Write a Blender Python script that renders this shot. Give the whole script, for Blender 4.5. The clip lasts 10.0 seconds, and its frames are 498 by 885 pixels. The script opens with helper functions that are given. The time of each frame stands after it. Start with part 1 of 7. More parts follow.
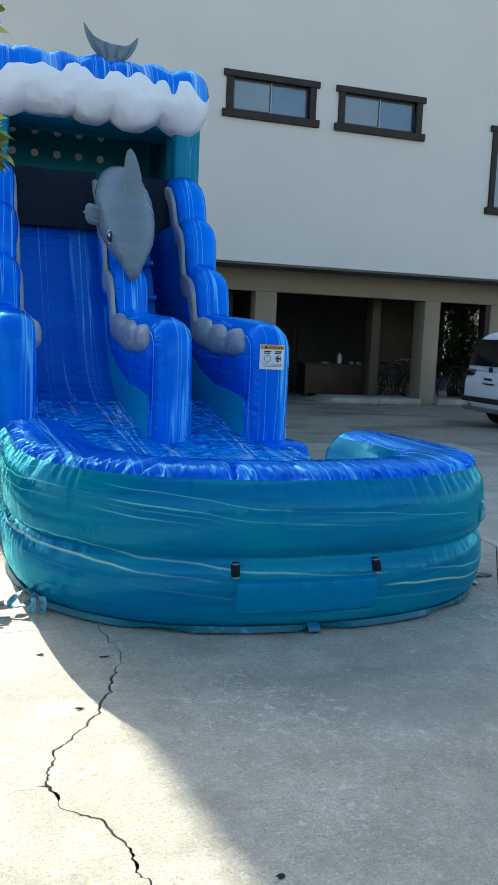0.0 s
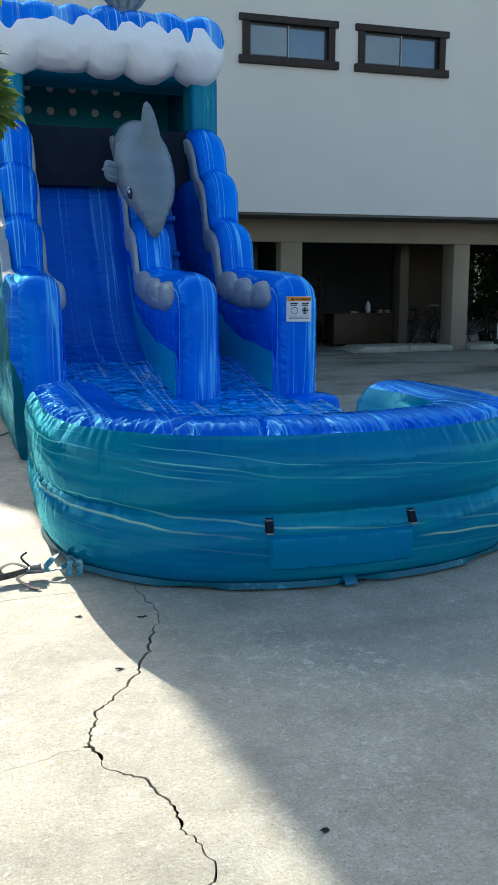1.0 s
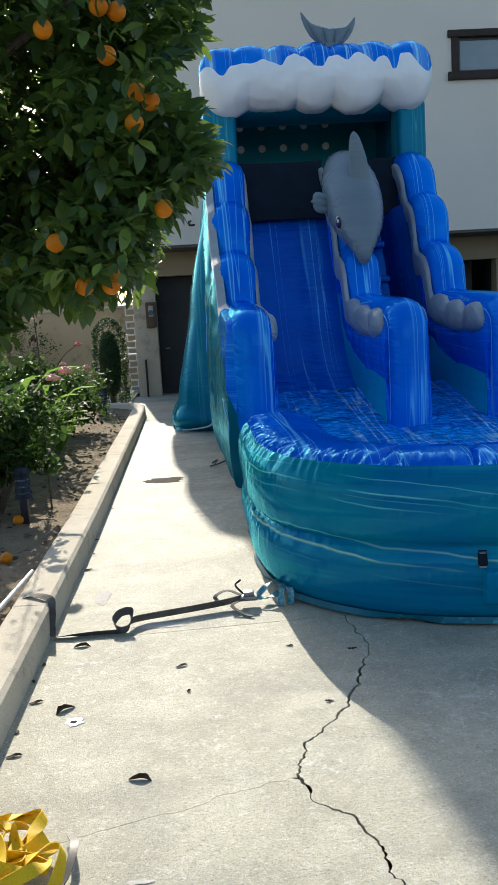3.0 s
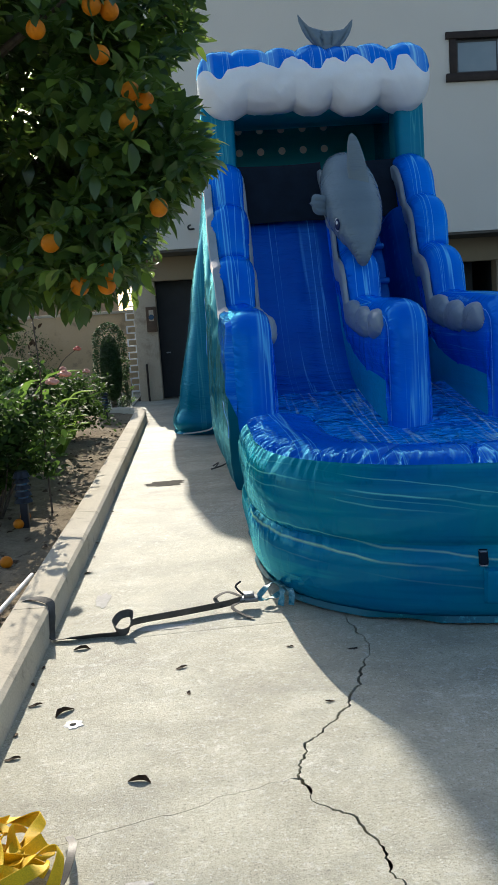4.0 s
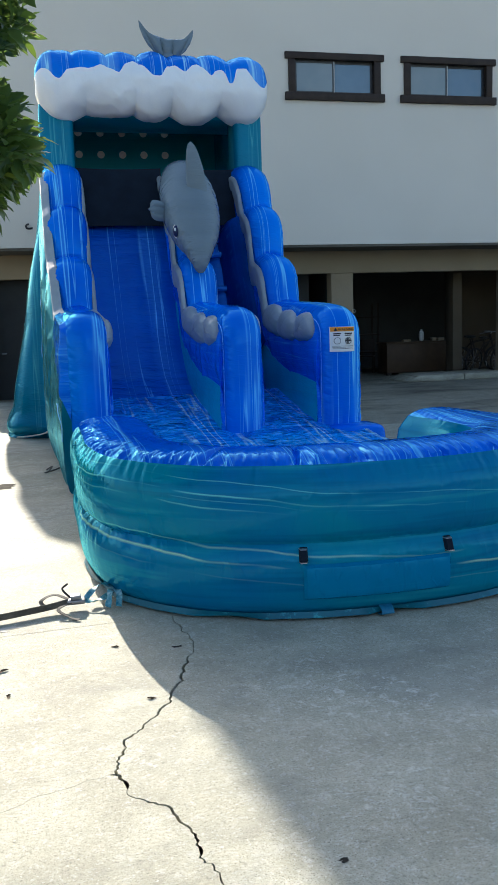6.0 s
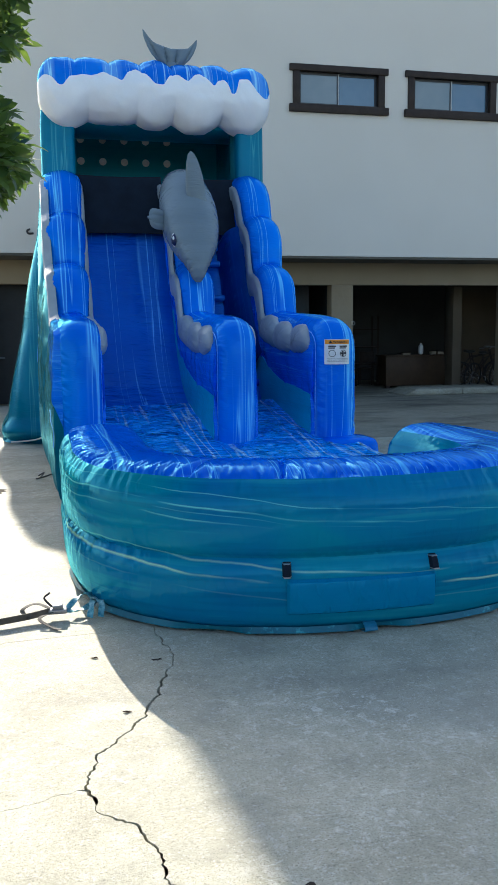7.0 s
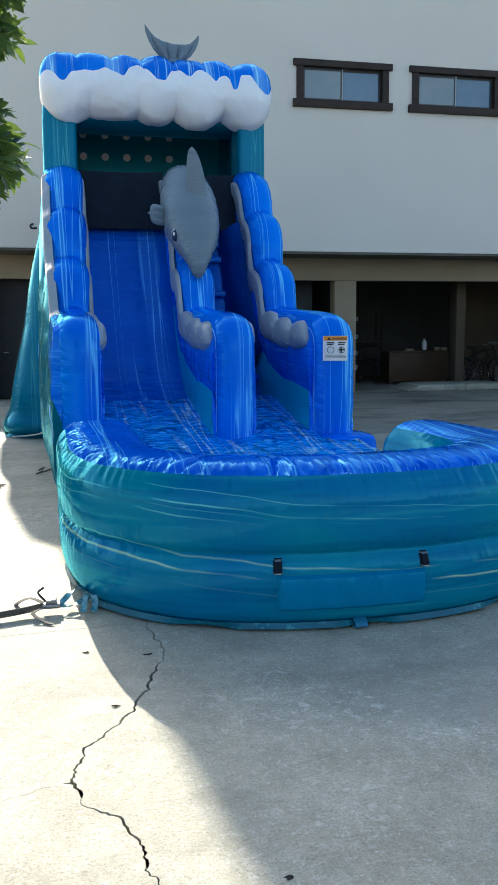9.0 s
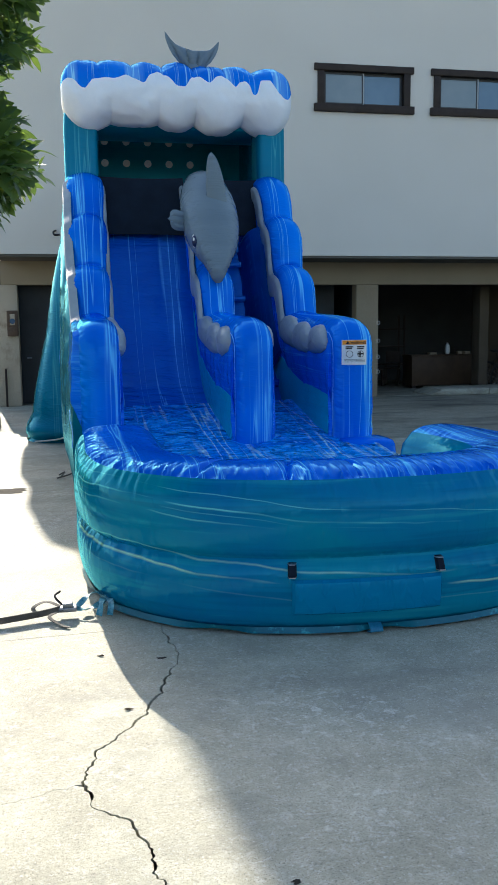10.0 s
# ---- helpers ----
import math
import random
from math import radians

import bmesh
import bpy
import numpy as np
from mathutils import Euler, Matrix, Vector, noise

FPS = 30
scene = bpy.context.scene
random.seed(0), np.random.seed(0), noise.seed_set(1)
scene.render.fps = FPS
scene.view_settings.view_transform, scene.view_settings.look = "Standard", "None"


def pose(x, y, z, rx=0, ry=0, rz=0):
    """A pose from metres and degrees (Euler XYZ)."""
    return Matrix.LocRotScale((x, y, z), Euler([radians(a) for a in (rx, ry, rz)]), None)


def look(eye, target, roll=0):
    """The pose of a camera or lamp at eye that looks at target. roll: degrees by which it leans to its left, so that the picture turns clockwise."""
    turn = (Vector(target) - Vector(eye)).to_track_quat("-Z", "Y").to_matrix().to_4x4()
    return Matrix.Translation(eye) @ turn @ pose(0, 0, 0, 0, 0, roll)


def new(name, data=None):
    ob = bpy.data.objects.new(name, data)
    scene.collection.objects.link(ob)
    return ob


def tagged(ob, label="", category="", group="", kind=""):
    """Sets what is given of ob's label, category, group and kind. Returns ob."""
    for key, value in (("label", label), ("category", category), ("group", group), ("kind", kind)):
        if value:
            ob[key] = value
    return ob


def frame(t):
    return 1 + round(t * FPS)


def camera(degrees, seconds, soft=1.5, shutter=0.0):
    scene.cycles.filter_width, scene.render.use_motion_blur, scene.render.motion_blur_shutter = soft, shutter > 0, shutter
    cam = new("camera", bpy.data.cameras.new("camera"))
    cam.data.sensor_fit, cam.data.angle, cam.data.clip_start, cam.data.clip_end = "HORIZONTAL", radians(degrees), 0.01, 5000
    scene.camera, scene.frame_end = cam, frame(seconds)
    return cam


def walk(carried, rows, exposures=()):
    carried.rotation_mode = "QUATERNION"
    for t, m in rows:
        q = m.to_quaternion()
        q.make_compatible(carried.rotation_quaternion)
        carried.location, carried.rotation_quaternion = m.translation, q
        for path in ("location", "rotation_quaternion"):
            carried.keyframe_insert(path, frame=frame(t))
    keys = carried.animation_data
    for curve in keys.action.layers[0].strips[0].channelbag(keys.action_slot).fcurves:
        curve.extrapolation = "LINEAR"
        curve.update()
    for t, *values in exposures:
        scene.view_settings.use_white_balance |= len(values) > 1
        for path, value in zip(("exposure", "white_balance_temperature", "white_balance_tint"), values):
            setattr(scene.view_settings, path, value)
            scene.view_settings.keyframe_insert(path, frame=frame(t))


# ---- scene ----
cam = camera(32.0, 10.0, soft=1.0)
PATH = [
    (0, (-0.063, -0.507, 1.584), (0.594, 1.365, 1.333), 2.5),
    (0.5, (-0.035, -0.496, 1.582), (0.598, 1.381, 1.304), 1.0),
    (1, (-0.034, -0.459, 1.584), (0.55, 1.42, 1.227), -0.1),
    (1.5, (-0.038, -0.461, 1.589), (0.501, 1.423, 1.185), -0.3),
    (2, (-0.027, -0.46, 1.597), (0.424, 1.449, 1.204), -0.8),
    (2.5, (-0.005, -0.47, 1.618), (0.286, 1.48, 1.285), -1.5),
    (2.7, (0.0, -0.479, 1.63), (0.2, 1.488, 1.323), -2.2),
    (3.8, (0.019, -0.452, 1.598), (0.045, 1.529, 1.319), -4.4),
    (4, (0.024, -0.463, 1.6), (0.122, 1.514, 1.32), -3.8),
    (4.5, (0.006, -0.481, 1.581), (0.3, 1.477, 1.298), -3.2),
    (5, (-0.051, -0.522, 1.552), (0.349, 1.417, 1.268), -3.6),
    (5.5, (0.022, -0.545, 1.564), (0.458, 1.385, 1.277), -2.8),
    (7, (0.172, -0.526, 1.593), (0.627, 1.403, 1.331), -0.5),
    (7.5, (0.202, -0.534, 1.588), (0.658, 1.397, 1.335), -0.6),
    (8, (0.203, -0.553, 1.593), (0.659, 1.377, 1.33), -0.5),
    (8.5, (0.209, -0.563, 1.606), (0.664, 1.366, 1.335), -0.3),
    (9, (0.236, -0.568, 1.608), (0.678, 1.363, 1.334), -0.3),
    (9.5, (0.26, -0.571, 1.61), (0.658, 1.367, 1.321), -0.5),
    (10, (0.285, -0.585, 1.606), (0.673, 1.359, 1.343), -0.6),
]
walk(cam, [(t, look(eye, target, roll)) for t, eye, target, roll in PATH],
     [(0, 1.20), (1.0, 0.98), (1.5, 0.89), (2.0, 0.92), (2.5, 0.84), (3.8, 0.46), (4.5, 0.50), (5.5, 0.82), (7, 1.10), (8.5, 1.15), (9.0, 1.15), (9.5, 0.98), (10, 1.0)])

# ---- light ----
SUN_TO = Vector((-0.124, 1.0, 0.50)).normalized()
world = bpy.data.worlds.new("sky")
scene.world = world
world.use_nodes = True
wn = world.node_tree.nodes
sky = wn.new("ShaderNodeTexSky")
sky.sky_type, sky.sun_disc = "NISHITA", False
sky.sun_elevation = math.asin(SUN_TO.z)
sky.dust_density, sky.ozone_density = 1.6, 1.0
sky.sun_rotation = math.atan2(SUN_TO.x, SUN_TO.y)
world.node_tree.links.new(sky.outputs[0], wn["Background"].inputs[0])
wn["Background"].inputs[1].default_value = 0.15
sun = new("sun", bpy.data.lights.new("sun", "SUN"))
sun.data.energy, sun.data.angle, sun.data.color = 5.0, radians(0.53), (1.0, 0.92, 0.79)
sun.matrix_world = look(SUN_TO * 40, (0, 0, 0))

# ---- materials ----
def mat_base(name, rough=0.5, metal=0.0, spec=0.5):
    m = bpy.data.materials.new(name)
    m.use_nodes = True
    b = m.node_tree.nodes["Principled BSDF"]
    b.inputs["Roughness"].default_value = rough
    b.inputs["Metallic"].default_value = metal
    b.inputs["Specular IOR Level"].default_value = spec
    return m, m.node_tree.nodes, m.node_tree.links, b


def coords(n, l, scale=(1, 1, 1), kind="Object"):
    tc = n.new("ShaderNodeTexCoord")
    mp = n.new("ShaderNodeMapping")
    mp.inputs["Scale"].default_value = scale
    l.new(tc.outputs[kind], mp.inputs[0])
    return mp.outputs[0]


def noise_tex(n, l, vec, scale, detail=4.0, rough=0.55, distort=0.0):
    t = n.new("ShaderNodeTexNoise")
    t.inputs["Scale"].default_value = scale
    t.inputs["Detail"].default_value = detail
    t.inputs["Roughness"].default_value = rough
    t.inputs["Distortion"].default_value = distort
    l.new(vec, t.inputs["Vector"])
    return t.outputs[0]


def ramp(n, l, fac, stops):
    r = n.new("ShaderNodeValToRGB")
    while len(r.color_ramp.elements) < len(stops):
        r.color_ramp.elements.new(0.5)
    for e, (p, c) in zip(r.color_ramp.elements, stops):
        e.position = p
        e.color = (c, c, c, 1) if isinstance(c, (int, float)) else (*c, 1)
    l.new(fac, r.inputs[0])
    return r.outputs[0]


def mix(n, l, fac, a, b, mode="MIX"):
    x = n.new("ShaderNodeMix")
    x.data_type, x.blend_type = "RGBA", mode
    for sock, v in ((0, fac), (6, a), (7, b)):
        if isinstance(v, bpy.types.NodeSocket):
            l.new(v, x.inputs[sock])
        else:
            x.inputs[sock].default_value = v if sock == 0 else (*v, 1)
    return x.outputs[2]


def bump(n, l, b, height, strength=0.3, dist=0.01, prev=None):
    x = n.new("ShaderNodeBump")
    x.inputs["Strength"].default_value = strength
    x.inputs["Distance"].default_value = dist
    l.new(height, x.inputs["Height"])
    if prev:
        l.new(prev, x.inputs["Normal"])
    l.new(x.outputs[0], b.inputs["Normal"])
    return x.outputs[0]


def grainy(name, c1, c2, rough=0.85, scale=3.0, fine=120.0, relief=0.25, spec=0.3, c3=None, metal=0.0, dist=0.004, grain=0.72):
    """A matt surface with stains at one scale and grain at another."""
    m, n, l, b = mat_base(name, rough, metal, spec)
    v = coords(n, l)
    big = noise_tex(n, l, v, scale, 6, 0.6)
    fin = noise_tex(n, l, v, fine, 3, 0.6)
    col = mix(n, l, ramp(n, l, big, [(0.35, 0.0), (0.65, 1.0)]), c1, c2)
    if c3:
        spots = noise_tex(n, l, v, scale * 2.7, 8, 0.7)
        col = mix(n, l, ramp(n, l, spots, [(0.56, 0.0), (0.66, 1.0)]), col, c3)
    col = mix(n, l, ramp(n, l, fin, [(0.3, grain), (0.7, 1.0)]), (0, 0, 0), col)
    l.new(col, b.inputs["Base Color"])
    bump(n, l, b, fin, relief, dist)
    return m


def creases(n, l, v, scale):
    """Height of crumpled film: hipped facets between sharp, wandering creases."""
    warp = n.new("ShaderNodeTexNoise")
    warp.inputs["Scale"].default_value = scale * 0.7
    l.new(v, warp.inputs["Vector"])
    w = n.new("ShaderNodeVectorMath")
    w.operation = "MULTIPLY_ADD"
    l.new(warp.outputs["Color"], w.inputs[0])
    w.inputs[1].default_value = (0.9 / scale,) * 3
    l.new(v, w.inputs[2])
    vor = n.new("ShaderNodeTexVoronoi")
    vor.feature = "DISTANCE_TO_EDGE"
    vor.inputs["Scale"].default_value = scale
    l.new(w.outputs[0], vor.inputs["Vector"])
    return vor.outputs["Distance"]


def gloss_coat(n, l, b, rough, tint, ior):
    """Swap the Principled shader for a dyed body under a clear dyed gloss."""
    dif = n.new("ShaderNodeBsdfDiffuse")
    glo = n.new("ShaderNodeBsdfAnisotropic")
    glo.inputs["Color"].default_value = (*tint, 1)
    glo.inputs["Roughness"].default_value = rough
    fr = n.new("ShaderNodeFresnel")
    fr.inputs["IOR"].default_value = ior
    ms = n.new("ShaderNodeMixShader")
    l.new(b.inputs["Base Color"].links[0].from_socket, dif.inputs["Color"])
    nr = b.inputs["Normal"].links[0].from_socket
    for q in (dif, glo, fr):
        l.new(nr, q.inputs["Normal"])
    l.new(fr.outputs[0], ms.inputs[0])
    l.new(dif.outputs[0], ms.inputs[1])
    l.new(glo.outputs[0], ms.inputs[2])
    l.new(ms.outputs[0], n["Material Output"].inputs[0])
    n.remove(b)


def vinyl(name, base, dark, streak, axis, amount=1.0, rough=0.2, wrinkle=0.35, streak2=None, wr_axis=None, freq=7.0, tint=(0.24, 0.72, 1.0), ior=1.5, smoke=0.4, fold=(2.2, 7.0), crumple=()):
    """Glossy marbled vinyl: bundles of fine streaks that run along all axes but `axis`."""
    m, n, l, b = mat_base(name)
    sc = [0.10, 0.10, 0.10]
    sc[axis] = freq
    v = coords(n, l, sc)
    col = mix(n, l, ramp(n, l, noise_tex(n, l, coords(n, l), 0.9, 3, 0.5, 0.4), [(0.34, 0.0), (0.64, 1.0)]), dark, base)
    band = ramp(n, l, noise_tex(n, l, v, 0.8, 2, 0.5, 0.25), [(0.36, 0.55), (0.52, 0.0)])
    col = mix(n, l, band, col, dark)
    bundle = noise_tex(n, l, v, 0.62, 2, 0.5, 0.2)
    mask = ramp(n, l, bundle, [(0.53, 0.0), (0.59, 1.0), (0.74, 1.0), (0.80, 0.2)])
    col = mix(n, l, mix(n, l, 1.0, mask, (0.30 * smoke,) * 3, "MULTIPLY"), col, streak)
    fine = ramp(n, l, noise_tex(n, l, v, 2.9, 2, 0.45, 0.2), [(0.455, 0.0), (0.485, 0.9 * amount), (0.515, 0.25 * amount), (0.56, 0.0)])
    col = mix(n, l, mix(n, l, 1.0, mask, fine, "MULTIPLY"), col, streak)
    s = noise_tex(n, l, v, 1.2, 2, 0.4, 0.3)
    col = mix(n, l, ramp(n, l, s, [(0.573, 0.0), (0.579, 0.9 * amount), (0.586, 0.1 * amount), (0.60, 0.0)]), col, streak)
    v2 = coords(n, l, [c * (1.9 if i == axis else 0.8) for i, c in enumerate(sc)])
    s2 = noise_tex(n, l, v2, 1.1, 2, 0.4, 0.3)
    col = mix(n, l, ramp(n, l, s2, [(0.40, 0.0), (0.408, 0.6 * amount), (0.418, 0.0)]), col, streak2 or streak)
    l.new(col, b.inputs["Base Color"])
    k = axis if wr_axis is None else wr_axis
    wsc = [fold[0]] * 3
    wsc[k] = fold[1]
    w = noise_tex(n, l, coords(n, l, wsc), 1.8, 2, 0.5, 0.3)
    p = bump(n, l, b, w, wrinkle, 0.02)
    csc = [fold[0] * 0.9] * 3
    csc[k] = fold[1] * 1.3
    cr = noise_tex(n, l, coords(n, l, csc), 2.0, 1, 0.5, 0.35)
    p = bump(n, l, b, ramp(n, l, cr, [(0.43, 0.0), (0.5, 1.0), (0.57, 0.0)]), wrinkle * 0.5, 0.01, p)
    f = noise_tex(n, l, coords(n, l), 420.0, 2)
    p = bump(n, l, b, f, 0.04, 0.001, p)
    if crumple:
        for stretch, scale, dist in crumple:
            p = bump(n, l, b, creases(n, l, coords(n, l, stretch), scale), 1.0, dist, p)
    gloss_coat(n, l, b, rough, tint, ior)
    return m


BLUE_S = (0.14, 0.60, 0.98)
SEA = (0.26, 0.78, 0.92)
M_BLUE_X = vinyl("blue_vinyl_upright", (0.0, 0.185, 0.82), (0.0, 0.10, 0.64), BLUE_S, 0, 1.0, 0.09, 0.24, wr_axis=2, freq=4.2, smoke=0.12, tint=(0.14, 0.70, 1.0), ior=1.44)
M_CREST = vinyl("blue_vinyl_crest", (0.0, 0.20, 0.82), (0.0, 0.13, 0.66), (0.35, 0.74, 0.98), 0, 1.0, 0.15, 0.28, wr_axis=2, freq=4.5, smoke=1.0)
# Blue far darker than the walls: shade beside the lane is put into it.
M_DEEP = vinyl("shaded_blue_vinyl", (0.0, 0.04, 0.24), (0.0, 0.02, 0.14), (0.0, 0.10, 0.34), 0, 0.5, 0.3, 0.3, tint=(0.1, 0.4, 0.8), ior=1.3)
M_BLUE_Z = vinyl("blue_vinyl_flat", (0.0, 0.16, 0.84), (0.0, 0.10, 0.68), (0.06, 0.40, 0.88), 2, 0.6, 0.12, 0.4, tint=(0.25, 0.7, 1.0), ior=1.36, smoke=0.2)
M_BLUE_Y = vinyl("blue_vinyl_rim", (0.0, 0.125, 0.72), (0.0, 0.08, 0.58), (0.12, 0.58, 0.98), 0, 1.0, 0.05, 0.28, wr_axis=0, freq=5.0, tint=(0.20, 0.76, 1.0), ior=1.40, fold=(1.8, 11.0), smoke=0.1)
# Darker than the upright blue: the lanes' self-shadow is put into the colour.
M_LANE = vinyl("blue_vinyl_lane", (0.0, 0.12, 0.60), (0.0, 0.07, 0.46), (0.10, 0.48, 0.94), 0, 1.0, 0.12, 0.4, wr_axis=2, freq=3.4, tint=(0.2, 0.66, 1.0), smoke=0.3, fold=(3.0, 11.0), crumple=(((0.5, 1.0, 1.6), 5.0, 0.025), ((0.4, 1.0, 1.6), 12.0, 0.008)))
M_TEAL_X = vinyl("teal_vinyl_upright", (0.0, 0.165, 0.29), (0.0, 0.115, 0.215), (0.08, 0.45, 0.47), 0, 0.45, 0.16, 0.32, wr_axis=2, tint=SEA, freq=3.4, ior=1.4, smoke=0.1, fold=(2.5, 7.0))
M_FLANK = vinyl("teal_vinyl_flank", (0.0, 0.125, 0.205), (0.0, 0.085, 0.15), (0.10, 0.40, 0.38), 1, 0.6, 0.22, 0.15, wr_axis=2, tint=SEA, freq=3.0, ior=1.3, smoke=0.3, fold=(1.5, 4.0))
M_TEAL_BACK = vinyl("dark_teal_vinyl", (0.0, 0.22, 0.31), (0.0, 0.175, 0.26), (0.02, 0.3, 0.36), 2, 0.2, 0.3, 0.12, tint=SEA, ior=1.3, smoke=0.1)
M_FLAP = vinyl("teal_vinyl_flap", (0.0, 0.19, 0.36), (0.0, 0.16, 0.33), (0.02, 0.3, 0.42), 2, 0.2, 0.18, 0.5, wr_axis=0, tint=(0.12, 0.8, 0.96), ior=1.44, smoke=0.1, fold=(3.0, 6.0))
# Lighter than the other teals, to offset the shade between the walls.
M_TEAL_IN = vinyl("brightened_teal_vinyl", (0.0, 0.47, 0.66), (0.0, 0.38, 0.58), (0.03, 0.34, 0.44), 2, 0.4, 0.22, 0.3, tint=SEA, smoke=0.2)


def pool_vinyl():
    """Teal marbled vinyl whose pale streaks run round the pool and sink towards the gate end."""
    m, n, l, b = mat_base("teal_vinyl_pool")
    v = coords(n, l)
    sep = n.new("ShaderNodeSeparateXYZ")
    l.new(v, sep.inputs[0])

    def calc(op, a, c):
        q = n.new("ShaderNodeMath")
        q.operation = op
        for k, w in enumerate((a, c)):
            if isinstance(w, bpy.types.NodeSocket):
                l.new(w, q.inputs[k])
            else:
                q.inputs[k].default_value = w
        return q.outputs[0]
    col = mix(n, l, ramp(n, l, noise_tex(n, l, coords(n, l, (1.0, 1.0, 2.0)), 0.8, 3, 0.5, 0.4), [(0.36, 0.0), (0.64, 1.0)]), (0.0, 0.130, 0.320), (0.0, 0.205, 0.312))
    drift = calc("MULTIPLY_ADD", sep.outputs[0], 0.075)
    drift.node.inputs[2].default_value = -0.10
    wob = calc("MULTIPLY", calc("SUBTRACT", noise_tex(n, l, coords(n, l, (0.8, 0.8, 0.8)), 1.2, 3, 0.5, 0.2), 0.5), 0.13)
    h = calc("ADD", calc("ADD", sep.outputs[2], drift), wob)
    soft = noise_tex(n, l, coords(n, l, (0.25, 0.25, 5.0)), 2.6, 3, 0.5, 0.2)
    col = mix(n, l, ramp(n, l, soft, [(0.52, 0.0), (0.62, 0.55), (0.70, 0.1)]), col, (0.0, 0.10, 0.225))
    col = mix(n, l, ramp(n, l, soft, [(0.34, 0.4), (0.42, 0.0)]), col, (0.02, 0.33, 0.40))
    lines = ((0.225, 0.003, 0.3), (0.305, 0.011, 0.75), (0.380, 0.007, 0.6), (0.475, 0.004, 0.3), (0.585, 0.005, 0.75), (0.622, 0.004, 0.4), (0.648, 0.0065, 0.95), (0.715, 0.004, 0.5))
    stops = [(0.0, 0.0)]
    for z, w, k in lines:
        stops += [(z - w, 0.0), (z, k), (z + w * 0.7, 0.0)]
    mask = ramp(n, l, noise_tex(n, l, coords(n, l, (0.9, 0.9, 5.5)), 1.1, 2, 0.5, 0.2), [(0.46, 0.0), (0.56, 1.0)])
    fac = mix(n, l, 1.0, ramp(n, l, h, stops), mask, "MULTIPLY")
    tone = mix(n, l, ramp(n, l, sep.outputs[2], [(0.40, 0.0), (0.45, 1.0)]), (0.46, 0.74, 0.46), (0.16, 0.66, 0.62))
    col = mix(n, l, fac, col, tone)
    l.new(col, b.inputs["Base Color"])
    w = noise_tex(n, l, coords(n, l, (3.5, 3.5, 2.0)), 1.5, 2, 0.5, 0.4)
    p = bump(n, l, b, w, 0.3, 0.02)
    c = noise_tex(n, l, coords(n, l, (6.0, 6.0, 2.0)), 2.0, 1, 0.5, 0.3)
    p = bump(n, l, b, ramp(n, l, c, [(0.45, 0.0), (0.5, 1.0), (0.55, 0.0)]), 0.10, 0.01, p)
    bump(n, l, b, noise_tex(n, l, v, 420.0, 2), 0.04, 0.001, p)
    gloss_coat(n, l, b, 0.10, (0.20, 0.86, 0.98), 1.44)
    return m


M_TEAL_Z = pool_vinyl()


def landing_vinyl():
    """Blue marbled vinyl, loose and crinkled; its pale streaks also paint in glints."""
    m, n, l, b = mat_base("blue_vinyl_crinkled")
    v = coords(n, l)
    a = noise_tex(n, l, v, 2.2, 3, 0.5, 0.8)
    col = mix(n, l, ramp(n, l, a, [(0.36, 0.0), (0.62, 1.0)]), (0.0, 0.20, 0.84), (0.0, 0.33, 0.98))
    bundle = noise_tex(n, l, coords(n, l, (1.6, 0.10, 0.1)), 1.3, 2, 0.5, 0.3)
    mask = ramp(n, l, bundle, [(0.48, 0.0), (0.55, 1.0)])
    line = ramp(n, l, noise_tex(n, l, coords(n, l, (1.6, 0.09, 0.1)), 5.0, 2, 0.5, 0.3), [(0.44, 0.0), (0.48, 0.9), (0.52, 0.2), (0.56, 0.0)])
    col = mix(n, l, mix(n, l, 1.0, mask, line, "MULTIPLY"), col, (0.45, 0.82, 1.0))
    l.new(col, b.inputs["Base Color"])
    p = None
    for scale, stretch, dist in ((3.2, (0.9, 1.0, 1.0), 0.22), (8.0, (0.75, 1.1, 1.0), 0.085), (18.0, (1.0, 0.8, 1.0), 0.014)):
        c = creases(n, l, coords(n, l, stretch), scale)
        p = bump(n, l, b, c, 1.0, dist, p)
    gloss_coat(n, l, b, 0.04, (0.34, 0.84, 1.0), 1.7)
    return m


M_LANDING = landing_vinyl()
M_FOAM = grainy("white_vinyl", (0.74, 0.78, 0.82), (0.80, 0.83, 0.86), 0.42, 2.5, 60, 0.05, 0.4, grain=0.97)
M_GREY_V = vinyl("grey_vinyl", (0.165, 0.215, 0.245), (0.13, 0.175, 0.205), (0.19, 0.24, 0.27), 2, 0.0, 0.2, 0.4, wr_axis=2, tint=(0.75, 0.9, 1.0), ior=1.42, smoke=0.0, fold=(2.0, 16.0))
M_ROCK_V = grainy("pale_grey_vinyl", (0.25, 0.30, 0.33), (0.32, 0.37, 0.40), 0.32, 4.0, 80, 0.1, 0.5, grain=0.97)
M_NET = grainy("black_mesh", (0.004, 0.010, 0.020), (0.007, 0.016, 0.030), 0.8, 5, 300, 0.4, 0.2)
M_BLACK = grainy("black_plastic", (0.012, 0.012, 0.013), (0.03, 0.03, 0.03), 0.5, 9, 200, 0.2)
M_WHITE = grainy("white_print", (0.78, 0.78, 0.76), (0.70, 0.70, 0.68), 0.5, 6, 90, 0.03, grain=0.97)
M_ORANGE_P = grainy("orange_print", (0.85, 0.30, 0.03), (0.8, 0.27, 0.03), 0.5, 6, 90, 0.03, grain=0.97)
M_INK = grainy("black_print", (0.02, 0.02, 0.025), (0.04, 0.04, 0.045), 0.5, 6, 90, 0.03)
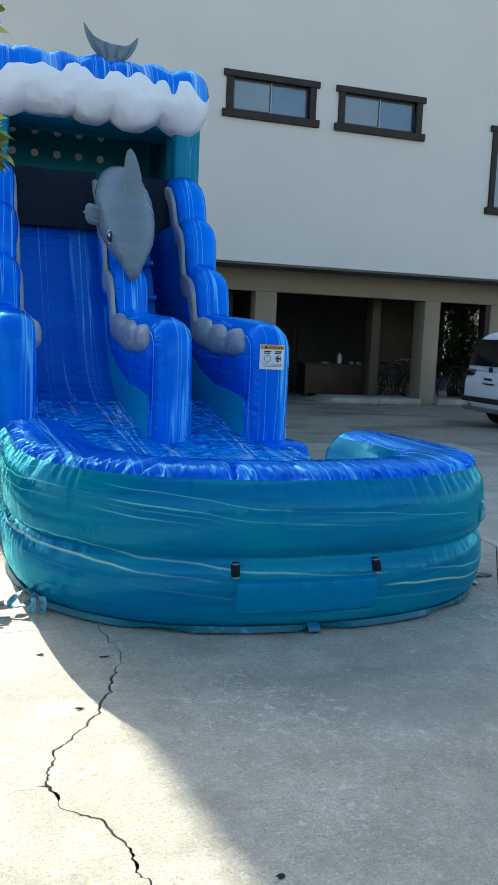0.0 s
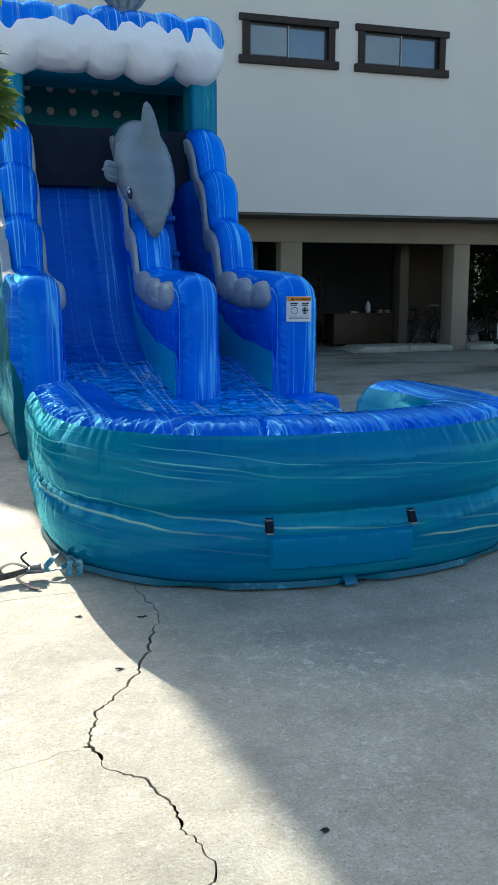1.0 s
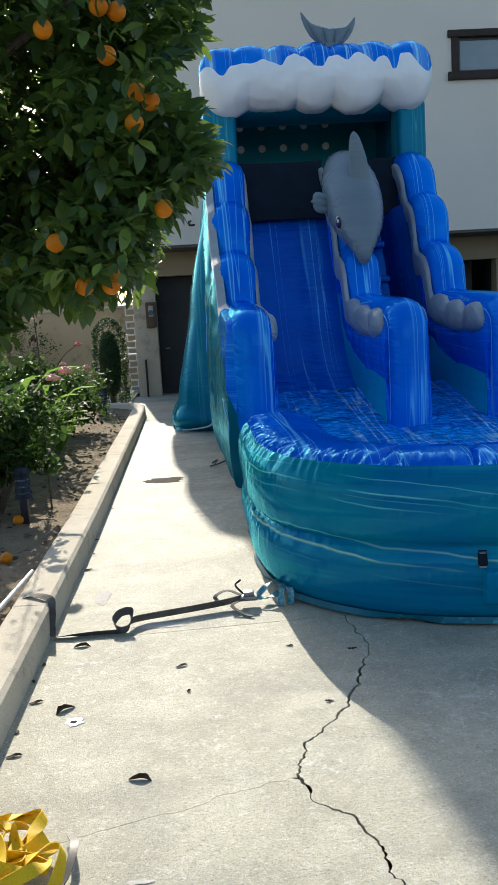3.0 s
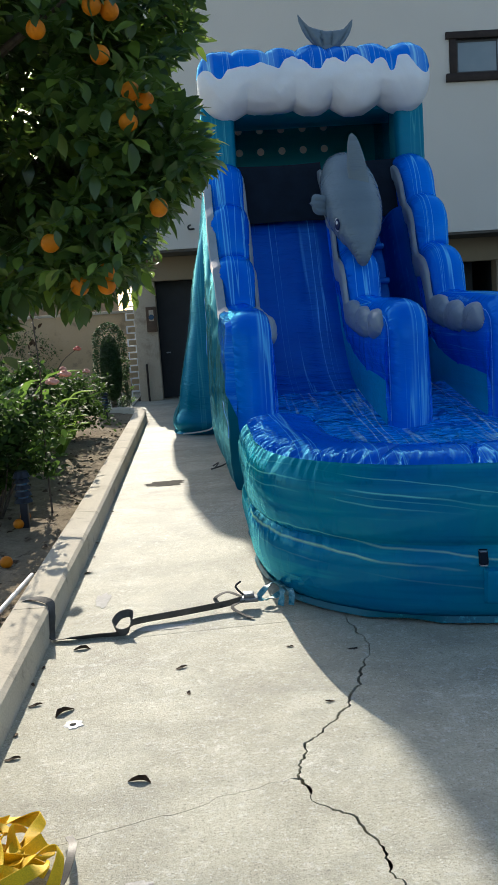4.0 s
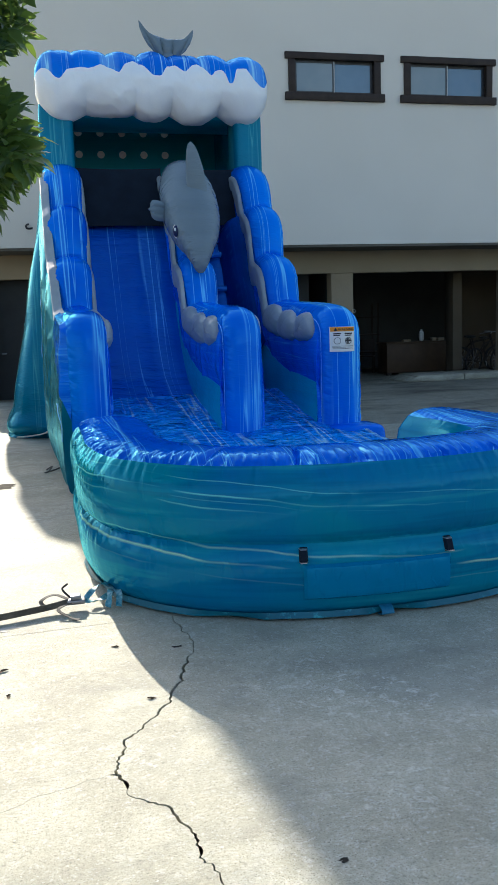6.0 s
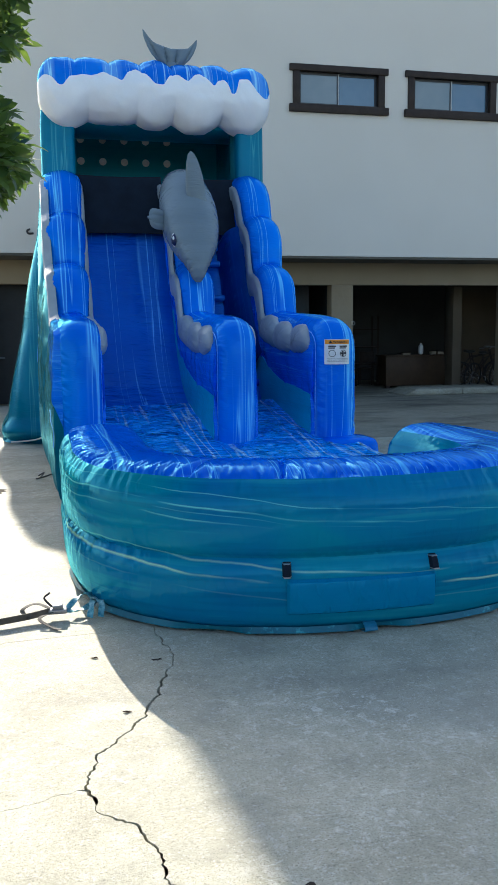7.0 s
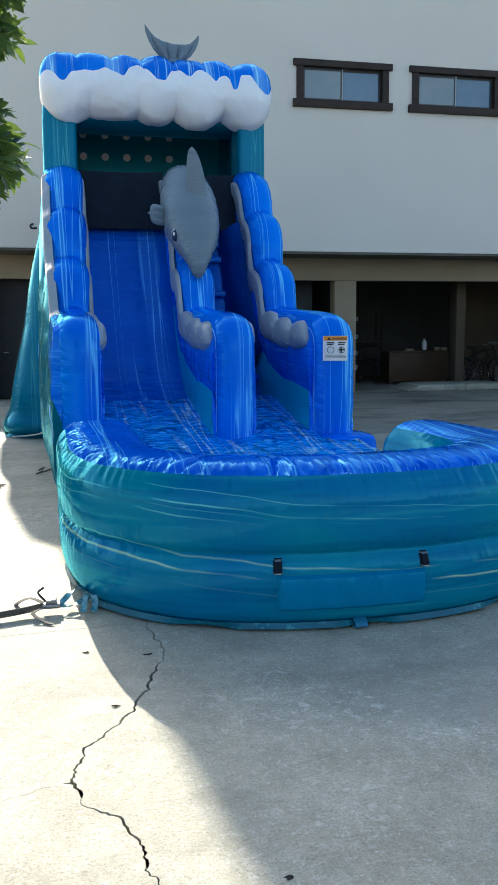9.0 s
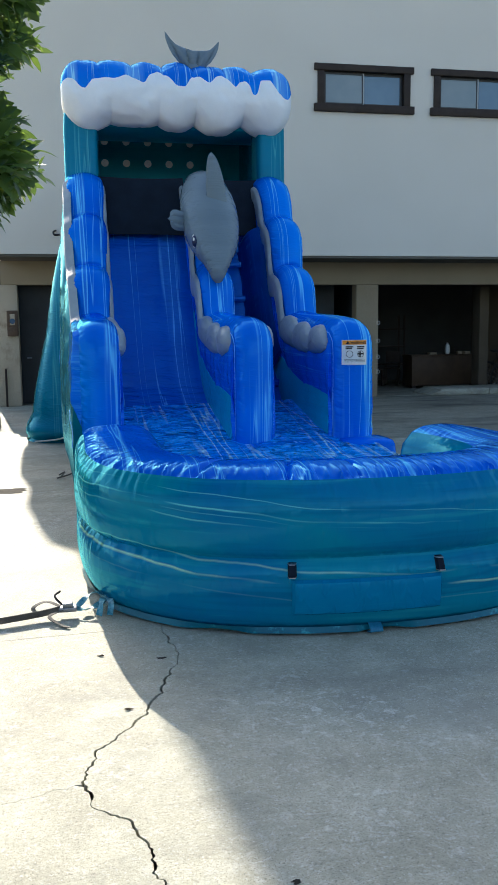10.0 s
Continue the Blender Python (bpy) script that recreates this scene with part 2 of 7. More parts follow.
M_WELT = grainy("pale_blue_welt", (0.0, 0.155, 0.22), (0.0, 0.11, 0.165), 0.35, 5, 120, 0.2, 0.3, (0.03, 0.36, 0.42), grain=0.95)
M_IRIS = grainy("dark_blue_print", (0.01, 0.02, 0.07), (0.015, 0.03, 0.10), 0.3, 6, 90, 0.03)
M_SEAM = grainy("teal_welt", (0.02, 0.22, 0.36), (0.01, 0.16, 0.28), 0.35, 8, 120, 0.2)
M_STUCCO = grainy("white_stucco", (0.635, 0.60, 0.54), (0.665, 0.63, 0.57), 0.92, 0.6, 55, 0.6, 0.15, grain=0.92)
M_TAN = grainy("tan_stucco", (0.31, 0.25, 0.175), (0.35, 0.285, 0.205), 0.92, 0.9, 70, 0.5, 0.15)
# Tan lightened for bounced light on the end pillar; plain pale on small plates.
M_PALE_LIT = grainy("lit_tan_and_pale_paint", (0.50, 0.42, 0.32), (0.56, 0.47, 0.36), 0.92, 0.9, 70, 0.5, 0.15, (0.38, 0.31, 0.23))
M_RUST = grainy("rusty_steel", (0.10, 0.062, 0.04), (0.14, 0.09, 0.06), 0.7, 7, 90, 0.3, 0.3, (0.06, 0.04, 0.03))
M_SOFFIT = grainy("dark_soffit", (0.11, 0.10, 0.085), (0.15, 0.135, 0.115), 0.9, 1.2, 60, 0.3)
M_BROWN = grainy("dark_brown_wood", (0.022, 0.014, 0.011), (0.04, 0.026, 0.02), 0.6, 5, 120, 0.3)
M_SASH = grainy("dark_sash", (0.02, 0.022, 0.026), (0.03, 0.033, 0.038), 0.4, 5, 90, 0.1, 0.5)
M_ALU = grainy("pale_aluminium", (0.30, 0.33, 0.35), (0.38, 0.41, 0.43), 0.4, 5, 90, 0.1, 0.5)
M_GWALL = grainy("ochre_stucco", (0.52, 0.38, 0.22), (0.60, 0.45, 0.28), 0.9, 1.1, 60, 0.4, 0.3, (0.36, 0.27, 0.17), grain=0.85)
M_DOOR = grainy("dim_opening_grey", (0.022, 0.023, 0.025), (0.032, 0.033, 0.036), 0.6, 2, 60, 0.1)
M_PIPING = grainy("pale_blue_piping", (0.06, 0.32, 0.85), (0.16, 0.48, 0.92), 0.3, 5, 90, 0.1, grain=0.97)
# Dimmed copy of the tan: shade inside the bay is put into the colour.
M_BAY = grainy("shaded_tan_plaster", (0.10, 0.075, 0.05), (0.125, 0.095, 0.065), 0.95, 1.3, 40, 0.3)
# Tan lightened to cream for sunlight that does not reach the wall's face.
M_CREAM = grainy("sunlit_cream_stucco", (0.72, 0.66, 0.54), (0.76, 0.70, 0.58), 0.9, 1.0, 60, 0.3, grain=0.9)
# Near black: the shade of the deep garage is put into this colour.
M_ROOM = grainy("deep_shade_plaster", (0.050, 0.054, 0.056), (0.066, 0.070, 0.072), 0.95, 1.3, 40, 0.3)
M_DESK = grainy("brown_board", (0.06, 0.032, 0.016), (0.08, 0.044, 0.022), 0.6, 4, 60, 0.2)
M_METAL = grainy("grey_metal", (0.32, 0.32, 0.33), (0.42, 0.42, 0.43), 0.4, 7, 120, 0.15, 0.5, None, 0.8)
M_SOIL = grainy("dry_soil", (0.21, 0.165, 0.105), (0.30, 0.24, 0.16), 0.98, 3.5, 45, 1.0, 0.1, (0.12, 0.085, 0.055), dist=0.012)
M_CURB = grainy("curb_concrete", (0.52, 0.465, 0.36), (0.62, 0.565, 0.45), 0.9, 2.2, 90, 0.5, 0.2, (0.40, 0.36, 0.29), grain=0.8)
M_STRAP = grainy("dark_webbing", (0.09, 0.085, 0.075), (0.15, 0.14, 0.125), 0.8, 12, 250, 0.5)
M_YELLOW = grainy("yellow_webbing", (0.90, 0.60, 0.01), (0.82, 0.50, 0.008), 0.65, 12, 250, 0.4)
M_TAPE = grainy("teal_webbing", (0.0, 0.22, 0.30), (0.30, 0.62, 0.68), 0.4, 30, 200, 0.3)
M_PVC = grainy("white_pvc", (0.62, 0.61, 0.58), (0.72, 0.71, 0.68), 0.5, 5, 90, 0.1, grain=0.97)
M_DRY = grainy("dry_leaf", (0.06, 0.036, 0.02), (0.12, 0.075, 0.04), 0.85, 20, 150, 0.3)
M_VOID = grainy("crack_dirt", (0.012, 0.011, 0.010), (0.03, 0.027, 0.022), 1.0, 8, 60, 0.6)
M_BARK = grainy("grey_bark", (0.09, 0.07, 0.055), (0.15, 0.12, 0.09), 0.95, 9, 60, 0.9)
M_PINK = grainy("pink_petal", (0.82, 0.30, 0.20), (0.90, 0.48, 0.36), 0.7, 30, 150, 0.1)
M_RED = grainy("red_petal", (0.70, 0.12, 0.08), (0.80, 0.22, 0.15), 0.7, 30, 150, 0.1)
M_LAMP = grainy("dark_blue_plastic", (0.014, 0.017, 0.025), (0.025, 0.03, 0.042), 0.35, 9, 120, 0.1)
M_CAR = grainy("white_car_paint", (0.72, 0.74, 0.76), (0.74, 0.76, 0.78), 0.2, 1.5, 40, 0.0, 0.6, grain=0.97)
M_TAIL = grainy("dark_red_lens", (0.035, 0.006, 0.008), (0.02, 0.004, 0.005), 0.15, 6, 60, 0.05, 0.6, grain=0.97)
M_TYRE = grainy("tyre_rubber", (0.015, 0.015, 0.016), (0.03, 0.03, 0.03), 0.85, 12, 90, 0.4)


def concrete(name, tone, stain):
    m, n, l, b = mat_base(name, 0.73, 0.0, 0.36)
    v = coords(n, l)
    big = noise_tex(n, l, v, 0.55, 6, 0.62)
    mid = noise_tex(n, l, v, 2.6, 9, 0.72, 0.5)
    fin = noise_tex(n, l, v, 75.0, 5, 0.75)
    col = mix(n, l, ramp(n, l, big, [(0.32, 0.0), (0.68, 1.0)]), (0.455, 0.423, 0.331), (0.594, 0.553, 0.442))
    col = mix(n, l, ramp(n, l, mid, [(0.42, 0.0), (0.60, 0.85)]), col, (0.396, 0.364, 0.285))
    pale = noise_tex(n, l, v, 1.9, 12, 0.78, 0.8)
    col = mix(n, l, ramp(n, l, pale, [(0.55, 0.0), (0.66, 0.45)]), col, (0.70, 0.675, 0.60))
    worn = noise_tex(n, l, v, 26.0, 6, 0.8, 0.3)
    col = mix(n, l, ramp(n, l, worn, [(0.55, 0.0), (0.62, 0.5)]), col, (0.720, 0.709, 0.663))
    col = mix(n, l, ramp(n, l, worn, [(0.33, 0.5), (0.42, 0.0)]), col, (0.200, 0.182, 0.140))
    scuff = noise_tex(n, l, v, 7.0, 10, 0.85, 0.4)
    col = mix(n, l, ramp(n, l, scuff, [(0.55, 0.0), (0.63, 0.38)]), col, (0.76, 0.74, 0.68))
    col = mix(n, l, ramp(n, l, scuff, [(0.36, 0.4), (0.44, 0.0)]), col, (0.28, 0.265, 0.22))
    pits = noise_tex(n, l, v, 190.0, 2, 0.5)
    col = mix(n, l, ramp(n, l, pits, [(0.30, 0.25), (0.42, 1.0)]), (0.100, 0.089, 0.065), col)
    col = mix(n, l, ramp(n, l, fin, [(0.35, 0.72), (0.62, 1.0)]), (0.100, 0.089, 0.074), col)
    blot = noise_tex(n, l, v, 1.3, 5, 0.6, 0.6)
    col = mix(n, l, ramp(n, l, blot, [(0.36, 0.38), (0.5, 0.0)]), col, (0.25, 0.24, 0.21))
    speck = noise_tex(n, l, v, 85.0, 1, 0.5)
    col = mix(n, l, ramp(n, l, speck, [(0.66, 0.0), (0.72, 0.35)]), col, (0.85, 0.84, 0.80))
    col = mix(n, l, ramp(n, l, speck, [(0.29, 0.5), (0.35, 0.0)]), col, (0.13, 0.12, 0.10))
    worn_to = mix(n, l, 1.0, ramp(n, l, noise_tex(n, l, v, 1.15, 4, 0.6, 0.3), [(0.50, 0.0), (0.60, 1.0)]), ramp(n, l, noise_tex(n, l, v, 16.0, 10, 0.8, 0.3), [(0.54, 0.0), (0.60, 0.45)]), "MULTIPLY")
    col = mix(n, l, worn_to, col, (0.82, 0.80, 0.75))
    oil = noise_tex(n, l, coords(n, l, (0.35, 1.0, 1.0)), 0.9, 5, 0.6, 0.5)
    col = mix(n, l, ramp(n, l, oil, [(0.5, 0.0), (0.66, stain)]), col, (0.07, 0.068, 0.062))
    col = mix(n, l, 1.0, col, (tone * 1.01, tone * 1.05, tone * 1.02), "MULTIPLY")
    l.new(col, b.inputs["Base Color"])
    p = bump(n, l, b, fin, 0.8, 0.005)
    bump(n, l, b, worn, 0.4, 0.006, p)
    return m


M_CONC = concrete("driveway_concrete", 1.0, 0.3)
# Lower tones put the building's shade into the colour; stain adds oil marks.
M_MID = concrete("shade_greyed_concrete", 0.86, 0.4)
M_LOT = concrete("stained_shaded_concrete", 0.60, 0.75)


def leaf_mat(name, dark, light, rough=0.38, spec=0.5):
    m, n, l, b = mat_base(name, rough, 0.0, spec)
    g = n.new("ShaderNodeNewGeometry")
    oi = n.new("ShaderNodeObjectInfo")
    add = n.new("ShaderNodeMath")
    add.operation = "ADD"
    l.new(g.outputs["Random Per Island"], add.inputs[0])
    l.new(oi.outputs["Random"], add.inputs[1])
    fr = n.new("ShaderNodeMath")
    fr.operation = "FRACT"
    l.new(add.outputs[0], fr.inputs[0])
    mid = tuple((a * 2 + c) / 3 for a, c in zip(dark, light))
    col = ramp(n, l, fr.outputs[0], [(0.0, dark), (0.75, mid), (1.0, light)])
    l.new(col, b.inputs["Base Color"])
    f = noise_tex(n, l, coords(n, l), 90.0, 3)
    bump(n, l, b, f, 0.2, 0.002)
    tr = n.new("ShaderNodeBsdfTranslucent")
    l.new(mix(n, l, 0.5, col, light), tr.inputs[0])
    ms = n.new("ShaderNodeMixShader")
    ms.inputs[0].default_value = 0.45
    l.new(b.outputs[0], ms.inputs[1])
    l.new(tr.outputs[0], ms.inputs[2])
    l.new(ms.outputs[0], n["Material Output"].inputs[0])
    return m


M_CITRUS = leaf_mat("citrus_leaf", (0.036, 0.085, 0.032), (0.20, 0.31, 0.05), 0.28)
M_SHRUB = leaf_mat("shrub_leaf", (0.018, 0.045, 0.014), (0.085, 0.16, 0.03), 0.6, 0.15)
M_BROAD = leaf_mat("broad_leaf", (0.06, 0.15, 0.03), (0.28, 0.46, 0.07))
M_HEDGE = leaf_mat("hedge_leaf", (0.02, 0.05, 0.015), (0.05, 0.11, 0.03), 0.5)
M_FRUIT = grainy("orange_peel", (0.60, 0.17, 0.004), (0.70, 0.23, 0.008), 0.5, 12, 220, 0.4, 0.25, grain=0.94)


def glass_mat(name, c1, c2, rough=0.06):
    m, n, l, b = mat_base(name, rough, 0.0, 0.8)
    v = coords(n, l)
    col = mix(n, l, ramp(n, l, noise_tex(n, l, v, 1.3, 3), [(0.3, 0.0), (0.7, 1.0)]), c1, c2)
    l.new(col, b.inputs["Base Color"])
    return m


# Blue sky reflection is put into this glass's base colour.
M_GLASS = glass_mat("window_glass", (0.03, 0.095, 0.17), (0.06, 0.13, 0.20))
M_HAZE = glass_mat("curtained_glass", (0.11, 0.155, 0.175), (0.15, 0.185, 0.20), 0.12)
M_CARGLASS = grainy("tinted_glass", (0.010, 0.012, 0.014), (0.014, 0.016, 0.018), 0.05, 2, 30, 0.0, 0.7, grain=0.97)


# ---- mesh helpers ----
def finish(bm, name, mat, smooth=True):
    me = bpy.data.meshes.new(name)
    bmesh.ops.recalc_face_normals(bm, faces=bm.faces[:])
    if any(len(e.link_faces) == 1 and e.calc_length() > 1e-3 for e in bm.edges):
        # an open sheet: turn it to the driveway and up (the pool's inner side away from it)
        q = Vector((0, 0, 0))
        for f in bm.faces:
            q += f.normal * f.calc_area()
        turn = q.dot(Vector((0, 1, 0) if name == "inner_wall" else (0, -1, 0.6))) < 0
    else:
        turn = bm.calc_volume(signed=True) < 0
    if turn:
        bmesh.ops.reverse_faces(bm, faces=bm.faces[:])
    bm.to_mesh(me)
    bm.free()
    for m in (mat if isinstance(mat, (list, tuple)) else [mat]):
        me.materials.append(m)
    if smooth:
        me.polygons.foreach_set("use_smooth", [True] * len(me.polygons))
        try:
            me.set_sharp_from_angle(angle=radians(40))
        except AttributeError:
            pass
    return me


def part(name, bm, mat, parent=None, label="", smooth=True):
    ob = new(name, bm if isinstance(bm, bpy.types.Mesh) else finish(bm, name, mat, smooth))
    ob.parent = parent
    if label:
        ob["label"] = label
    return ob


def thing(name, at=(0, 0, 0), label="", category="", group="", kind=""):
    ob = new(name)
    ob.location = at
    ob.empty_display_size = 0.1
    return tagged(ob, label, category, group, kind)


def put(ob, at, parent):
    """Parent a part modelled in world space to a thing at `at`."""
    ob.parent = parent
    ob.matrix_parent_inverse = Matrix.Translation(-Vector(at))
    return ob


def box(bm, x0, x1, y0, y1, z0, z1, bev=0.0, seg=2, m=None):
    r = bmesh.ops.create_cube(bm, size=1.0)
    vs = r["verts"]
    for v in vs:
        v.co = Vector((x0 + (v.co.x + 0.5) * (x1 - x0), y0 + (v.co.y + 0.5) * (y1 - y0), z0 + (v.co.z + 0.5) * (z1 - z0)))
    if bev > 0:
        es = list({e for v in vs for e in v.link_edges})
        out = bmesh.ops.bevel(bm, geom=es, offset=bev, segments=seg, profile=0.5, affect="EDGES")
        vs = list({v for f in out["faces"] for v in f.verts} | {v for v in vs if v.is_valid})
    if m:
        bmesh.ops.transform(bm, matrix=m, verts=vs)
    return vs


def boxes(*args, bev=0.0):
    bm = bmesh.new()
    for a in args:
        box(bm, *a, bev=bev)
    return bm


def surf(fn, nu, nv, cu=False, cv=False):
    """A grid surface fn(u, v) with u, v in 0..1; cu, cv close it."""
    bm = bmesh.new()
    ru, rv = (nu if cu else nu + 1), (nv if cv else nv + 1)
    vs = [[bm.verts.new(fn(i / nu, j / nv)) for j in range(rv)] for i in range(ru)]
    for i in range(nu):
        for j in range(nv):
            bm.faces.new((vs[i][j], vs[(i + 1) % ru][j], vs[(i + 1) % ru][(j + 1) % rv], vs[i][(j + 1) % rv]))
    return bm


def join(a, b):
    me = bpy.data.meshes.new("tmp")
    b.to_mesh(me)
    b.free()
    a.from_mesh(me)
    bpy.data.meshes.remove(me)
    return a


def catmull(pts, n):
    """A smooth line of n + 1 points through pts."""
    p = [Vector(q) for q in pts]
    p = [2 * p[0] - p[1]] + p + [2 * p[-1] - p[-2]]
    out = []
    k = len(p) - 3
    for i in range(n + 1):
        t = i / n * k
        j = min(int(t), k - 1)
        t -= j
        a, b, c, d = p[j:j + 4]
        out.append(0.5 * (2 * b + (c - a) * t + (2 * a - 5 * b + 4 * c - d) * t * t + (3 * b - a - 3 * c + d) * t ** 3))
    return out


def tube(pts, r, sides=8, n=None, taper=None, cap=True):
    """A round tube through pts."""
    line = catmull(pts, n) if n else [Vector(q) for q in pts]
    bm = bmesh.new()
    rings = []
    up = Vector((0, 0, 1))
    for i, p in enumerate(line):
        d = (line[min(i + 1, len(line) - 1)] - line[max(i - 1, 0)]).normalized()
        a = d.cross(up)
        a = a.normalized() if a.length > 1e-3 else Vector((1, 0, 0))
        b = a.cross(d).normalized()
        rr = r if taper is None else r + (taper - r) * i / (len(line) - 1)
        rings.append([bm.verts.new(p + rr * (math.cos(k * math.tau / sides) * a + math.sin(k * math.tau / sides) * b)) for k in range(sides)])
    for q, w in zip(rings, rings[1:]):
        for k in range(sides):
            bm.faces.new((q[k], q[(k + 1) % sides], w[(k + 1) % sides], w[k]))
    if cap:
        bm.faces.new(rings[0][::-1])
        bm.faces.new(rings[-1])
    return bm


def ribbon(pts, width, thick, n, side=None, twist=None):
    """A flat strap along pts; side: the direction of its width (or turned by twist(i))."""
    line = catmull(pts, n)
    bm = bmesh.new()
    rows = []
    for i, p in enumerate(line):
        d = (line[min(i + 1, n)] - line[max(i - 1, 0)]).normalized()
        s = Vector(side) if side else d.cross(Vector((0, 0, 1)))
        if s.length < 1e-3:
            s = Vector((1, 0, 0))
        s = (s - d * s.dot(d)).normalized()
        if twist:
            s = Matrix.Rotation(twist(i / n), 3, d) @ s
        u = d.cross(s).normalized()
        rows.append([bm.verts.new(p + s * a * width / 2 + u * b * thick / 2) for a, b in ((-1, -1), (1, -1), (1, 1), (-1, 1))])
    for q, w in zip(rows, rows[1:]):
        for k in range(4):
            bm.faces.new((q[k], q[(k + 1) % 4], w[(k + 1) % 4], w[k]))
    bm.faces.new(rows[0][::-1])
    bm.faces.new(rows[-1])
    return bm


def sgn_pow(c, e):
    return math.copysign(abs(c) ** e, c)


def pillow(c, half, e1=0.45, e2=0.45, nu=36, nv=20, shear=0.0, pucker=0.0, seed=0, xe=None):
    """An inflated rounded box; shear leans it back with height; pucker ripples it near its side seams."""
    cx, cy, cz = c
    hx, hy, hz = half

    def f(u, v):
        th, ph = u * math.tau, (v - 0.5) * math.pi
        a = sgn_pow(math.cos(ph), e2)
        yy = a * sgn_pow(math.cos(th), e1)
        zz = a * sgn_pow(math.sin(th), e1)
        xx = sgn_pow(math.sin(ph), xe or e2)
        k = 1.0
        if pucker:
            near = math.exp(-((abs(xx) - 0.86) / 0.16) ** 2)
            k += pucker * near * (math.sin(th * 29 + seed) + 0.7 * math.sin(th * 47 + 2 * seed)) * 0.5
        yy, zz = yy * k, zz * k
        return (cx + hx * xx, cy + hy * yy + shear * hz * zz, cz + hz * zz)
    return surf(f, nu, nv, cu=True)

# ---- setting: ground ----
def slab(poly, z=0.0, depth=0.05):
    bm = bmesh.new()
    top = [bm.verts.new((x, y, z)) for x, y in poly]
    low = [bm.verts.new((x, y, z - depth)) for x, y in poly]
    f = bm.faces.new(top)
    for i in range(len(poly)):
        j = (i + 1) % len(poly)
        bm.faces.new((top[i], low[i], low[j], top[j]))
    bmesh.ops.triangulate(bm, faces=[f])
    return bm


ground = part("ground", surf(lambda u, v: (-400 + 800 * u, -300 + 900 * v, -0.035), 8, 8), M_VOID)
tagged(ground, "bare dark ground under and beyond the concrete slabs", "ground", kind="structure")

CRACK = [(0.70, 3.95), (0.74, 3.65), (0.71, 3.40), (0.64, 3.22), (0.62, 3.10), (0.54, 2.95), (0.48, 2.85), (0.41, 2.74), (0.35, 2.66),
         (0.31, 2.61), (0.315, 2.56), (0.28, 2.48), (0.26, 2.40), (0.27, 2.34), (0.31, 2.20), (0.35, 2.16), (0.41, 2.12), (0.42, 2.07),
         (0.46, 1.97), (0.46, 1.82), (0.50, 1.70), (0.51, 1.60), (0.47, 1.48), (0.55, 1.2), (0.50, 0.7), (0.62, 0.1), (0.55, -0.8)]


def jagged(pts, step, amp, rng):
    """The line pts cut into short steps with small sideways jumps."""
    out = [Vector(pts[0])]
    for a, b in zip(pts, pts[1:]):
        a, b = Vector(a), Vector(b)
        n = max(1, int((b - a).length / step))
        side = Vector((-(b - a).y, (b - a).x)).normalized()
        for i in range(1, n + 1):
            p = a.lerp(b, i / n)
            out.append(p + side * rng.uniform(-amp, amp) if i < n else p)
    return out


rng = random.Random(4)
line = jagged([tuple(p) for p in jagged(CRACK, 0.045, 0.02, rng)], 0.016, 0.007, rng)
wid = []
w = 0.004
for p in line:
    w = min(0.014, max(0.004, w + rng.uniform(-0.003, 0.003)))
    extra = 0.0025 if (p - Vector((0.27, 2.34))).length < 0.03 or (p - Vector((0.36, 2.15))).length < 0.02 else 0.0
    wid.append((w * 1.1 * min(1.0, 0.5 + 0.2 * max(0.0, p.y - 1.2)) + extra) * (0.8 if p.y > 3.3 else 1.0))
nrm = []
for i in range(len(line)):
    d = (line[min(i + 6, len(line) - 1)] - line[max(i - 6, 0)]).normalized()
    nrm.append(Vector((d.y, -d.x)))
left = [tuple(p + k * q / 2) for p, q, k in zip(line, wid, nrm)]
right = [tuple(p - k * q / 2) for p, q, k in zip(line, wid, nrm)]
driveway = thing("driveway", label="worn pale concrete driveway with a long jagged crack", category="driveway", kind="structure")
# hair crack that runs off to the planter from the elbow of the long crack
hair = jagged([(0.262, 2.385), (0.0, 2.31), (-0.12, 2.24), (-0.30, 2.19), (-0.48, 2.13), (-0.87, 2.0)], 0.03, 0.008, rng)
elbow = min(range(len(left)), key=lambda i: (Vector(left[i]) - hair[0]).length)
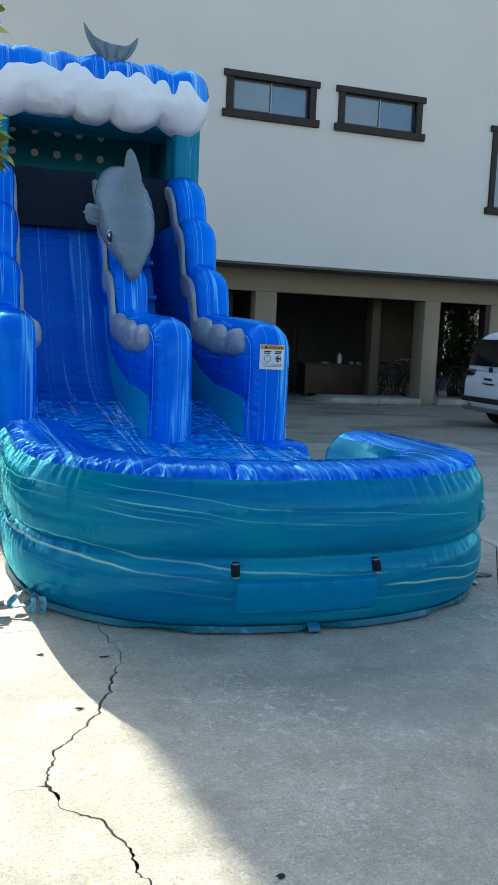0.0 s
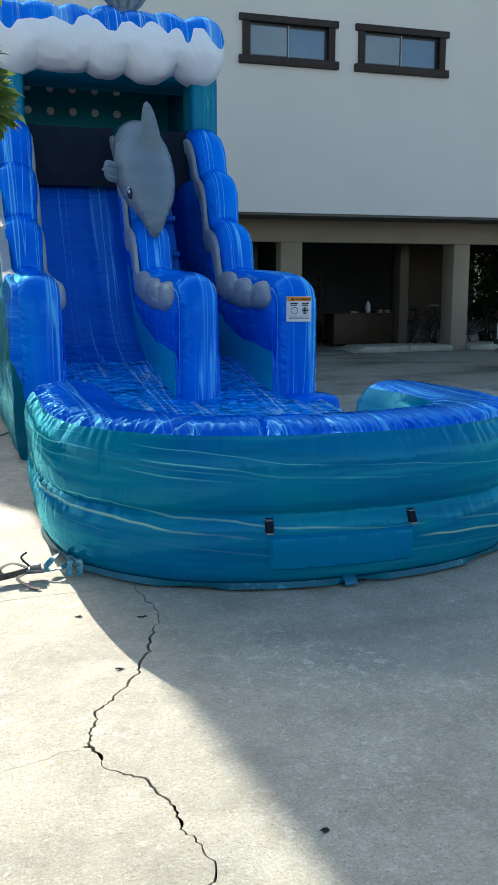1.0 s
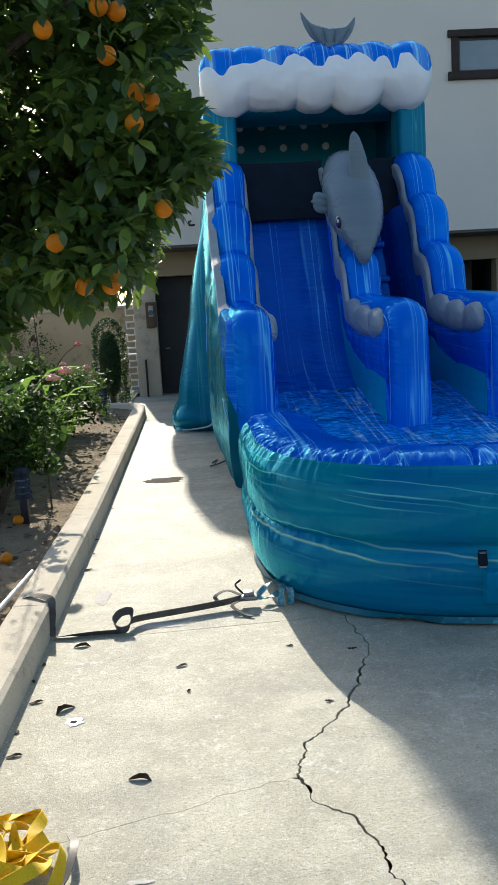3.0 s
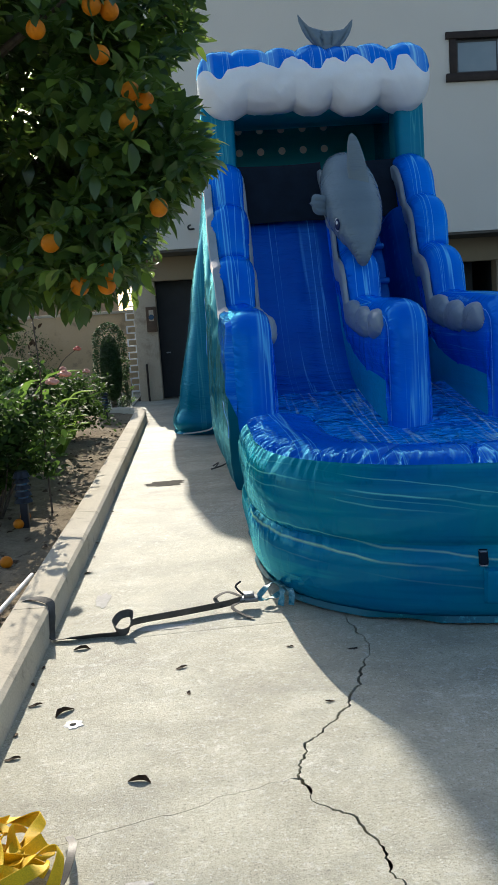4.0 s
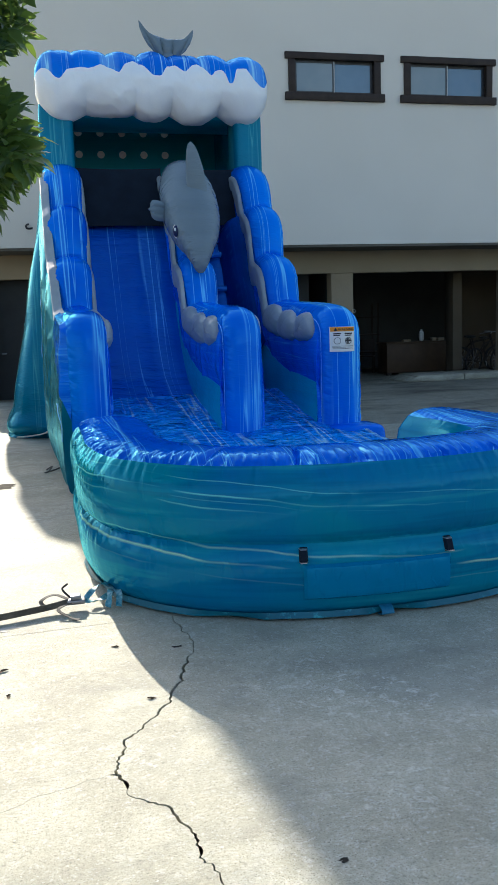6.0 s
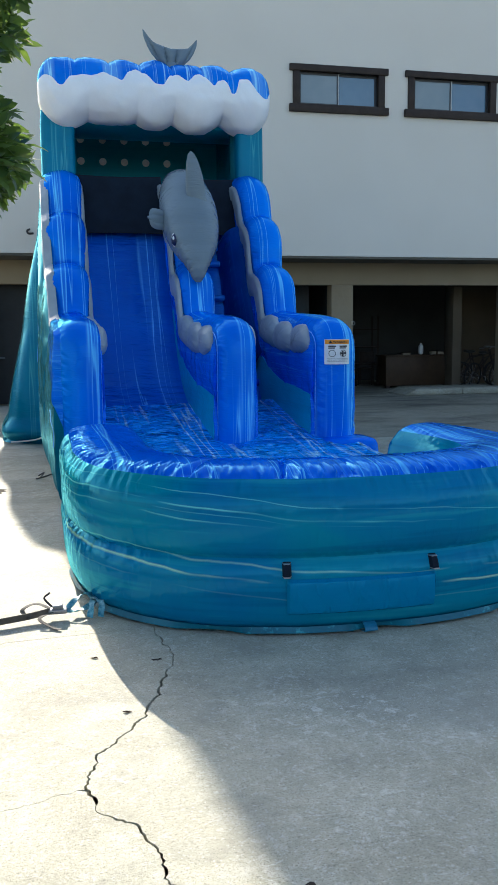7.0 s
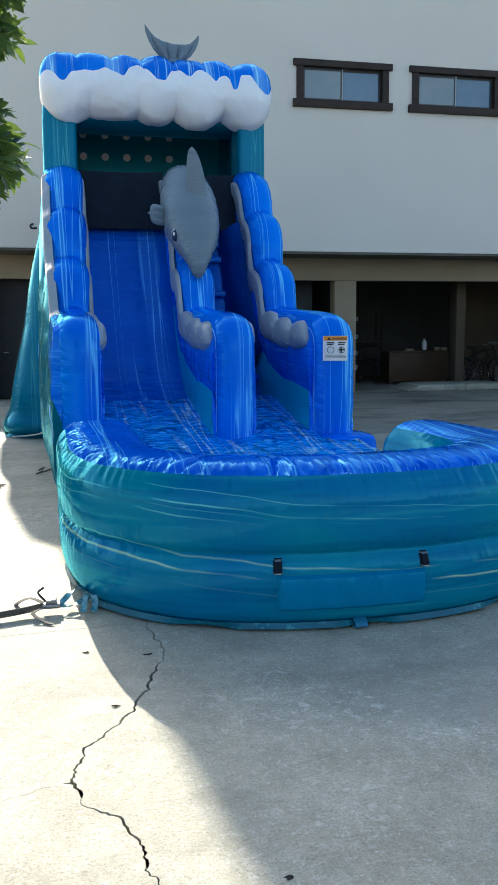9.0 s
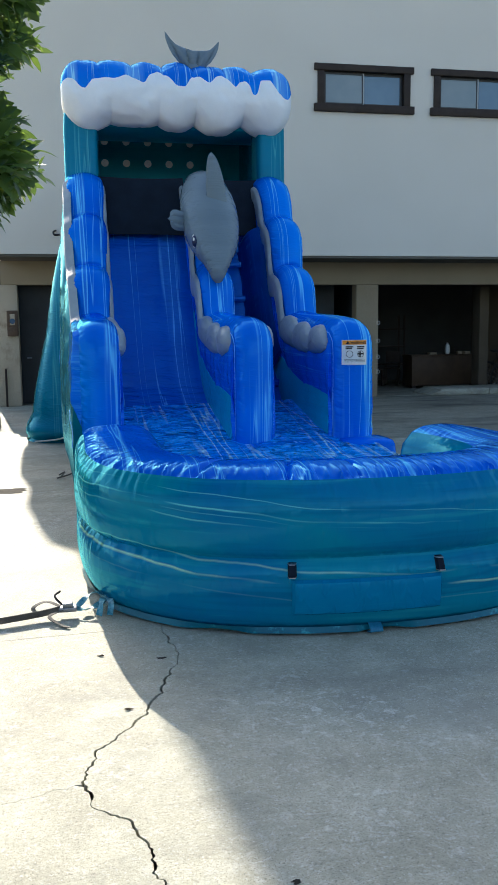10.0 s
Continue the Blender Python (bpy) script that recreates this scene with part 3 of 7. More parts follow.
slabs = [
    left[:elbow + 1] + [(p.x, p.y + 0.0012) for p in hair[1:]] + [(-0.87, 3.885), (0.694, 3.975)],
    left[elbow + 1:] + [(0.55, -3.0), (-0.87, -3.0)] + [(p.x, p.y - 0.0012) for p in hair[:0:-1]],
    [(0.704, 3.976)] + right[1:] + [(0.56, -3.0), (3.197, -3.0), (3.197, 3.93)],
    [(-0.87, 3.889), (0.70, 3.98), (3.197, 3.934), (3.197, 9.0), (-0.92, 9.0)],
    [(-0.92, 9.005), (3.197, 9.005), (3.197, 18.4), (-1.4, 18.4), (-1.4, 15.3), (-1.1, 14.8), (-0.955, 14.4)],
    [(3.2, -3.0), (7.4, -3.0), (7.4, 3.93), (3.2, 3.93)],
    [(3.2, 3.942), (4.03, 5.15), (4.05, 5.46), (5.3, 7.3), (7.4, 7.6), (7.4, 3.942)],
    [(3.2, 3.95), (3.2, 11.2), (7.4, 11.2), (7.4, 7.61), (5.295, 7.31), (4.04, 5.465), (4.02, 5.155)],
    [(3.2, 11.21), (7.4, 11.21), (7.4, 18.4), (3.2, 18.4)],
    [(7.41, -3.0), (12.5, -3.0), (12.5, 7.6), (7.41, 7.6)],
    [(7.41, 7.61), (12.5, 7.61), (12.5, 18.4), (7.41, 18.4)],
    [(12.51, -3.0), (60, -3.0), (60, 18.4), (12.51, 18.4)],
    [(-60, -80), (60, -80), (60, -3.01), (-60, -3.01)],
]
# Slabs nearer the building take the tones with its shade put in.
for poly in slabs:
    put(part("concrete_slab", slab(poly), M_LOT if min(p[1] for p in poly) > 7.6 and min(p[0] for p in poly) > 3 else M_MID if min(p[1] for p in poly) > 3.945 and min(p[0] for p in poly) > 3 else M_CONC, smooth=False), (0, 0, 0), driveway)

# ---- setting: planter and kerb ----
curb = thing("planter_curb", label="weathered concrete kerb along the planting bed", category="kerb", kind="structure")
CURB = [(-0.97, -3.0), (-0.965, 1.0), (-0.965, 4.02), (-0.97, 6.4), (-1.0, 9.2), (-1.03, 12.0), (-1.06, 14.4)]


def curb_piece(a, b, n=6):
    a, b = Vector((*a, 0)), Vector((*b, 0))
    d = (b - a).normalized()
    s = Vector((d.y, -d.x, 0))
    prof = [(0.105, -0.05), (0.10, 0.0), (0.095, 0.145), (0.075, 0.165), (-0.085, 0.17), (-0.105, 0.155), (-0.11, -0.05)]
    a, b = a + d * 0.004, b - d * 0.004

    def f(u, v):
        k = round(v * (len(prof) - 1))
        o, z = prof[k]
        p = a.lerp(b, u) + s * o
        q = 0.004 * noise.noise(Vector((p.x * 6, p.y * 3, z * 9)))
        return (p.x + q, p.y, z + q)
    bm = surf(f, n, len(prof) - 1)
    for k in (0, n):
        ring = [v for v in bm.verts][k * len(prof):(k + 1) * len(prof)]
        bm.faces.new(ring)
    return bm


for a, b in zip(CURB, CURB[1:]):
    put(part("curb_stone", curb_piece(a, b), M_CURB), (0, 0, 0), curb)
arc = [Vector((-1.06, 14.4, 0)), Vector((-1.08, 14.75, 0)), Vector((-1.2, 15.1, 0)), Vector((-1.42, 15.35, 0)), Vector((-1.75, 15.5, 0)), Vector((-2.6, 15.6, 0)), Vector((-6, 15.7, 0))]
for a, b in zip(arc, arc[1:]):
    put(part("curb_stone", curb_piece(a[:2], b[:2], 2), M_CURB), (0, 0, 0), curb)


def soil_z(x, y):
    return 0.085 + 0.05 * noise.noise(Vector((x * 1.3, y * 1.3, 0))) + 0.02 * noise.noise(Vector((x * 6, y * 6, 3))) + 0.008 * noise.noise(Vector((x * 22, y * 22, 7)))


soil = part("soil", surf(lambda u, v: (-1.06 - 0.04 * v - 6 * u ** 1.6, -3 + 18.6 * v, soil_z(-1.06 - 6 * u ** 1.6, -3 + 18.6 * v)), 90, 300), M_SOIL)
tagged(soil, "dry brown garden soil with leaf litter", "soil", kind="structure")
yard = part("yard", slab([(-60, -3), (-6, -3), (-6, 15.6), (-1.75, 15.6), (-1.405, 15.3), (-1.405, 60), (-60, 60)], 0.02), M_CONC, smooth=False)
tagged(yard, "concrete yard beside the building", "yard", kind="structure")

# ---- setting: apartment building ----
YU, YG, HB = 17.2, 18.3, 9.3
WINS = [(5.26, 7.385, 5.955, 6.885), (7.77, 9.935, 5.955, 6.885), (11.66, 13.2, 4.53, 6.5)]
building = thing("apartment_building", (4, YU, 0), "white stucco apartment block over an open garage level", "building", kind="structure")
BO = (4, YU, 0)


def wall_with_holes(x0, x1, z0, z1, y0, y1, holes):
    """A wall in the x-z plane cut by rectangular holes."""
    xs = sorted({x0, x1, *[h[0] for h in holes], *[h[1] for h in holes]})
    zs = sorted({z0, z1, *[h[2] for h in holes], *[h[3] for h in holes]})
    solid = lambda i, j: 0 <= i < len(xs) - 1 and 0 <= j < len(zs) - 1 and not any(
        h[0] - 1e-6 <= xs[i] and xs[i + 1] <= h[1] + 1e-6 and h[2] - 1e-6 <= zs[j] and zs[j + 1] <= h[3] + 1e-6 for h in holes)
    bm = bmesh.new()
    cache = {}

    def V(x, y, z):
        k = (round(x, 4), round(y, 4), round(z, 4))
        if k not in cache:
            cache[k] = bm.verts.new((x, y, z))
        return cache[k]
    for i in range(len(xs) - 1):
        for j in range(len(zs) - 1):
            if not solid(i, j):
                continue
            a, b, c, d = xs[i], xs[i + 1], zs[j], zs[j + 1]
            bm.faces.new((V(a, y0, c), V(b, y0, c), V(b, y0, d), V(a, y0, d)))
            bm.faces.new((V(a, y1, c), V(a, y1, d), V(b, y1, d), V(b, y1, c)))
            for di, dj, q in ((-1, 0, ((a, c), (a, d))), (1, 0, ((b, d), (b, c))), (0, -1, ((b, c), (a, c))), (0, 1, ((a, d), (b, d)))):
                if not solid(i + di, j + dj):
                    (p, r), (s, t) = q
                    bm.faces.new((V(p, y0, r), V(s, y0, t), V(s, y1, t), V(p, y1, r)))
    return bm


inner = [(a + 0.13, b - 0.13, c + 0.12, d - 0.12) for a, b, c, d in WINS]
put(part("wall", wall_with_holes(-1.165, 26, 3.07, HB, YU, YU + 0.25, inner), M_STUCCO, smooth=False), BO, building)
put(part("side_wall", boxes((-1.165, -0.95, YU + 0.25, 24.2, 3.07, HB)), M_STUCCO, smooth=False), BO, building)
# unseen faceted block added to cast the stepped shadow on the driveway
bay = bmesh.new()
rings = []
for y in (YU + 0.2, YU + 0.8):
    line = ((-1.17, 3.08), (-1.22, 3.2), (-1.32, 3.78), (-1.36, 4.10), (-1.325, 4.50), (-1.425, 4.97), (-1.405, 5.36), (-1.375, 5.68), (-1.27, 5.80), (-1.17, 5.86))
    rings.append([bay.verts.new((a, y, b)) for a, b in line] + [bay.verts.new((-1.16, y, 5.86)), bay.verts.new((-1.16, y, 3.08))])
for a in range(len(rings[0])):
    b = (a + 1) % len(rings[0])
    bay.faces.new((rings[0][a], rings[0][b], rings[1][b], rings[1][a]))
bay.faces.new(rings[0])
bay.faces.new(rings[1])
put(part("shadow_blocker", bay, M_STUCCO), BO, building)
put(part("rear_wall", boxes((-1.15, 26, 24.21, 24.4, 3.03, HB)), M_STUCCO, smooth=False), BO, building)
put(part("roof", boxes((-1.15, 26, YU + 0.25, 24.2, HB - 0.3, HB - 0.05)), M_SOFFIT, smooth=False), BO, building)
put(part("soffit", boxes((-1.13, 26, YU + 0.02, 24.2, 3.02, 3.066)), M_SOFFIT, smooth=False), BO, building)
put(part("header_beam", boxes((-1.15, 26, YG, YG + 0.3, 2.53, 3.018), bev=0.008), M_TAN), BO, building)
# The end pillar takes the tan with bounced light put into it.
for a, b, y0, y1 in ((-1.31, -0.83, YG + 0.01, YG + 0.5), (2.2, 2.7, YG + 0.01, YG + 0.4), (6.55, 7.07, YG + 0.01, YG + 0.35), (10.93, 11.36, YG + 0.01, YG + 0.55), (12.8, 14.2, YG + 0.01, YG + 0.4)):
    put(part("pillar", boxes((a, b, y0, y1, 0.0, 2.528), bev=0.015), M_PALE_LIT if a < 0 else M_TAN), BO, building)
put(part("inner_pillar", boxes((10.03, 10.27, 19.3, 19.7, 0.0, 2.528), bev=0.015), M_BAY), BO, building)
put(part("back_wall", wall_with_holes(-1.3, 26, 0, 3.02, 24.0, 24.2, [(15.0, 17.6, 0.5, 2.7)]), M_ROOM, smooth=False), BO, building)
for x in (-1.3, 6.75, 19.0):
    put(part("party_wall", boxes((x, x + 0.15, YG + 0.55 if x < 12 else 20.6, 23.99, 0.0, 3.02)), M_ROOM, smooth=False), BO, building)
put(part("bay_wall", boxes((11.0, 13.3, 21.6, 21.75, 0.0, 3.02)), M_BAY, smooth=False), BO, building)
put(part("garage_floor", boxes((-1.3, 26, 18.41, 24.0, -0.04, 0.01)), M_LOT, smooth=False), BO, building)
put(part("brown_post", boxes((12.66, 12.79, YG + 0.02, YG + 0.3, 0.0, 2.528)), M_BROWN, smooth=False), BO, building)
# Near-black sheet stands in for the unlit depth of this opening.
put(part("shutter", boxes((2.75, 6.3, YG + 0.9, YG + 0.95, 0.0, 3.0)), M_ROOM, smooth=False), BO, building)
# Panel added to give the opening its dim tone.
door = thing("door_1", (0.2, YG + 0.45, 0), "dark grey door panel added for the dim tone of the opening", "door", kind="structure")
put(part("leaf", boxes((-0.82, 2.19, YG + 0.42, YG + 0.47, 0.02, 2.52)), M_DOOR, smooth=False), (0.2, YG + 0.45, 0), door)
put(part("handle", tube([(-0.7, YG + 0.38, 1.0), (-0.6, YG + 0.38, 1.0)], 0.012, 8), M_METAL), (0.2, YG + 0.45, 0), door)
bumper = thing("garage_curb", (8.1, 18.2, 0), "low concrete kerb in front of the garage bays", "kerb", kind="structure")
for a, b in ((8.55, 9.75), (9.76, 10.91), (11.38, 12.6)):
    bm = boxes((a, b, 18.15, 19.25, 0.0, 0.15), bev=0.03)
    if a == 8.55:
        for v in bm.verts:
            if v.co.x < 8.7:
                v.co.x -= 0.0 if v.co.z > 0.1 else 0.25
    put(part("curb_stone", bm, M_MID), (8.1, 18.2, 0), bumper)


def window(i, x0, x1, z0, z1):
    at = ((x0 + x1) / 2, YU, z0)
    w = thing(f"window_{i}", at, "sliding window with a dark brown timber surround", "window", "facade windows", "structure")
    o = 0.07
    bm = boxes((x0 + o, x0 + 0.21, YU - 0.045, YU + 0.06, z0 + 0.15, z1 - 0.13), (x1 - 0.21, x1 - o, YU - 0.045, YU + 0.06, z0 + 0.15, z1 - 0.13), bev=0.004)
    put(part("window_frame", bm, M_BROWN), at, w)
    put(part("window_head", boxes((x0, x1, YU - 0.065, YU + 0.06, z1 - 0.13, z1), bev=0.005), M_BROWN), at, w)
    put(part("window_sill", boxes((x0 - 0.01, x1 + 0.01, YU - 0.085, YU + 0.06, z0, z0 + 0.15), bev=0.006), M_BROWN), at, w)
    a, b, c, d = x0 + 0.21, x1 - 0.21, z0 + 0.15, z1 - 0.13
    m = (a + b) / 2
    for k, (p, q, y) in enumerate(((a, m + 0.02, YU + 0.045), (m - 0.02, b, YU + 0.075))):
        s = 0.05
        put(part("sash", boxes((p, q, y, y + 0.03, c, c + s), (p, q, y, y + 0.03, d - s, d), (p, p + s, y, y + 0.03, c + s, d - s), (q - s, q, y, y + 0.03, c + s, d - s)), M_SASH, smooth=False), at, w)
        put(part("pane", boxes((p + s - 0.002, q - s + 0.002, y + 0.012, y + 0.018, c + s - 0.002, d - s + 0.002)), M_HAZE if k == 0 else M_GLASS, smooth=False), at, w)
    put(part("mullion", boxes((m - 0.012, m + 0.012, YU + 0.036, YU + 0.0445, c + 0.01, d - 0.01)), M_ALU, None, "pale aluminium meeting rail", False), at, w)
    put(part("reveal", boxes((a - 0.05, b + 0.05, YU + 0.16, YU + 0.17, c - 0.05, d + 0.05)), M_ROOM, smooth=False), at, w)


for i, (a, b, c, d) in enumerate(WINS):
    window(i + 1, a, b, c, d)

# ---- the inflatable water slide ----
SO = (1.8, 8.0, 0)
slide = thing("inflatable_water_slide", SO, "tall blue and teal inflatable slide with splash pool and dolphin", "water slide")


def sp(name, bm, mat, label="", parent=slide, smooth=True):
    return put(part(name, bm, mat, None, label, smooth), SO, parent) if parent is slide else sub(name, bm, mat, label, parent)


def sub(name, bm, mat, label, parent):
    ob = part(name, bm, mat, None, label)
    ob.parent = parent
    return ob


# splash pool: two stacked tubes and a rim along one line
POOL = [(0.62, 6.0, 0), (0.62, 5.75, 0), (0.62, 5.4, 0), (0.63, 4.9, 0), (0.73, 4.45, 0), (1.03, 4.12, 0), (1.42, 3.97, 0), (1.85, 3.93, 0),
        (2.28, 3.97, 0), (2.66, 4.12, 0), (2.90, 4.38, 0), (2.97, 4.68, 0), (2.945, 5.04, 0), (2.865, 5.37, 0)]
PN = 840
PLINE = catmull(POOL, PN)
PDIR = [(PLINE[min(i + 1, PN)] - PLINE[max(i - 1, 0)]).normalized() for i in range(PN + 1)]
PARC = [0.0]
for a, b in zip(PLINE, PLINE[1:]):
    PARC.append(PARC[-1] + (b - a).length)


SEAMS = (1.03, 1.41, 1.74)
t_front = [q.x > 0.3 for q in PDIR]


def pool_band(prof, n, ripple, freq, seed, crisp=1.0):
    """One band of the pool wall; prof: (outward, z) from seam to seam, rippled towards both seams."""
    cs = catmull([(a, b, 0) for a, b in prof], n)

    def f(u, v):
        i = round(u * PN)
        d, z, _ = cs[round(v * n)]
        s = PARC[i]
        near = math.exp(-(v / 0.22) ** 2) + math.exp(-((1 - v) / 0.22) ** 2)
        k = noise.noise(Vector((s * 1.7, seed, 0)))
        r = ripple * near * (1.6 * noise.noise(Vector((s * freq * 0.16, v * 1.5, seed))) + 1.2 * noise.noise(Vector((s * freq * 0.35, v * 1.2, seed + 5)))) * (0.6 + 1.2 * abs(k))
        r += ripple * crisp * near * (0.3 - abs(noise.noise(Vector((s * 24 + 2 * v, v * 1.5, seed + 8)))))
        r += 0.012 * noise.noise(Vector((s * 0.9, v * 1.5, seed)))
        for x0 in SEAMS if n == 20 else ():
            if t_front[i]:
                r -= 0.035 * math.exp(-((PLINE[i].x - x0) / 0.012) ** 2) + 0.012 * math.exp(-((PLINE[i].x - x0) / 0.06) ** 2)
        edge = min(1.0, v / 0.06, (1 - v) / 0.06)
        d += r * edge
        z += 0.7 * r * edge if z > 0.6 else 0.0
        if n == 16:
            z -= 0.012 * max(0.0, math.sin(s * 3.1)) * (1 if v < 0.02 else 0)
        p = PLINE[i]
        t = PDIR[i]
        return (p.x + t.y * d, p.y - t.x * d, z)
    return surf(f, PN, n)


def cap(prof, i, way, blue):
    """A rounded end for the pool wall; the profile's points in `blue` carry the rim's vinyl."""
    bm = bmesh.new()
    p, t = PLINE[i], PDIR[i]
    rings = []
    for k in range(9):
        a = k / 8 * math.pi / 2 * 0.9
        sc, out = math.cos(a) ** (0.13 if way > 0 else 0.5), (0.06 if way > 0 else 0.20) * math.sin(a) * way
        ring = []
        for d, z in prof:
            dd, zz = 0.03 + (d - 0.03) * sc, max(0.0, 0.44 + (z - 0.44) * (sc if z > 0.44 else 0.6 + 0.4 * sc))
            ring.append(bm.verts.new((p.x + t.x * out + t.y * dd, p.y + t.y * out - t.x * dd, zz)))
        rings.append(ring)
    n = len(prof)
    for q, (a, b) in enumerate(zip(rings, rings[1:])):
        for k in range(n):
            f = bm.faces.new((a[k], a[(k + 1) % n], b[(k + 1) % n], b[k]))
            f.material_index = 1 if k in blue and q < 5 else 0
    bm.faces.new(rings[-1])
    bm.faces.new(rings[0][::-1])
    return bm


LOW = [(0.17, 0.0), (0.285, 0.035), (0.332, 0.095), (0.350, 0.17), (0.358, 0.25), (0.346, 0.345), (0.308, 0.415)]
UPP = [(0.308, 0.415), (0.347, 0.47), (0.362, 0.60), (0.345, 0.73), (0.285, 0.825)]
RIM = [(0.285, 0.825), (0.20, 0.868), (0.08, 0.886), (-0.04, 0.882), (-0.13, 0.868), (-0.19, 0.84)]
INN = [(-0.19, 0.84), (-0.265, 0.76), (-0.295, 0.62), (-0.295, 0.40)]
sp("lower_tube", pool_band(LOW, 16, 0.006, 80, 1.0, 2.2), M_TEAL_Z, "glossy teal marbled vinyl tube")
sp("upper_tube", pool_band(UPP, 18, 0.007, 90, 2.0, 2.2), M_TEAL_Z, "glossy teal marbled vinyl tube")
sp("rim", pool_band(RIM, 20, 0.012, 105, 3.0, 5.0), M_BLUE_Y, "puckered blue vinyl rim")
sp("inner_wall", pool_band(INN, 6, 0.008, 30, 4.0), M_TEAL_Z)
WHOLE = LOW[:-1] + UPP + RIM[1:] + INN[1:] + [(-0.29, 0.0)]
for i, way in ((0, -1), (PN, 1)):
    sp("end_cap", cap(WHOLE, i, way, range(10, 15)), [M_TEAL_Z, M_BLUE_Y], "rounded end of the pool wall")
# welt along the foot
bm = bmesh.new()
rows = []
for i in range(0, PN + 1, 3):
    p, t = PLINE[i], PDIR[i]
    k = 0.02 * math.sin(PARC[i] * 8.2) + 0.01 * math.sin(PARC[i] * 17)
    rows.append([bm.verts.new((p.x + t.y * d, p.y - t.x * d, z)) for d, z in ((0.290, 0.042), (0.312 + k * 0.6, 0.010 + abs(k) * 0.4), (0.317 + k * 0.6, 0.012 + abs(k) * 0.4), (0.312, 0.048))])
for a, b in zip(rows, rows[1:]):
    for k in range(3):
        bm.faces.new((a[k], b[k], b[k + 1], a[k + 1]))
sp("foot_welt", bm, M_WELT, "pale blue welded foot seam")


def pool_at(x, d, z):
    """The place on the pool's front at x, d outward."""
    i = min(range(PN // 4, PN), key=lambda k: abs(PLINE[k].x + PDIR[k].y * d - x) + (9 if PDIR[k].x < 0.2 else 0))
    return Vector((PLINE[i].x + PDIR[i].y * d, PLINE[i].y - PDIR[i].x * d, z)), PDIR[i]


# storage flap on the front with two hook-and-loop tabs
LOWC = catmull([(d, z, 0) for d, z in LOW], 60)


def low_d(z):
    return float(np.interp(z, [c.y for c in LOWC], [c.x for c in LOWC]))


def flap(x0, x1, z0, z1, thick):
    i0, i1 = [min(range(PN // 4, PN * 3 // 4), key=lambda k: abs(PLINE[k].x + 0.34 * PDIR[k].y - x)) for x in (x0, x1)]

    def f(u, v):
        i = round(i0 + (i1 - i0) * u)
        z = z0 + (z1 - z0) * v
        edge = min(1.0, u / 0.02, (1 - u) / 0.02, v / 0.08, (1 - v) / 0.08)
        w = low_d(z) + 0.003 + thick * max(0.0, edge) + 0.002 * math.sin(i * 0.28 + z * 20) * edge
        return (PLINE[i].x + PDIR[i].y * w, PLINE[i].y - PDIR[i].x * w, z)
    return surf(f, i1 - i0, 14)


sp("storage_flap", flap(1.345, 2.145, 0.125, 0.315, 0.024), M_FLAP, "flat teal storage flap")
for x, z in ((1.35, 0.325), (2.14, 0.325)):
    tab = sp("hook_tab", flap(x - 0.024, x + 0.024, z, z + 0.075, 0.026), M_NET, "black hook-and-loop tab")
    for dz in (0.004, 0.066):
        sub("stitch_line", flap(x - 0.022, x + 0.022, z + dz, z + dz + 0.006, 0.032), M_METAL, "pale stitching", tab)
p, t = pool_at(1.79, 0.31, 0.02)
sp("anchor_tab", ribbon([(p.x, p.y + 0.06, 0.06), (p.x, p.y - 0.01, 0.05), (p.x, p.y - 0.04, 0.02), (p.x, p.y + 0.02, 0.006)], 0.07, 0.006, 12, side=(1, 0.05, 0)), M_SEAM, "teal webbing tab")
p, t = pool_at(3.05, 0.352, 0.55)
o = Vector((t.y, -t.x, 0))
sp("pull_handle", ribbon([p + Vector((0, 0, 0.07)), p + o * 0.022 + Vector((0, 0, 0.045)), p + o * 0.026 + Vector((0, 0, -0.03)), p + o * 0.004 + Vector((0, 0, -0.06))], 0.06, 0.006, 12, side=tuple(t)), M_TAPE, "teal webbing handle")


# pool floor and landing, crumpled
def floor_z(x, y):
    k = max(0.0, min(1.0, (1.98 - x) / 0.1 + 0.5))
    base = k * np.interp(y, [5.5, 7.0, 7.6, 8.57, 9.3], [0.40, 0.44, 0.50, 0.65, 0.755]) + (1 - k) * np.interp(y, [5.5, 7.0, 7.6, 8.57, 9.3], [0.40, 0.45, 0.52, 0.67, 0.78])
    q = Vector((x + 0.12 * noise.noise(Vector((x * 3, y * 3, 7))), y * 0.75, 0))
    w = 0.6 * noise.noise(q * 3) + 0.9 * (0.35 - abs(noise.noise(q * 4.5 + Vector((0, 0, 4))))) + 0.28 * (0.35 - abs(noise.noise(q * 10 + Vector((0, 0, 9)))))
    return base + 0.024 * w


def landing_at(u, v):
    y = 4.4 + 4.8 * v
    x0, x1 = 0.36 + max(0.0, 5.3 - y) * 0.6, 3.14 - max(0.0, 5.6 - y) * 0.5
    x = x0 + (x1 - x0) * u
    return (x, y, floor_z(x, y))


sp("landing", surf(landing_at, 200, 320), M_LANDING, "crumpled wet-looking blue vinyl landing")
sp("base_skirt", boxes((0.34, 3.14, 6.25, 11.6, 0.0, 0.38), bev=0.12), M_TEAL_X, "teal vinyl base under the slide")

# lanes
PROFILE = [(8.98, 0.66), (9.42, 0.80), (9.80, 0.98), (10.2, 1.40), (10.6, 2.0), (11.0, 2.68), (11.18, 2.84), (11.7, 2.87)]
LC = catmull([(a, b, 0) for a, b in PROFILE], 90)


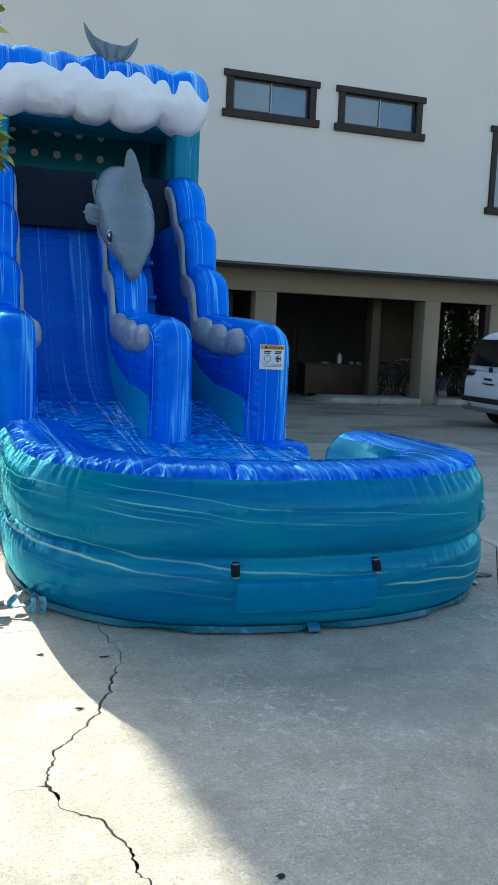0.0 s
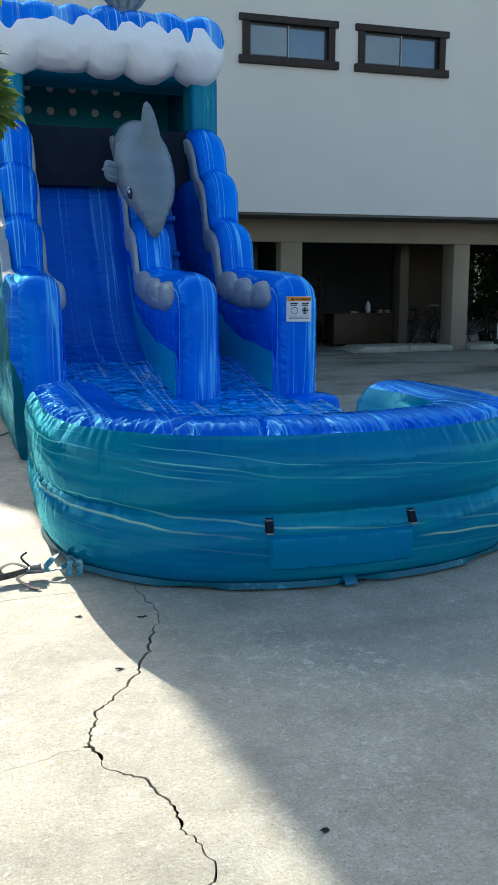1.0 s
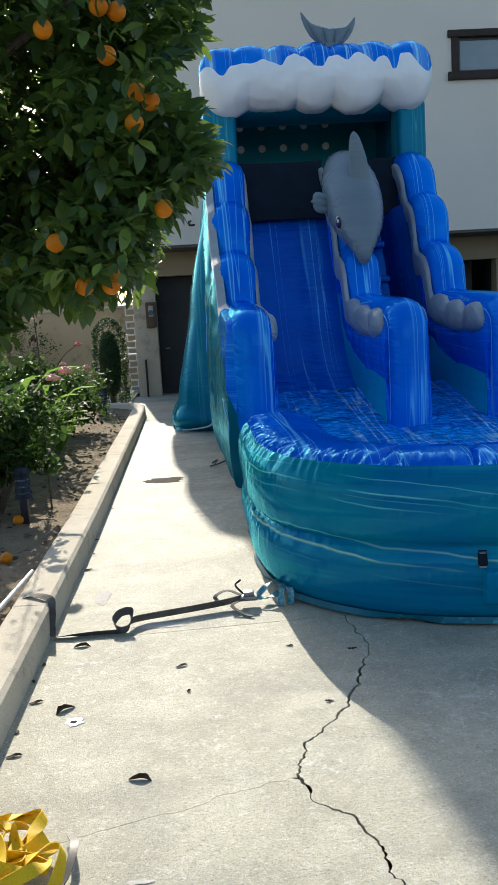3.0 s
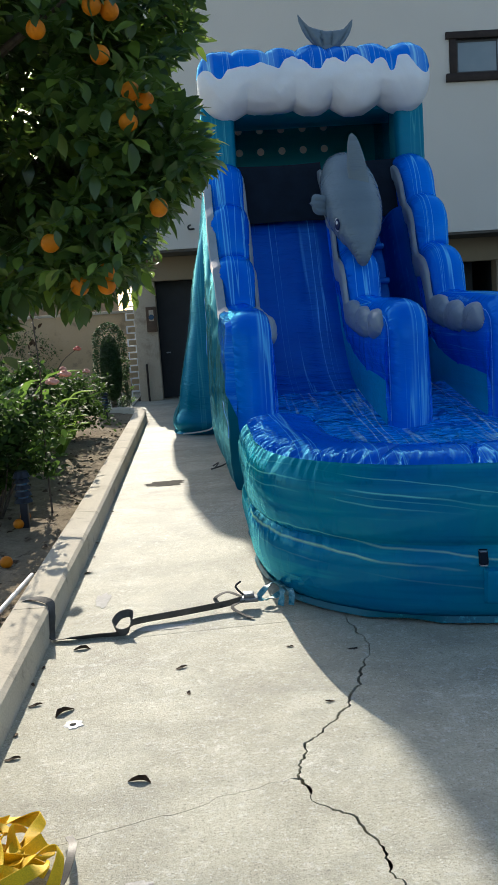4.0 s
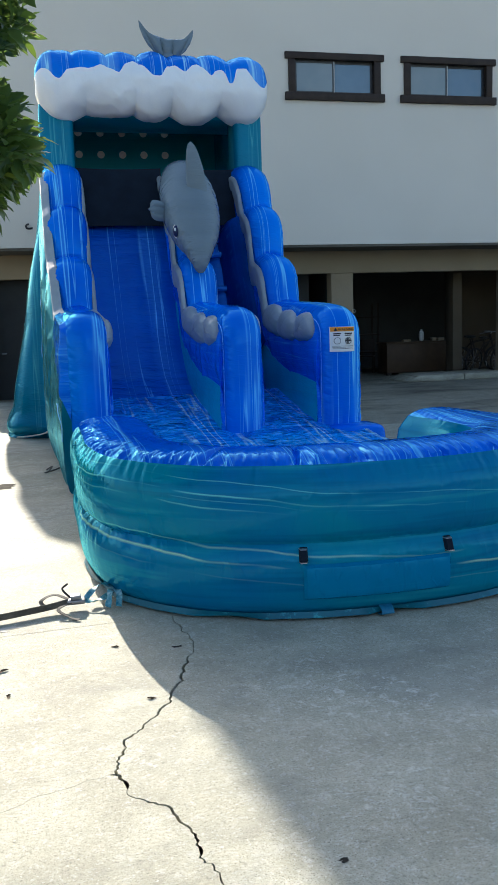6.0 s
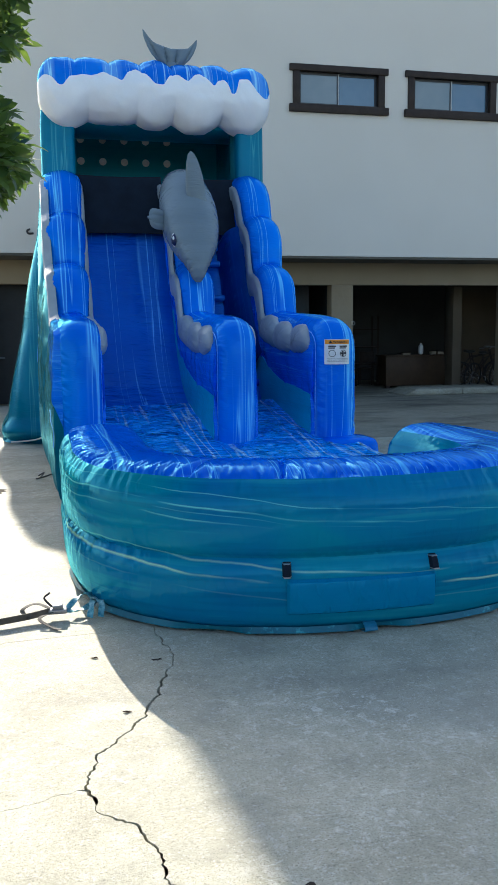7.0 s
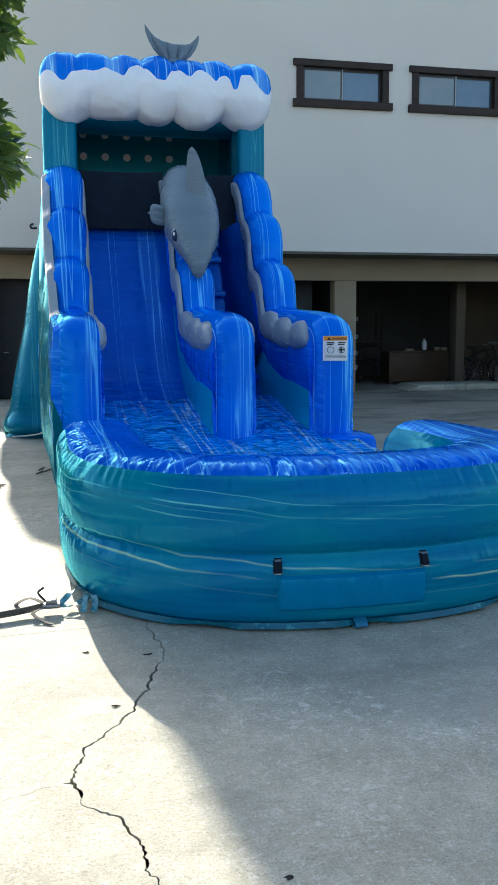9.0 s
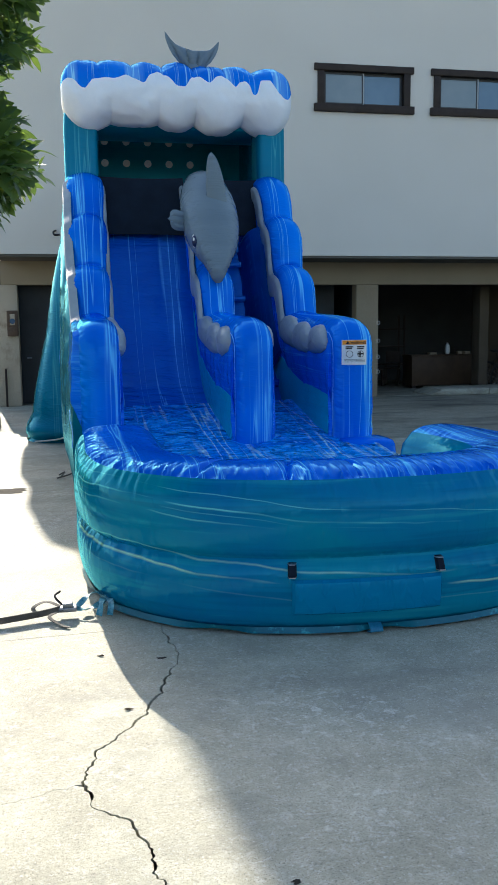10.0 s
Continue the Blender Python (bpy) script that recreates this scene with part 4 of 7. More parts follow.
def lane(x0, x1, seed, drop=0.0):
    def f(u, v):
        p = LC[round(v * 90)]
        s = math.sin(u * math.pi * 3)
        q = 0.012 * abs(s) + 0.012 * (0.35 - abs(noise.noise(Vector((u * 3 + v * 4, v * 22, seed))))) + 0.007 * (0.3 - abs(noise.noise(Vector((u * 8 - v * 5, v * 50, seed + 4)))))
        q += 0.03 * max(0.0, 0.25 - v) * noise.noise(Vector((u * 9, v * 30, seed + 2)))
        return (x0 + (x1 - x0) * u, p.x - 0.8 * q, p.y + 0.6 * q + drop)
    return surf(f, 60, 90)


sp("slide_lane", lane(0.62, 1.84, 1.0), M_LANE, "blue marbled vinyl sliding lane")
sp("climbing_lane", lane(2.10, 2.84, 2.0, -0.22), M_LANE, "dark blue climbing lane with rungs")
for k in range(7):
    y, z = LC[int(30 + k * 8)][:2]
    sp("rung", tube([(2.15, y - 0.03, z - 0.17), (2.5, y - 0.05, z - 0.165), (2.8, y - 0.03, z - 0.17)], 0.04, 10, 8), M_LANE, "rounded blue vinyl climbing rung")



def bolster(u, v):
    """Air-filled inner side of the outer wall, curving in over the climbing lane."""
    p = LC[round(34 + u * 40)]
    a = v * math.pi / 2
    q = 0.008 * noise.noise(Vector((u * 14, v * 3, 6)))
    wid = 0.32 * min(1.0, 0.25 + u * 2.2)
    return (2.80 - wid * math.cos(a) ** 0.8 + q, p.x - 0.34 * math.sin(a), p.y - 0.21 + 0.30 * math.sin(a) + q)


sp("inner_bolster", surf(bolster, 70, 24), M_DEEP, "bulging side of the climbing lane, its shade put into the blue")

# stepped side walls: one wavy blue air wall each over a teal lower side
OUTLINE = [(7.62, 0.40), (7.575, 0.6), (7.56, 0.9), (7.56, 1.2), (7.565, 1.38), (7.61, 1.51), (7.76, 1.60), (8.05, 1.635), (8.6, 1.66), (9.2, 1.70), (9.48, 1.735),
           (9.58, 1.80), (9.635, 1.93), (9.70, 2.09), (9.84, 2.22), (10.02, 2.285), (10.15, 2.325),
           (10.22, 2.42), (10.255, 2.58), (10.32, 2.75), (10.45, 2.885), (10.62, 2.965),
           (10.72, 3.06), (10.80, 3.23), (10.95, 3.40), (11.15, 3.51), (11.5, 3.58), (11.9, 3.60)]
CREASES = [(9.52, 1.76), (10.18, 2.36), (10.66, 3.0)]
FOOT = [(7.64, 0.46), (7.66, 0.70), (7.70, 0.89), (7.9, 0.94), (8.4, 0.96), (9.0, 1.01), (9.6, 1.15), (10.1, 1.46), (10.6, 2.0), (11.2, 2.62), (11.9, 2.9)]


def wall_lines(stop):
    """The wall's top line at even steps, its normals, arc length and the matching foot line."""
    pts = [q for q in OUTLINE if q[0] <= stop]
    raw = catmull([(a, b, 0) for a, b in pts], 600)
    arc = [0.0]
    for a, b in zip(raw, raw[1:]):
        arc.append(arc[-1] + (b - a).length)
    n = int(arc[-1] / 0.012)
    s = np.linspace(0, arc[-1], n + 1)
    ys, zs = np.interp(s, arc, [p.x for p in raw]), np.interp(s, arc, [p.y for p in raw])
    foot = catmull([(a, b, 0) for a, b in FOOT if a <= stop], 300)
    fy, fz = [], []
    far = np.array([[p.x, p.y] for p in foot])
    lo = 0
    for i in range(n + 1):
        k = lo + int(np.argmin(np.abs((far[lo:, 0] - 0.16 - ys[i]) * 0.8 + (far[lo:, 1] + 0.62 - zs[i]) * 0.5)))
        lo = max(lo, min(k, lo + 5))
        fy.append(far[lo, 0]), fz.append(far[lo, 1])
    k = np.ones(31) / 31
    fy, fz = [np.convolve(np.pad(np.array(q), 15, mode="edge"), k, mode="valid") for q in (fy, fz)]
    return n, s, ys, zs, fy, fz


def wall_body(x0, x1, stop, seed, flare=0.0):
    n, s, ys, zs, fy, fz = wall_lines(stop)
    cx, hx = (x0 + x1) / 2, (x1 - x0) / 2
    strip = [(-1.03, -0.16), (-1.045, -0.10), (-1.01, -0.04), (-0.95, -0.018), (-0.84, 0.006), (-0.6, 0.042), (-0.3, 0.062), (0.0, 0.068)]
    strip = strip + [(-a, b) for a, b in strip[-2::-1]]
    prof = catmull([(a, b, 0) for a, b in strip], 40)
    dips = [float(s[np.argmin((ys - a) ** 2 + (zs - b) ** 2)]) for a, b in CREASES if a < stop]
    NF = 12

    def edge(i, j):
        px, po = prof[j].x, prof[j].y
        a, b = max(i - 2, 0), min(i + 2, n)
        t = Vector((ys[b] - ys[a], zs[b] - zs[a])).normalized()
        ny, nz = -t.y, t.x
        near = math.exp(-((abs(px) - 0.9) / 0.17) ** 2)
        rip = near * (0.014 * noise.noise(Vector((s[i] * 15, px * 2, seed))) + 0.026 * (0.3 - abs(noise.noise(Vector((s[i] * 24 + px * 3, px, seed + 3))))))
        for c in dips:
            d = s[i] - c
            rip -= 0.026 * math.exp(-(d / 0.022) ** 2) * (1 - 0.4 * px * px)
            rip += 0.011 * math.exp(-((abs(d) - 0.07) / 0.05) ** 2) * noise.noise(Vector((px * 16, d * 5, seed + c)))
        ends = [-0.2] + dips + [float(s[-1]) + 0.3]
        for a, b in zip(ends, ends[1:]):
            if a <= s[i] <= b:
                rip += 0.032 * (math.sin((s[i] - a) / (b - a) * math.pi) ** 0.6 - 0.5) * (1 - 0.45 * px * px)
        o = po + rip + 0.007 * noise.noise(Vector((px * 2, s[i] * 1.6, seed)))
        wide = max(0.0, min(1.0, (zs[i] - 1.4) / 1.2))
        lobe = 0.0
        for a, b in zip(ends, ends[1:]):
            if a <= s[i] <= b and a > 0:
                lobe = 0.022 * (math.sin((s[i] - a) / (b - a) * math.pi) ** 0.7 - 0.4)
        return cx + hx * px + px * lobe + (flare * wide * px * (1.0 if px < 0 else 0.35)), ys[i] + ny * o, zs[i] + nz * o

    def f(u, v):
        i, j = round(u * n), round(v * (40 + 2 * NF))
        if NF <= j <= NF + 40:
            return edge(i, j - NF)
        side = -1 if j < NF else 1
        k = (NF - j) / NF if j < NF else (j - NF - 40) / NF
        x, y, z = edge(i, 0 if side < 0 else 40)
        b = 0.030 * math.sin(min(1.0, k * 1.1) * math.pi) ** 0.8 + 0.010 * noise.noise(Vector((s[i] * 5, k * 2, seed + side)))
        b += 0.012 * (0.3 - abs(noise.noise(Vector((s[i] * 3 + k * 7, k * 3, seed + 9)))))
        if flare and side < 0:
            b = -0.03 * k
        return x + side * b, y + (fy[i] - y) * k, z + (fz[i] - z) * k
    bm = surf(f, n, 40 + 2 * NF)
    bm.verts.ensure_lookup_table()
    w = 41 + 2 * NF
    bm.faces.new([bm.verts[j] for j in range(w)])
    bm.faces.new([bm.verts[n * w + j] for j in range(w)])
    bm.faces.ensure_lookup_table()
    for q in range(n * (w - 1)):
        if not NF + 2 <= q % (w - 1) < NF + 38:
            bm.faces[q].material_index = 1
    pipes = [[edge(i, j) for i in range(0, n + 1)] for j in (4, 36)]
    return bm, pipes


def lower_panel(x0, x1, seed):
    """The teal body below a wall's blue part."""
    topl = catmull([(7.74, 0.92, 0), (8.3, 0.97, 0), (9.0, 1.03, 0), (9.8, 1.28, 0), (10.5, 1.92, 0), (11.3, 2.72, 0), (11.9, 2.95, 0)], 90)

    def f(u, v):
        p = topl[round(u * 90)]
        w = v * 3
        bul = 0.030 + 0.010 * math.sin(u * 9) + 0.012 * noise.noise(Vector((u * 14, v * 3, seed)))
        if w < 1:
            return (x0 - bul * math.sin(w * math.pi) - 0.010, p.x, p.y * w)
        if w < 2:
            return (x0 - 0.010 + (x1 - x0 + 0.020) * (w - 1), p.x, p.y)
        return (x1 + bul * math.sin((3 - w) * math.pi) + 0.010, p.x, p.y * (3 - w))
    bm = surf(f, 90, 36)
    bm.verts.ensure_lookup_table()
    for i in (0, 90):
        bm.faces.new([bm.verts[i * 37 + j] for j in range(37)])
    return bm


WALLS = [("side_wall", 0.335, 0.69, 12), ("divider_wall", 1.80, 2.16, 10.9), ("side_wall", 2.78, 3.16, 12)]
for k, (nm, a, b, stop) in enumerate(WALLS):
    wall = sp(nm, lower_panel(a, b, k), M_TEAL_IN, "teal vinyl lower side of a stepped blue wall")
    body, pipes = wall_body(a, b, stop, k * 7, 0.07 if k == 0 else 0.0)
    sp("air_wall", body, [M_BLUE_X, M_BLUE_Z], "wavy blue marbled inflated wall")
    for line in pipes:
        sp("seam_piping", tube(line, 0.005, 5), M_PIPING, "thin pale blue seam piping")


# air-filled flank on the planter side: teal belly, blue shoulder and scalloped grey band
def flank_top(y):
    return float(np.interp(y + 0.05, [7.62, 7.8, 8.6, 9.5, 9.62, 9.84, 10.16, 10.25, 10.45, 10.66, 10.78, 11.1, 11.9], [1.50, 1.60, 1.66, 1.74, 1.95, 2.22, 2.34, 2.56, 2.88, 3.0, 3.2, 3.48, 3.6]))


def flank_at(y, z, proud=0.0):
    d = max(0.0, flank_top(y) - z)
    b = float(np.interp(y, [7.58, 7.68, 8.2, 9.0, 10.0, 11.0, 11.9], [0.02, 0.07, 0.105, 0.145, 0.165, 0.11, 0.09]))
    k = 1 - math.exp(-(d + 0.04) / 0.62)
    if z < 0.6:
        k *= 0.2 + 0.8 * math.sqrt(max(0.0, 1 - ((0.6 - z) / 0.6) ** 2))
    fold = 0.018 * (0.3 - abs(noise.noise(Vector((y * 1.6 - z * 0.8, z * 2.4, 3))))) + 0.012 * noise.noise(Vector((y * 4, z * 6, 8)))
    tuck = 0.07 * max(0.0, 1 - (flank_top(y) + 0.025 - z) / 0.05) + 0.05 * max(0.0, (7.67 - y) / 0.07)
    return (0.312 + tuck - 0.055 * max(0.0, min(1.0, (flank_top(y) - 1.5) / 1.2)) - b * k - fold * min(1.0, d * 4) - proud, y, z)


def flank_patch(y0, y1, hi, lo, proud, nu=120, nv=30, butt=False):
    """A piece of the flank between two heights given over y, its edges tucked in."""
    def f(u, v):
        y = y0 + (y1 - y0) * u
        a, b = hi(y), lo(y)
        edge = min(1.0, 1.0 if butt else u / 0.03, (1 - u) / 0.03, v / 0.05, (1 - v) / 0.05)
        return flank_at(y, a + (b - a) * v, proud * edge if proud else 0.0)
    return surf(f, nu, nv)


flank = sp("outer_flank", flank_patch(7.58, 11.9, lambda y: flank_top(y) + 0.025, lambda y: 0.0, 0.0, 220, 90), M_FLANK, "bulging teal vinyl flank of the slide")
sub("flank_shoulder", flank_patch(7.58, 9.05, lambda y: flank_top(y) + 0.02, lambda y: float(np.interp(y, [7.58, 7.66, 7.8, 8.0, 8.3, 8.6, 9.05], [0.66, 0.86, 1.02, 1.14, 1.24, 1.36, 1.54])), 0.022, 120, 30, True), M_BLUE_Z, "blue vinyl shoulder of the flank", flank)
sub("flank_trim", flank_patch(8.75, 11.6, lambda y: flank_top(y) + 0.022, lambda y: flank_top(y) - 0.03 - (0.01 + 0.06 * abs(math.sin((y - 8.70) * 3.3)) ** 0.7) * min(1.0, (y - 8.7) * 2.5), 0.018), M_ROCK_V, "grey scalloped vinyl band along the steps", flank)
for y0, y1, z0, z1 in ((8.3, 7.68, 0.80, 0.50), (10.9, 10.4, 2.0, 1.2)):
    sub("flank_seam", tube([flank_at(y0 + (y1 - y0) * k / 16, z0 + (z1 - z0) * (k / 16) ** 1.4, 0.006) for k in range(17)], 0.004, 6), M_PIPING, "pale welded seam", flank)

# spreading foot of the outer wall by the entrance
sp("wall_foot", pillow((3.06, 7.50, 0.40), (0.28, 0.22, 0.13), 0.45, 0.45, 40, 18, 0.3, 0.03), M_BLUE_Z)


# grey rock shapes: boulders on the shoulder and a scalloped sheet up the steps
def boulders(x, side, seed):
    bm = bmesh.new()
    for cy, cz, hy, hz, tilt in ((9.28, 1.56, 0.42, 0.17, 0.14), (8.72, 1.50, 0.36, 0.165, 0.05), (8.10, 1.475, 0.27, 0.145, -0.10)):
        m = Matrix.Translation((x, cy, cz)) @ Matrix.Rotation(tilt, 4, "X")

        def f(u, v):
            th, ph = u * math.tau, (v - 0.5) * math.pi
            a = sgn_pow(math.cos(ph), 0.75)
            p = Vector((0.085 * math.sin(ph), hy * a * sgn_pow(math.cos(th), 0.75) * (1 - 0.25 * math.sin(th)), hz * a * sgn_pow(math.sin(th), 0.7)))
            k = 1 + 0.10 * noise.noise(Vector((p.y * 4, p.z * 6, seed + cy))) + 0.05 * (0.3 - abs(noise.noise(Vector((th * 5, ph * 1.5, seed + cy))))) * 2
            return m @ (p * k)
        join(bm, surf(f, 56, 18, cu=True))
    return bm


def step_sheet(x, side, seed):
    """Flat grey vinyl behind the steps' front edge, its far edge in scallops."""
    n, s, ys, zs, fy, fz = wall_lines(12)
    i0 = int(np.argmin(np.abs(zs - 1.72) + np.abs(ys - 9.40)))
    m = 150

    def f(u, v):
        i = i0 + int(round(u * (n - 26 - i0)))
        q = Vector((fy[i] - ys[i], fz[i] - zs[i]))
        ln = q.length
        q = q / ln
        wid = (0.26 + 0.09 * abs(math.sin(u * math.pi * 3.4 + 0.4)) ** 0.6 - 0.10 * u) * min(1.0, 0.35 + u * 8)
        d = 0.055 + min(wid, ln * 0.8) * v
        b = 0.050 + 0.018 * math.sin(v * math.pi) ** 0.5 + 0.004 * noise.noise(Vector((u * 30, v * 4, seed)))
        b -= 0.03 * max(0.0, (abs(v - 0.5) - 0.4) / 0.1)
        return (x + side * b, ys[i] + q.x * d, zs[i] + q.y * d)
    return surf(f, m, 12)


for k, (x, side) in enumerate(((0.70, 1), (1.79, -1), (2.17, 1), (2.77, -1))):
    sp("rock_trim", boulders(x, side, k * 3.0), M_ROCK_V, "grey boulder-shaped vinyl trim")
    if k != 2:
        sp("step_trim", step_sheet(x - side * 0.01, side, k), M_ROCK_V, "grey scalloped vinyl trim along the steps")

# rear tower
CXS = 1.76


def tower(u, v):
    z = 3.45 * v
    hw = 2.17 - 0.67 * v
    th = u * math.tau
    y = 13.1 + (1.25 - 0.15 * v) * sgn_pow(math.cos(th), 0.4)
    x = CXS + hw * sgn_pow(math.sin(th), 0.4)
    k = 0.03 * noise.noise(Vector((x * 2, y * 2, z * 1.2))) + 0.03 * math.sin(z * 2.2) + 0.07 * math.exp(-((z - 0.16) / 0.13) ** 2) - 0.05 * math.exp(-(z / 0.05) ** 2)
    return (x + math.copysign(k, x - CXS), y - (k if y < 13.1 else -k), z)


sp("rear_tower", surf(tower, 120, 90, cu=True), M_TEAL_X, "teal marbled vinyl tower flaring to the ground")
sp("platform", boxes((0.7, 2.9, 11.2, 14.0, 2.70, 2.84), bev=0.04), M_BLUE_Z)
for a, b in ((0.25, 0.70), (2.83, 3.22)):
    sp("post", pillow(((a + b) / 2, 11.62, 3.86), ((b - a) / 2, 0.30, 0.66), 0.35, 0.4, 60, 26, pucker=0.03), M_TEAL_X, "teal vinyl canopy post")
    sp("side_panel", boxes(((a + b) / 2 - 0.06, (a + b) / 2 + 0.06, 11.8, 13.5, 3.0, 4.75), bev=0.05), M_TEAL_X)
sp("ceiling", boxes((0.45, 3.05, 11.5, 12.4, 4.25, 4.65), bev=0.05), M_TEAL_BACK)
sp("canopy_roof", boxes((0.3, 3.2, 11.4, 13.6, 4.66, 4.86), bev=0.08), M_TEAL_X)


# Netting is paler for light from behind, put into its colour.
M_VENT = grainy("backlit_mesh", (0.46, 0.58, 0.60), (0.54, 0.65, 0.66), 0.8, 30, 400, 0.3)


def holed_panel(x0, x1, z0, z1, y, xs, zs, r):
    """A sheet with round holes on a grid."""
    bm = bmesh.new()
    ex = [x0] + [v for x in xs for v in (x - 0.12, x + 0.12)] + [x1]
    ez = [z0] + [v for z in zs for v in (z - 0.12, z + 0.12)] + [z1]
    for i in range(len(ex) - 1):
        for j in range(len(ez) - 1):
            a, b, c, d = ex[i], ex[i + 1], ez[j], ez[j + 1]
            if i % 2 and j % 2:
                mx, mz = (a + b) / 2, (c + d) / 2
                o, q = [], []
                for k in range(24):
                    t = k / 24 * math.tau
                    cx, cz = math.cos(t), math.sin(t)
                    s = 0.12 / max(abs(cx), abs(cz))
                    o.append(bm.verts.new((mx + cx * s, y, mz + cz * s)))
                    q.append(bm.verts.new((mx + cx * r, y, mz + cz * r)))
                for k in range(24):
                    bm.faces.new((o[k], o[(k + 1) % 24], q[(k + 1) % 24], q[k]))
            else:
                bm.faces.new([bm.verts.new(p) for p in ((a, y, c), (b, y, c), (b, y, d), (a, y, d))])
    return bm


sp("back_panel", holed_panel(0.4, 3.1, 2.9, 4.75, 13.4, [0.86, 1.19, 1.52, 1.85, 2.18], [4.14, 4.46], 0.056), M_TEAL_BACK, "dark teal panel with round vent holes", smooth=False)


def mesh_disc(x, y, z, r):
    """A round piece of open netting."""
    bm = bmesh.new()
    for k in range(-6, 7):
        o = k * r / 6.5
        h = math.sqrt(r * r - o * o)
        box(bm, x + o - 0.0042, x + o + 0.0042, y, y + 0.003, z - h, z + h)
        box(bm, x - h, x + h, y + 0.003, y + 0.006, z + o - 0.0042, z + o + 0.0042)
    return bm


for x in (0.86, 1.19, 1.52, 1.85, 2.18):
    for z in (4.14, 4.46):
        sp("vent_mesh", mesh_disc(x, 13.41, z, 0.075), M_VENT, "grey netting over a vent hole", smooth=False)
nets = [(0.66, 1.80), (2.12, 2.88)]
for a, b in nets:
    sp("safety_net", surf(lambda u, v: (a + (b - a) * u, 10.93 + 0.45 * v + 0.02 * math.sin(u * 3.14), 2.80 + 0.80 * v + 0.012 * math.sin(u * 3.14) * (1 - 2 * v)), 16, 12), M_NET, "black mesh curtain")

# wave canopy: white foam under a blue crest
LUMPS = [0.0, 0.63, 1.25, 1.73, 2.37, 3.04]


DEEP = [1.0, 0.35, 0.85, 1.05, 1.15]


def wave_r(s):
    """0 in a notch between two lumps, about 1 on a lump."""
    for a, b, d in zip(LUMPS, LUMPS[1:], DEEP):
        if a <= s <= b:
            return d * math.sin((s - a) / (b - a) * math.pi) ** 0.9
    return 0.0


SPRAY = [(0.0, 20), (0.08, 23), (0.17, 15), (0.25, -2), (0.31, -4), (0.40, 16), (0.55, 20), (0.67, 18), (0.83, 28), (0.96, 18), (1.05, 11), (1.13, 30), (1.24, 39),
         (1.36, 27), (1.47, 8), (1.58, 7), (1.66, 28), (1.77, 29), (1.90, 16), (2.0, 33), (2.08, 37), (2.24, 9), (2.29, 22), (2.37, 24), (2.41, 18), (2.46, -5),
         (2.52, -3), (2.57, 27), (2.71, 28), (2.80, 6), (2.90, -9), (2.97, -10), (3.01, 10), (3.04, 20)]
CREST = [0.0, 0.47, 0.90, 1.30, 1.70, 2.10, 2.50, 3.04]


def foam_edge(s):
    """The angle at which white meets blue: rounded white peaks, hanging blue tongues."""
    q = [np.interp(s + d, [a for a, _ in SPRAY], [b for _, b in SPRAY]) for d in (-0.018, 0.0, 0.018)]
    return radians(0.25 * q[0] + 0.5 * q[1] + 0.25 * q[2])


def wave(s, th):
    """A point of the wave roll: s along it, th from the front (0) up over the back."""
    lump = wave_r(s)
    e = min(s, 3.04 - s) / 0.26
    end = 0.35 + 0.65 * (math.sqrt(max(0.0, 1 - (1 - e) ** 2)) if e < 1 else 1.0)
    sn = math.sin(th)
    under = min(1.0, max(0.0, -0.12 - sn) / 0.75) ** 0.8
    pad = next(math.sin((s - a) / (b - a) * math.pi) ** 0.5 if b > a and a <= s <= b else 0.0 for a, b in zip(CREST, CREST[1:]) if s <= b + 1e-6)
    ry = (0.40 + 0.04 * lump * under) * end
    rz = (0.345 + 0.115 * lump * under + 0.065 * max(0.0, sn) ** 0.7 * pad) * end
    big = 0.03 * noise.noise(Vector((s * 2.2, th, 1))) + 0.018 * noise.noise(Vector((s * 5, th * 2.4, 5)))
    big += 0.010 * (0.3 - abs(noise.noise(Vector((s * 9 + th * 2, th * 2.2, 9)))))
    pk = 0.010 * (0.3 - abs(noise.noise(Vector((s * 34, th * 2, 4))))) * math.exp(-((th - foam_edge(s)) / 0.28) ** 2)
    return (0.24 + s, 11.42 - (ry + big + pk) * math.cos(th), 4.64 + (rz + big + pk) * sn)


sp("foam", surf(lambda u, v: wave(3.04 * u, -radians(150) + v * (foam_edge(3.04 * u) + radians(150))), 320, 44), M_FOAM, "white billowing foam of inflated vinyl")
sp("wave_crest", surf(lambda u, v: wave(3.04 * u, foam_edge(3.04 * u) + v * (radians(215) - foam_edge(3.04 * u))), 320, 36), M_CREST, "blue marbled wave crest")


